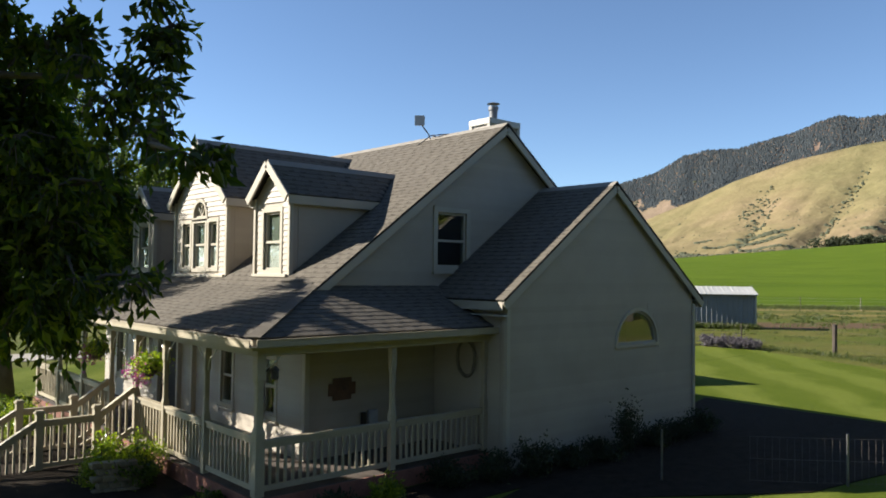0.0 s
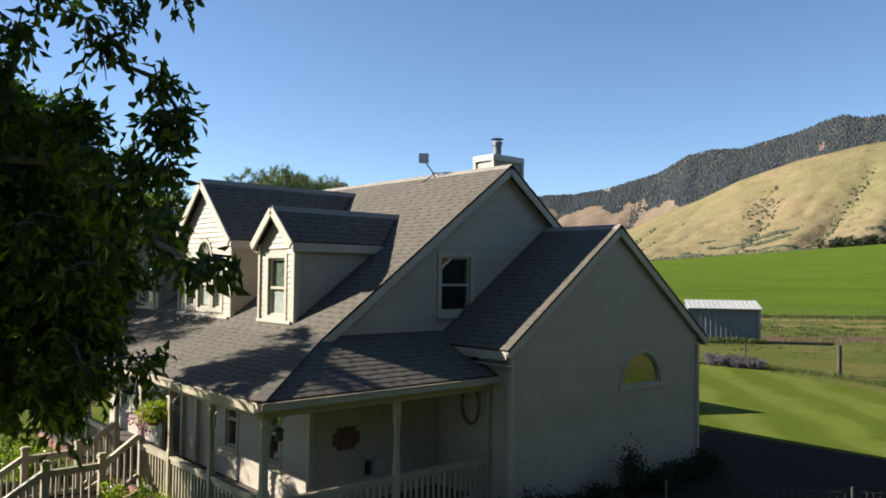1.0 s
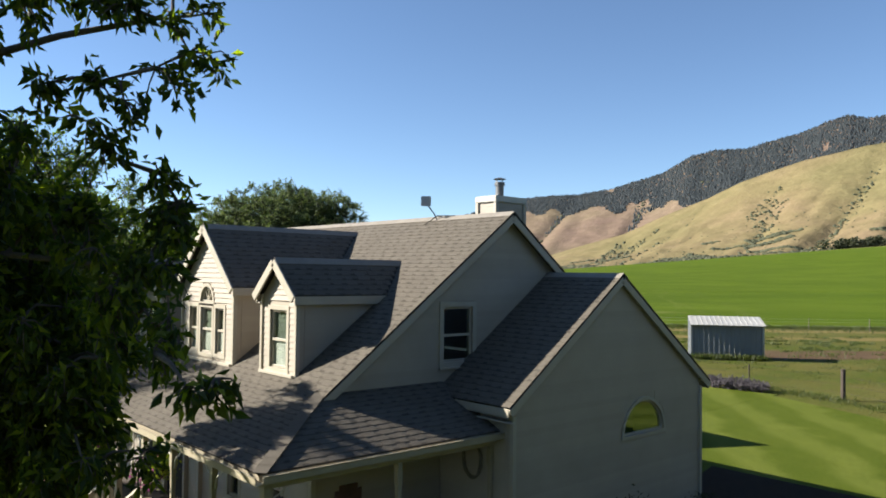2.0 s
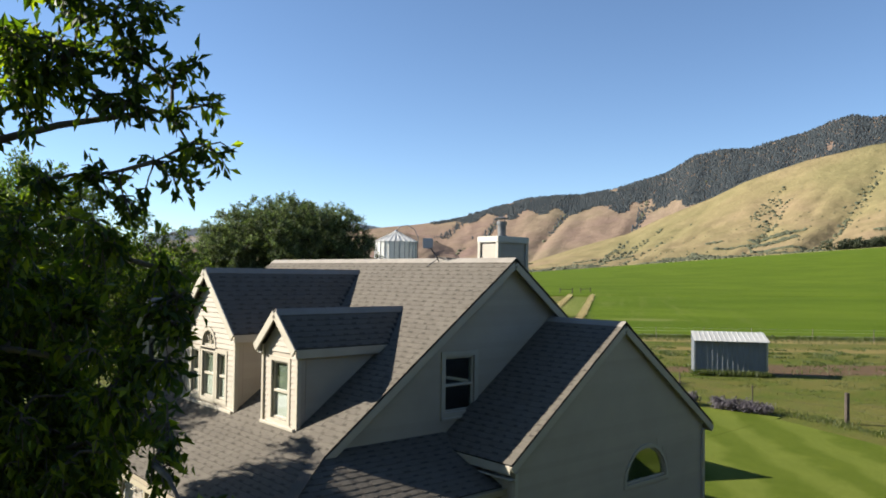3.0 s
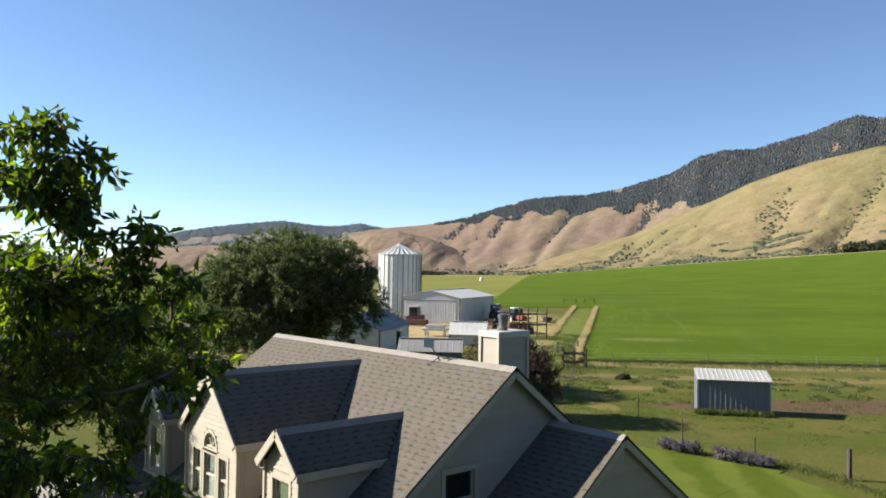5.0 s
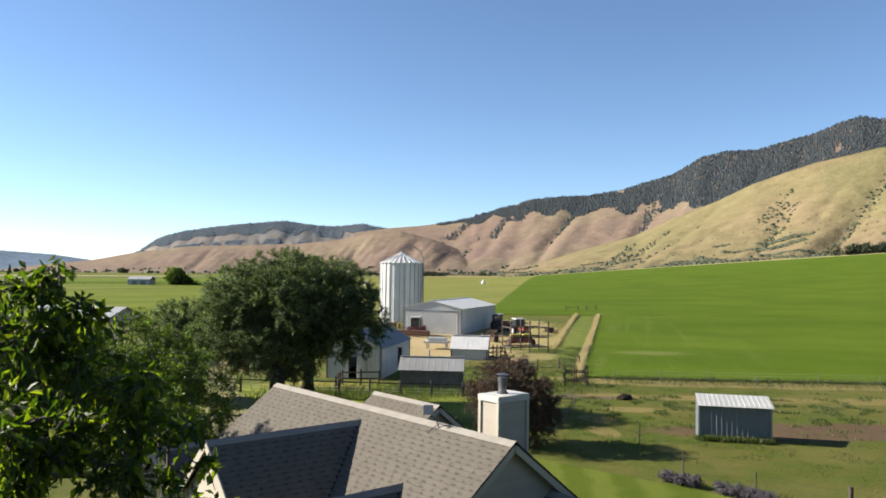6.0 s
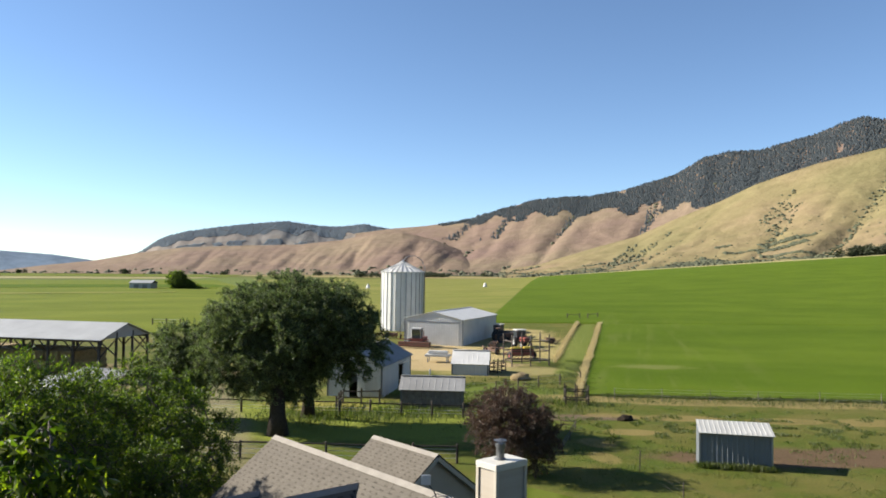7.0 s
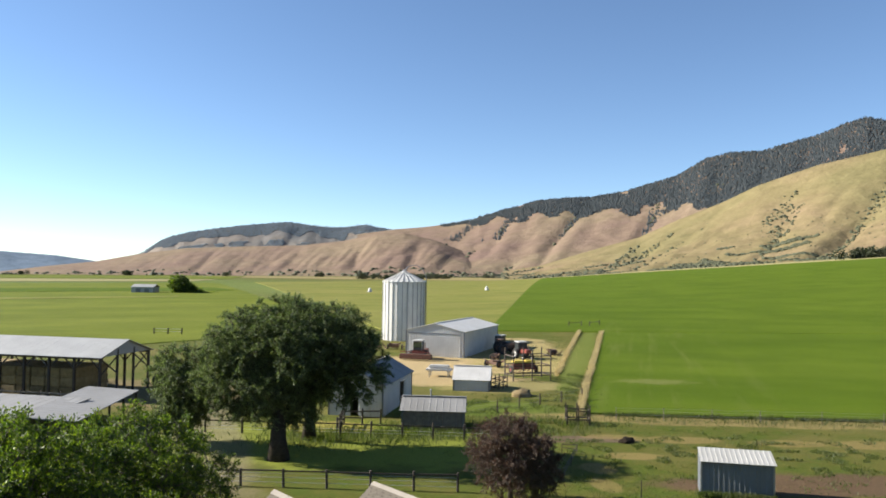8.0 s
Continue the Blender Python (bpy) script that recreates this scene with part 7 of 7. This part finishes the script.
tree("willow_tree", "grey-green willow stem leaning from the same root", (32.0, 53.2), (31.0, 50.8, 8.4), 0.5, [(30.4, 51.2, 8.4, 3.0, 3.0, 3.0), (31.2, 51.6, 5.4, 1.6, 1.6, 2.0)], 220, 0.5, 52000, 0.19, 0.8, "leaf_willow", 18, droop=0.15, upright=0.25, width=0.32, twig=0.02, bark="bark_dark")
tree("willow_tree", "smaller rounded grey-green willow beside the lane", (24.0, 59.2), (23.2, 57.6, 5.8), 0.26, [(22.9, 57.0, 5.2, 2.3, 2.3, 3.2), (23.4, 57.6, 4.0, 2.1, 2.1, 2.4)], 260, 0.42, 46000, 0.19, 0.62, "leaf_willow", 19, droop=0.4, width=0.32, twig=0.02, bark="bark_dark")
tree("plum_tree", "rounded dark purple-leaved plum tree", (32.9, 31.5), (32.9, 31.5, 4.0), 0.17, [(32.9, 31.5, 3.3, 2.5, 2.5, 2.3), (33.8, 30.7, 2.6, 1.9, 1.9, 1.9)], 240, 0.36, 36000, 0.13, 0.6, "leaf_purple", 23, upright=0.35)
tree("far_tree", "dark round tree beside the far white building", (138, 352), (138, 352, 10), 0.5, [(138, 352, 6.8, 3.9, 3.9, 4.4), (141, 350, 5.2, 3.2, 3.2, 3.2)], 70, 1.2, 6000, 0.9, 1.6, "leaf_mid", 27)
tree("far_tree", "low dark trees beside the far white building", (146, 350), (146, 350, 4), 0.3, [(146, 350, 2.8, 4.0, 3.0, 2.4), (152, 347, 2.0, 3.6, 2.4, 1.6)], 50, 1.0, 3600, 0.8, 1.4, "leaf_mid", 28)


def shrub(name, label, x, y, r, h, mat, seed, n=900, size=0.06, z=None, upright=0.5, category="shrub"):
    """A shrub: thin stems from one root and many small leaves, with an uneven top."""
    rng = np.random.default_rng(seed)
    z = gz(x, y) if z is None else z
    ob = thing(name, label, category, (x, y, z))
    bm = bmesh.new()
    ends = []
    for i in range(14):
        a, q = rng.uniform(0, 2 * np.pi), rng.random() ** 0.6
        e = Vector((x + r * q * math.cos(a), y + r * q * math.sin(a), z + h * (1 - 0.45 * q) * rng.uniform(0.75, 1.1)))
        ends.append(e)
        tube(bm, [(x + 0.1 * r * math.cos(a), y + 0.1 * r * math.sin(a), z - 0.05), ((x + e.x) / 2, (y + e.y) / 2, z + (e.z - z) * 0.6), tuple(e)], [0.012, 0.009, 0.004], 4, False)
    part("stems", bm, M["bark"], ob)
    t = rng.random(n) ** 0.5
    k = rng.integers(0, len(ends), n)
    E = np.array([tuple(e) for e in ends])[k]
    root = np.array([x, y, z])
    c = root + (E - root) * t[:, None] + rng.normal(size=(n, 3)) * np.array([r, r, h * 0.6]) * 0.20
    c[:, 2] = np.maximum(c[:, 2], z + 0.02)
    d = rng.normal(size=(n, 3)) + np.array([0, 0, upright])
    leaf_mesh("leaves", c, d, size * rng.uniform(0.6, 1.3, n), M[mat], ob, rng)
    return ob


bed = [(5.1, 13.2, 0.45, 0.85, "leaf_shrub"), (4.8, 13.8, 0.42, 0.75, "leaf_shrub"), (5.0, 12.75, 0.38, 0.6, "leaf_mid"), (4.5, 13.15, 0.40, 0.65, "leaf_shrub"), (5.25, 10.9, 0.3, 0.3, "leaf_mid"),
       (7.55, 9.45, 0.30, 0.42, "leaf_shrub"), (6.6, 9.5, 0.4, 0.4, "leaf_shaded"), (8.9, 9.45, 0.45, 0.5, "leaf_shaded"), (9.8, 9.3, 0.45, 0.55, "leaf_shaded"), (10.6, 9.0, 0.45, 0.75, "leaf_shaded"), (11.5, 8.9, 0.45, 0.40, "leaf_shaded"), (12.4, 8.9, 0.45, 0.45, "leaf_shaded"), (13.3, 9.0, 0.42, 1.05, "leaf_shaded"), (14.2, 8.9, 0.45, 0.50, "leaf_shaded"), (15.2, 9.0, 0.45, 0.45, "leaf_shaded"), (16.2, 9.0, 0.45, 0.5, "leaf_shaded"),
       (3.3, 17.6, 0.9, 0.9, "leaf_mid"), (4.3, 17.9, 0.6, 0.8, "leaf_shrub"), (4.6, 19.2, 0.7, 0.8, "leaf_mid"), (3.0, 19.6, 0.8, 0.7, "leaf_mid")]
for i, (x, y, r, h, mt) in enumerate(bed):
    shrub("garden_shrub", "yellow-green garden shrub in the bed beside the porch" if mt == "leaf_shrub" else "garden shrub along the house wall, its leaves darkened for shade" if mt == "leaf_shaded" else "dark green garden shrub in the bed beside the house", x, y, r, h, mt, 60 + i, n=1500, size=0.075)


def basket(x, y, z, seed):
    """A hanging basket: wires, a bowl, trailing green and pink blossom."""
    rng = np.random.default_rng(seed)
    ob = thing("flower_basket", "hanging flower basket with trailing green and pink blossom", "flower basket", (x, y, z), group="hanging baskets")
    bm = bmesh.new()
    turned(bm, (x, y, z - 0.2), [(0.07, 0), (0.15, 0.08), (0.18, 0.2), (0.16, 0.2)], 12)
    part("bowl", bm, M["wood_dark"], ob)
    bm = bmesh.new()
    for k in range(3):
        t = k * 2.094
        tube(bm, [(x + 0.17 * math.cos(t), y + 0.17 * math.sin(t), z), (x, y, 2.42)], 0.005, 4, False)
    part("chain", bm, M["black_metal"], ob)
    n = 1100
    c = rng.normal(size=(n, 3)) * np.array([0.14, 0.14, 0.10]) + np.array([x, y, z + 0.03])
    leaf_mesh("leaves", c, rng.normal(size=(n, 3)) + np.array([0, 0, -0.2]), 0.07 * rng.uniform(0.6, 1.3, n), M["leaf_shrub"], ob, rng)
    n = 260
    c = rng.normal(size=(n, 3)) * np.array([0.11, 0.13, 0.12]) + np.array([x - 0.12, y + 0.14, z - 0.10])
    leaf_mesh("blossom", c, rng.normal(size=(n, 3)), 0.055 * rng.uniform(0.7, 1.3, n), M["petal_pink"], ob, rng, 0.9)


basket(5.62, 14.12, 1.86, 91)
basket(5.62, 17.1, 1.92, 92)


def tuft_strip(name, label, line, width, count, height, mat, seed, category="grass", blade=0.10, gap=-0.35, patch_size=0.5):
    """A belt of tall grass: thin blades, thick and thin by turns."""
    rng = np.random.default_rng(seed)
    P = np.array(line, dtype=float)
    seg = np.linalg.norm(np.diff(P, axis=0), axis=1)
    t = rng.random(count) * seg.sum()
    acc = np.concatenate([[0], np.cumsum(seg)])
    k = np.clip(np.searchsorted(acc, t) - 1, 0, len(seg) - 1)
    f = (t - acc[k]) / seg[k]
    q = P[k] + (P[k + 1] - P[k]) * f[:, None] + rng.normal(size=(count, 2)) * width / 2
    keep = np.array([noise.noise((a * patch_size, b * patch_size, seed)) > gap for a, b in q])
    q = q[keep]
    n = len(q)
    z = ground_z(q[:, 0], q[:, 1])
    c = np.stack([q[:, 0], q[:, 1], z - 0.03], -1)
    d = rng.normal(size=(n, 3)) * 0.35 + np.array([0, 0, 1])
    rng2 = np.random.default_rng(seed + 1)
    ob = leaf_mesh(name, c, d, height * rng.uniform(0.5, 1.25, n), M[mat], None, rng2, blade, 0.02)
    return tagged(ob, label, category, kind="stuff")


tuft_strip("dry_grass_strip", "tall pale dry grass along the field lane", [(57.0, 46.0), (66.4, 53.2), (98, 76.4), (129.4, 99.6)], 0.26, 11000, 0.68, "dry_grass", 31)
tuft_strip("dry_grass_strip", "tall pale dry grass along the other side of the lane", [(74.3, 64), (96.4, 80.8), (127.6, 104)], 0.28, 6500, 0.6, "dry_grass", 32)
tuft_strip("field_edge_grass", "dark rough grass along the near edge of the hay field", [(58.9, 44.9), (80, 24.8), (98, 7.7)], 0.5, 6500, 0.46, "tuft", 33)
tuft_strip("field_edge_grass", "rough olive grass under the wire fence", [(58.0, 43.2), (80, 22.3), (95, 8)], 2.0, 5000, 0.35, "tuft", 34)
tuft_strip("weeds", "rough weeds along the lawn fence", [(35.2, 17.0), (34.8, 13.2), (31.5, 5.5)], 0.8, 2500, 0.25, "tuft", 35)
tuft_strip("weeds", "weeds growing along the shed wall", [(43.3, 25.3), (46.1, 21.9)], 0.4, 1800, 0.42, "tuft", 36)
tuft_strip("pasture_tufts", "scattered rough tufts in the paddock", [(44, 40), (50, 33), (60, 24), (66, 18)], 9, 42000, 0.20, "tuft", 37, blade=0.3, gap=0.18, patch_size=0.55)
tuft_strip("pasture_tufts", "low scattered tufts in the paddock", [(42, 38), (52, 29), (62, 20)], 9, 9000, 0.18, "tuft", 38, blade=0.16, gap=0.1, patch_size=0.35)
tuft_strip("pasture_tufts", "short rough grass tufts in front of the shed", [(36, 32), (43, 23), (47, 16), (50, 9)], 7, 16000, 0.13, "tuft", 41, blade=0.2, gap=0.05, patch_size=0.6)
tuft_strip("weeds", "tall weeds beside the barns and corral", [(30, 55), (38, 50), (46, 47), (54, 44)], 4, 9000, 0.5, "tuft", 39)
tuft_strip("weeds", "rough green weeds at the ragged field corner", [(57.6, 47.2), (66.0, 53.6), (78.0, 62.6)], 2.6, 9000, 0.4, "tuft", 43, gap=0.0)
tuft_strip("weeds", "rough green weeds in front of the low shed", [(42.0, 52.0), (50.0, 56.0), (60.0, 54.0)], 4.5, 12000, 0.35, "tuft", 44, gap=0.05)
tuft_strip("weeds", "straw-coloured weeds in the farmyard", [(72, 74), (84, 76), (96, 84), (106, 94)], 5, 6000, 0.3, "dry_grass", 40)
for i, (x, y) in enumerate(((33.75, 21.3), (33.8, 20.6), (33.8, 19.9), (33.9, 18.6), (34.0, 17.8), (34.1, 17.2), (34.2, 16.6))):
    shrub("lavender_bush", "grey-purple lavender bush along the lawn edge", x, y, 0.5, 0.55, "lavender", 120 + i, n=900, size=0.12, upright=1.6, category="lavender")

# a row of tall trees across the yard, which the house windows mirror
# extra unseen trees thicken the row to cut the sky light on the house
for i, (x, y, r) in enumerate(((-9, -14, 5.0), (-3, -17, 5.0), (2, -15, 5.5), (7, -17, 5.2), (11, -14, 5.0), (16, -18, 5.2), (20, -17, 5.0), (28, -21, 4.5), (35, -20, 4.8), (50, -15, 4.5), (-14, -4, 5.0))):
    tree("shade_tree", "tall dark shade tree across the yard", (x, y), (x, y, 9.5), 0.4, [(x, y, 8.0, r, r, 5.6), (x + 1, y - 1, 4.5, r * 0.9, r * 0.9, 3.4)], 150, 0.8, 11000, 0.42, 1.2, "leaf_mid", 70 + i)


def wood_line(name, label, spots, seed, mat="leaf_mid", r=(3, 6)):
    """A far line of trees: crowns made of many leaf clumps in one mesh."""
    rng = np.random.default_rng(seed)
    cs, ds, ss = [], [], []
    for x, y, w in spots:
        for _ in range(int(w)):
            cx, cy = x + rng.normal() * w * 0.9, y + rng.normal() * w * 0.9
            rr = rng.uniform(*r)
            n = 160
            p = rng.normal(size=(n, 3))
            p *= (rng.random((n, 1)) ** 0.35) / np.linalg.norm(p, axis=1, keepdims=True)
            cs.append(np.array([cx, cy, gz(cx, cy) + rr * 0.8]) + p * np.array([rr, rr, rr * 0.9]))
            ds.append(rng.normal(size=(n, 3)))
            ss.append(np.full(n, rr * 0.32))
    ob = leaf_mesh(name, np.concatenate(cs), np.concatenate(ds), np.concatenate(ss), M[mat], None, rng, 0.8)
    return tagged(ob, label, "trees", kind="stuff")


wood_line("far_trees", "dark line of trees beyond the grain bin", [(560 + 26 * i, 815 + 10 * i, 5) for i in range(9)], 51, mat="far_bush", r=(2.5, 5))
wood_line("far_trees", "dark clump of trees at the far right field corner", [(800 + 14 * i, 305 - 14 * i, 10) for i in range(6)], 52, mat="far_bush", r=(4, 7))
wood_line("far_trees", "distant trees across the valley floor", [(140 + 150 * i, 1500 - 70 * i, 5) for i in range(7)], 53, mat="far_bush", r=(3, 6))


def stone_edge():
    """A low edge of stacked field stones round the garden bed."""
    r = random.Random(5)
    ob = thing("stone_edging", "low stacked field-stone edging round the garden bed", "stone wall", (4.1, 12.8, 0))
    for layer in range(5):
        for i in range(4):
            bm = bmesh.new()
            bmesh.ops.create_icosphere(bm, subdivisions=2, radius=1)
            sx, sy, sz = r.uniform(0.085, 0.10), r.uniform(0.08, 0.10), r.uniform(0.045, 0.055)
            px, py = 4.32 + 0.17 * i + 0.085 * (layer % 2), 12.80 - 0.05 * i + 0.03 * layer
            for v in bm.verts:
                c = Vector([math.copysign(abs(q) ** 0.32, q) for q in v.co])
                k = 1 + 0.2 * noise.noise(v.co * 1.6 + Vector((i, layer, 3)))
                v.co = Vector((px + c.x * sx * k, py + c.y * sy * k, 0.04 + layer * 0.105 + c.z * sz * k))
            part("stone", bm, M["stone"], ob)


stone_edge()


# ---- shingles and clapboards, piece by piece ----
rng = random.Random(7)


def lay_shingles(ob, origin, u, v, n, flat, near, spot):
    """Courses of laminated shingles: raised teeth with darker, lower bands between them. The near ones of the teeth are objects of their own."""
    course = 0.145
    top = max(p[1] for p in flat)
    kinds = {"tooth": [], "gap": [], "band": []}
    k = 0
    while k * course < top - 0.02:
        v0, v1 = k * course, min((k + 1) * course + 0.03, top)
        lo, hi = span_at(flat, min(v0 + 0.004, top - 0.01)), span_at(flat, min(v1 - 0.035, top - 0.005))
        k += 1
        if not lo or not hi:
            continue
        a, b = lo
        x = a - rng.random() * 0.3
        raised = rng.random() < 0.5
        while x < b:
            w = rng.uniform(0.15, 0.30) if raised else rng.uniform(0.08, 0.17)
            x0, x1 = max(x, a), min(x + w, b)
            x += w
            kind = "tooth" if raised else "gap"
            h = (0.011 if raised else 0.006) + rng.random() * 0.002
            raised = not raised
            if x1 - x0 < 0.012:
                continue
            t0, t1 = max(x0, hi[0]), min(x1, hi[1])
            if t1 - t0 < 0.005:
                t0 = t1 = min(max((x0 + x1) / 2, hi[0]), hi[1])
                t1 += 0.004
            pts = [origin + u * x0 + v * v0, origin + u * x1 + v * v0, origin + u * t1 + v * v1, origin + u * t0 + v * v1]
            kinds[kind].append([p - n * 0.004 for p in pts] + [pts[0] + n * h, pts[1] + n * h, pts[2] + n * (h * 0.4), pts[3] + n * (h * 0.4)])
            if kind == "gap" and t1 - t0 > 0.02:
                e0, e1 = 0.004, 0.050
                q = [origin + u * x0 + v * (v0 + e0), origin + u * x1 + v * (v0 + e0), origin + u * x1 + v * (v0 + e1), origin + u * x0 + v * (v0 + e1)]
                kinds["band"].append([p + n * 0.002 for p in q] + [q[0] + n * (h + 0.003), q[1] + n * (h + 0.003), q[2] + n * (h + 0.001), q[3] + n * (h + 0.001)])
    quads = np.array([(4, 5, 6, 7), (0, 1, 5, 4), (1, 2, 6, 5), (2, 3, 7, 6), (3, 0, 4, 7)])
    if near:
        kinds["tooth"].sort(key=lambda c: (c[0] - spot).length)
        for c in kinds["tooth"][:near]:
            me = bpy.data.meshes.new("shingle")
            me.from_pydata([c[i] - c[0] for i in range(8)], [], [tuple(int(i) for i in f) for f in quads])
            me.materials.append(M["shingle"])
            s = new("shingle", me)
            s.parent, s.location = ob, c[0]
        kinds["tooth"] = kinds["tooth"][near:]
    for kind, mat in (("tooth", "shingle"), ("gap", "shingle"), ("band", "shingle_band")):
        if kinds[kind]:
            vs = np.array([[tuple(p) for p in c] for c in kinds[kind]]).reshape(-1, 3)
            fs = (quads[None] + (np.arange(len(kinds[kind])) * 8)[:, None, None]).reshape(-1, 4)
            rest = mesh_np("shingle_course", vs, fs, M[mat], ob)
            rest["kind"] = "stuff"


def lay_boards(ob, m, outline, holes, skip):
    """Clapboards: level laps, cut at openings and along the gable."""
    lap = 0.112
    z0, z1 = min(p[1] for p in outline), max(p[1] for p in outline)
    k = 0
    while z0 + skip + k * lap < z1 - 0.02:
        a, b = z0 + skip + k * lap, min(z0 + skip + (k + 1) * lap + 0.012, z1 - 0.002)
        k += 1
        lo, hi = span_at(outline, a + 0.002), span_at(outline, b - 0.002)
        if not lo or not hi:
            continue
        cuts = [(h[0], h[1]) for h in holes if h[2] < b and h[3] > a]
        spans, x = [], lo[0]
        for c0, c1 in sorted(cuts):
            if c0 > x:
                spans.append((x, c0))
            x = max(x, c1)
        if x < lo[1]:
            spans.append((x, lo[1]))
        for s0, s1 in spans:
            t0, t1 = max(s0, hi[0]), min(s1, hi[1])
            if t1 - t0 < 0.02 and s1 - s0 < 0.04:
                continue
            if t1 < t0:
                t0 = t1 = (t0 + t1) / 2
                t1 += 0.004
            lip = 0.026 if ob.name.startswith(("dormer_wall", "front")) else 0.011
            pts = [(s0, a, 0.002), (s1, a, 0.002), (t1, b, 0.001), (t0, b, 0.001), (s0, a, lip), (s1, a, lip), (t1, b, 0.006), (t0, b, 0.006)]
            me = bpy.data.meshes.new("clapboard")
            me.from_pydata([m @ Vector(p) for p in pts], [], [(4, 5, 6, 7), (0, 1, 5, 4), (1, 2, 6, 5), (2, 3, 7, 6), (3, 0, 4, 7)])
            me.materials.append(M["siding"])
            o = new("clapboard", me)
            o.parent = ob


NEAR = {"main_roof": 80, "porch_roof": 60, "wing_roof": 40, "dormer_roof": 14}
for job in PIECES:
    if job[0] == "shingle":
        _, ob, p0, u, v, n, flat = job
        lay_shingles(ob, p0, u, v, n, flat, NEAR.get(ob.name.split(".")[0], 0), Vector((8.0, 10.5, 3.5)))
    else:
        lay_boards(*job[1:])
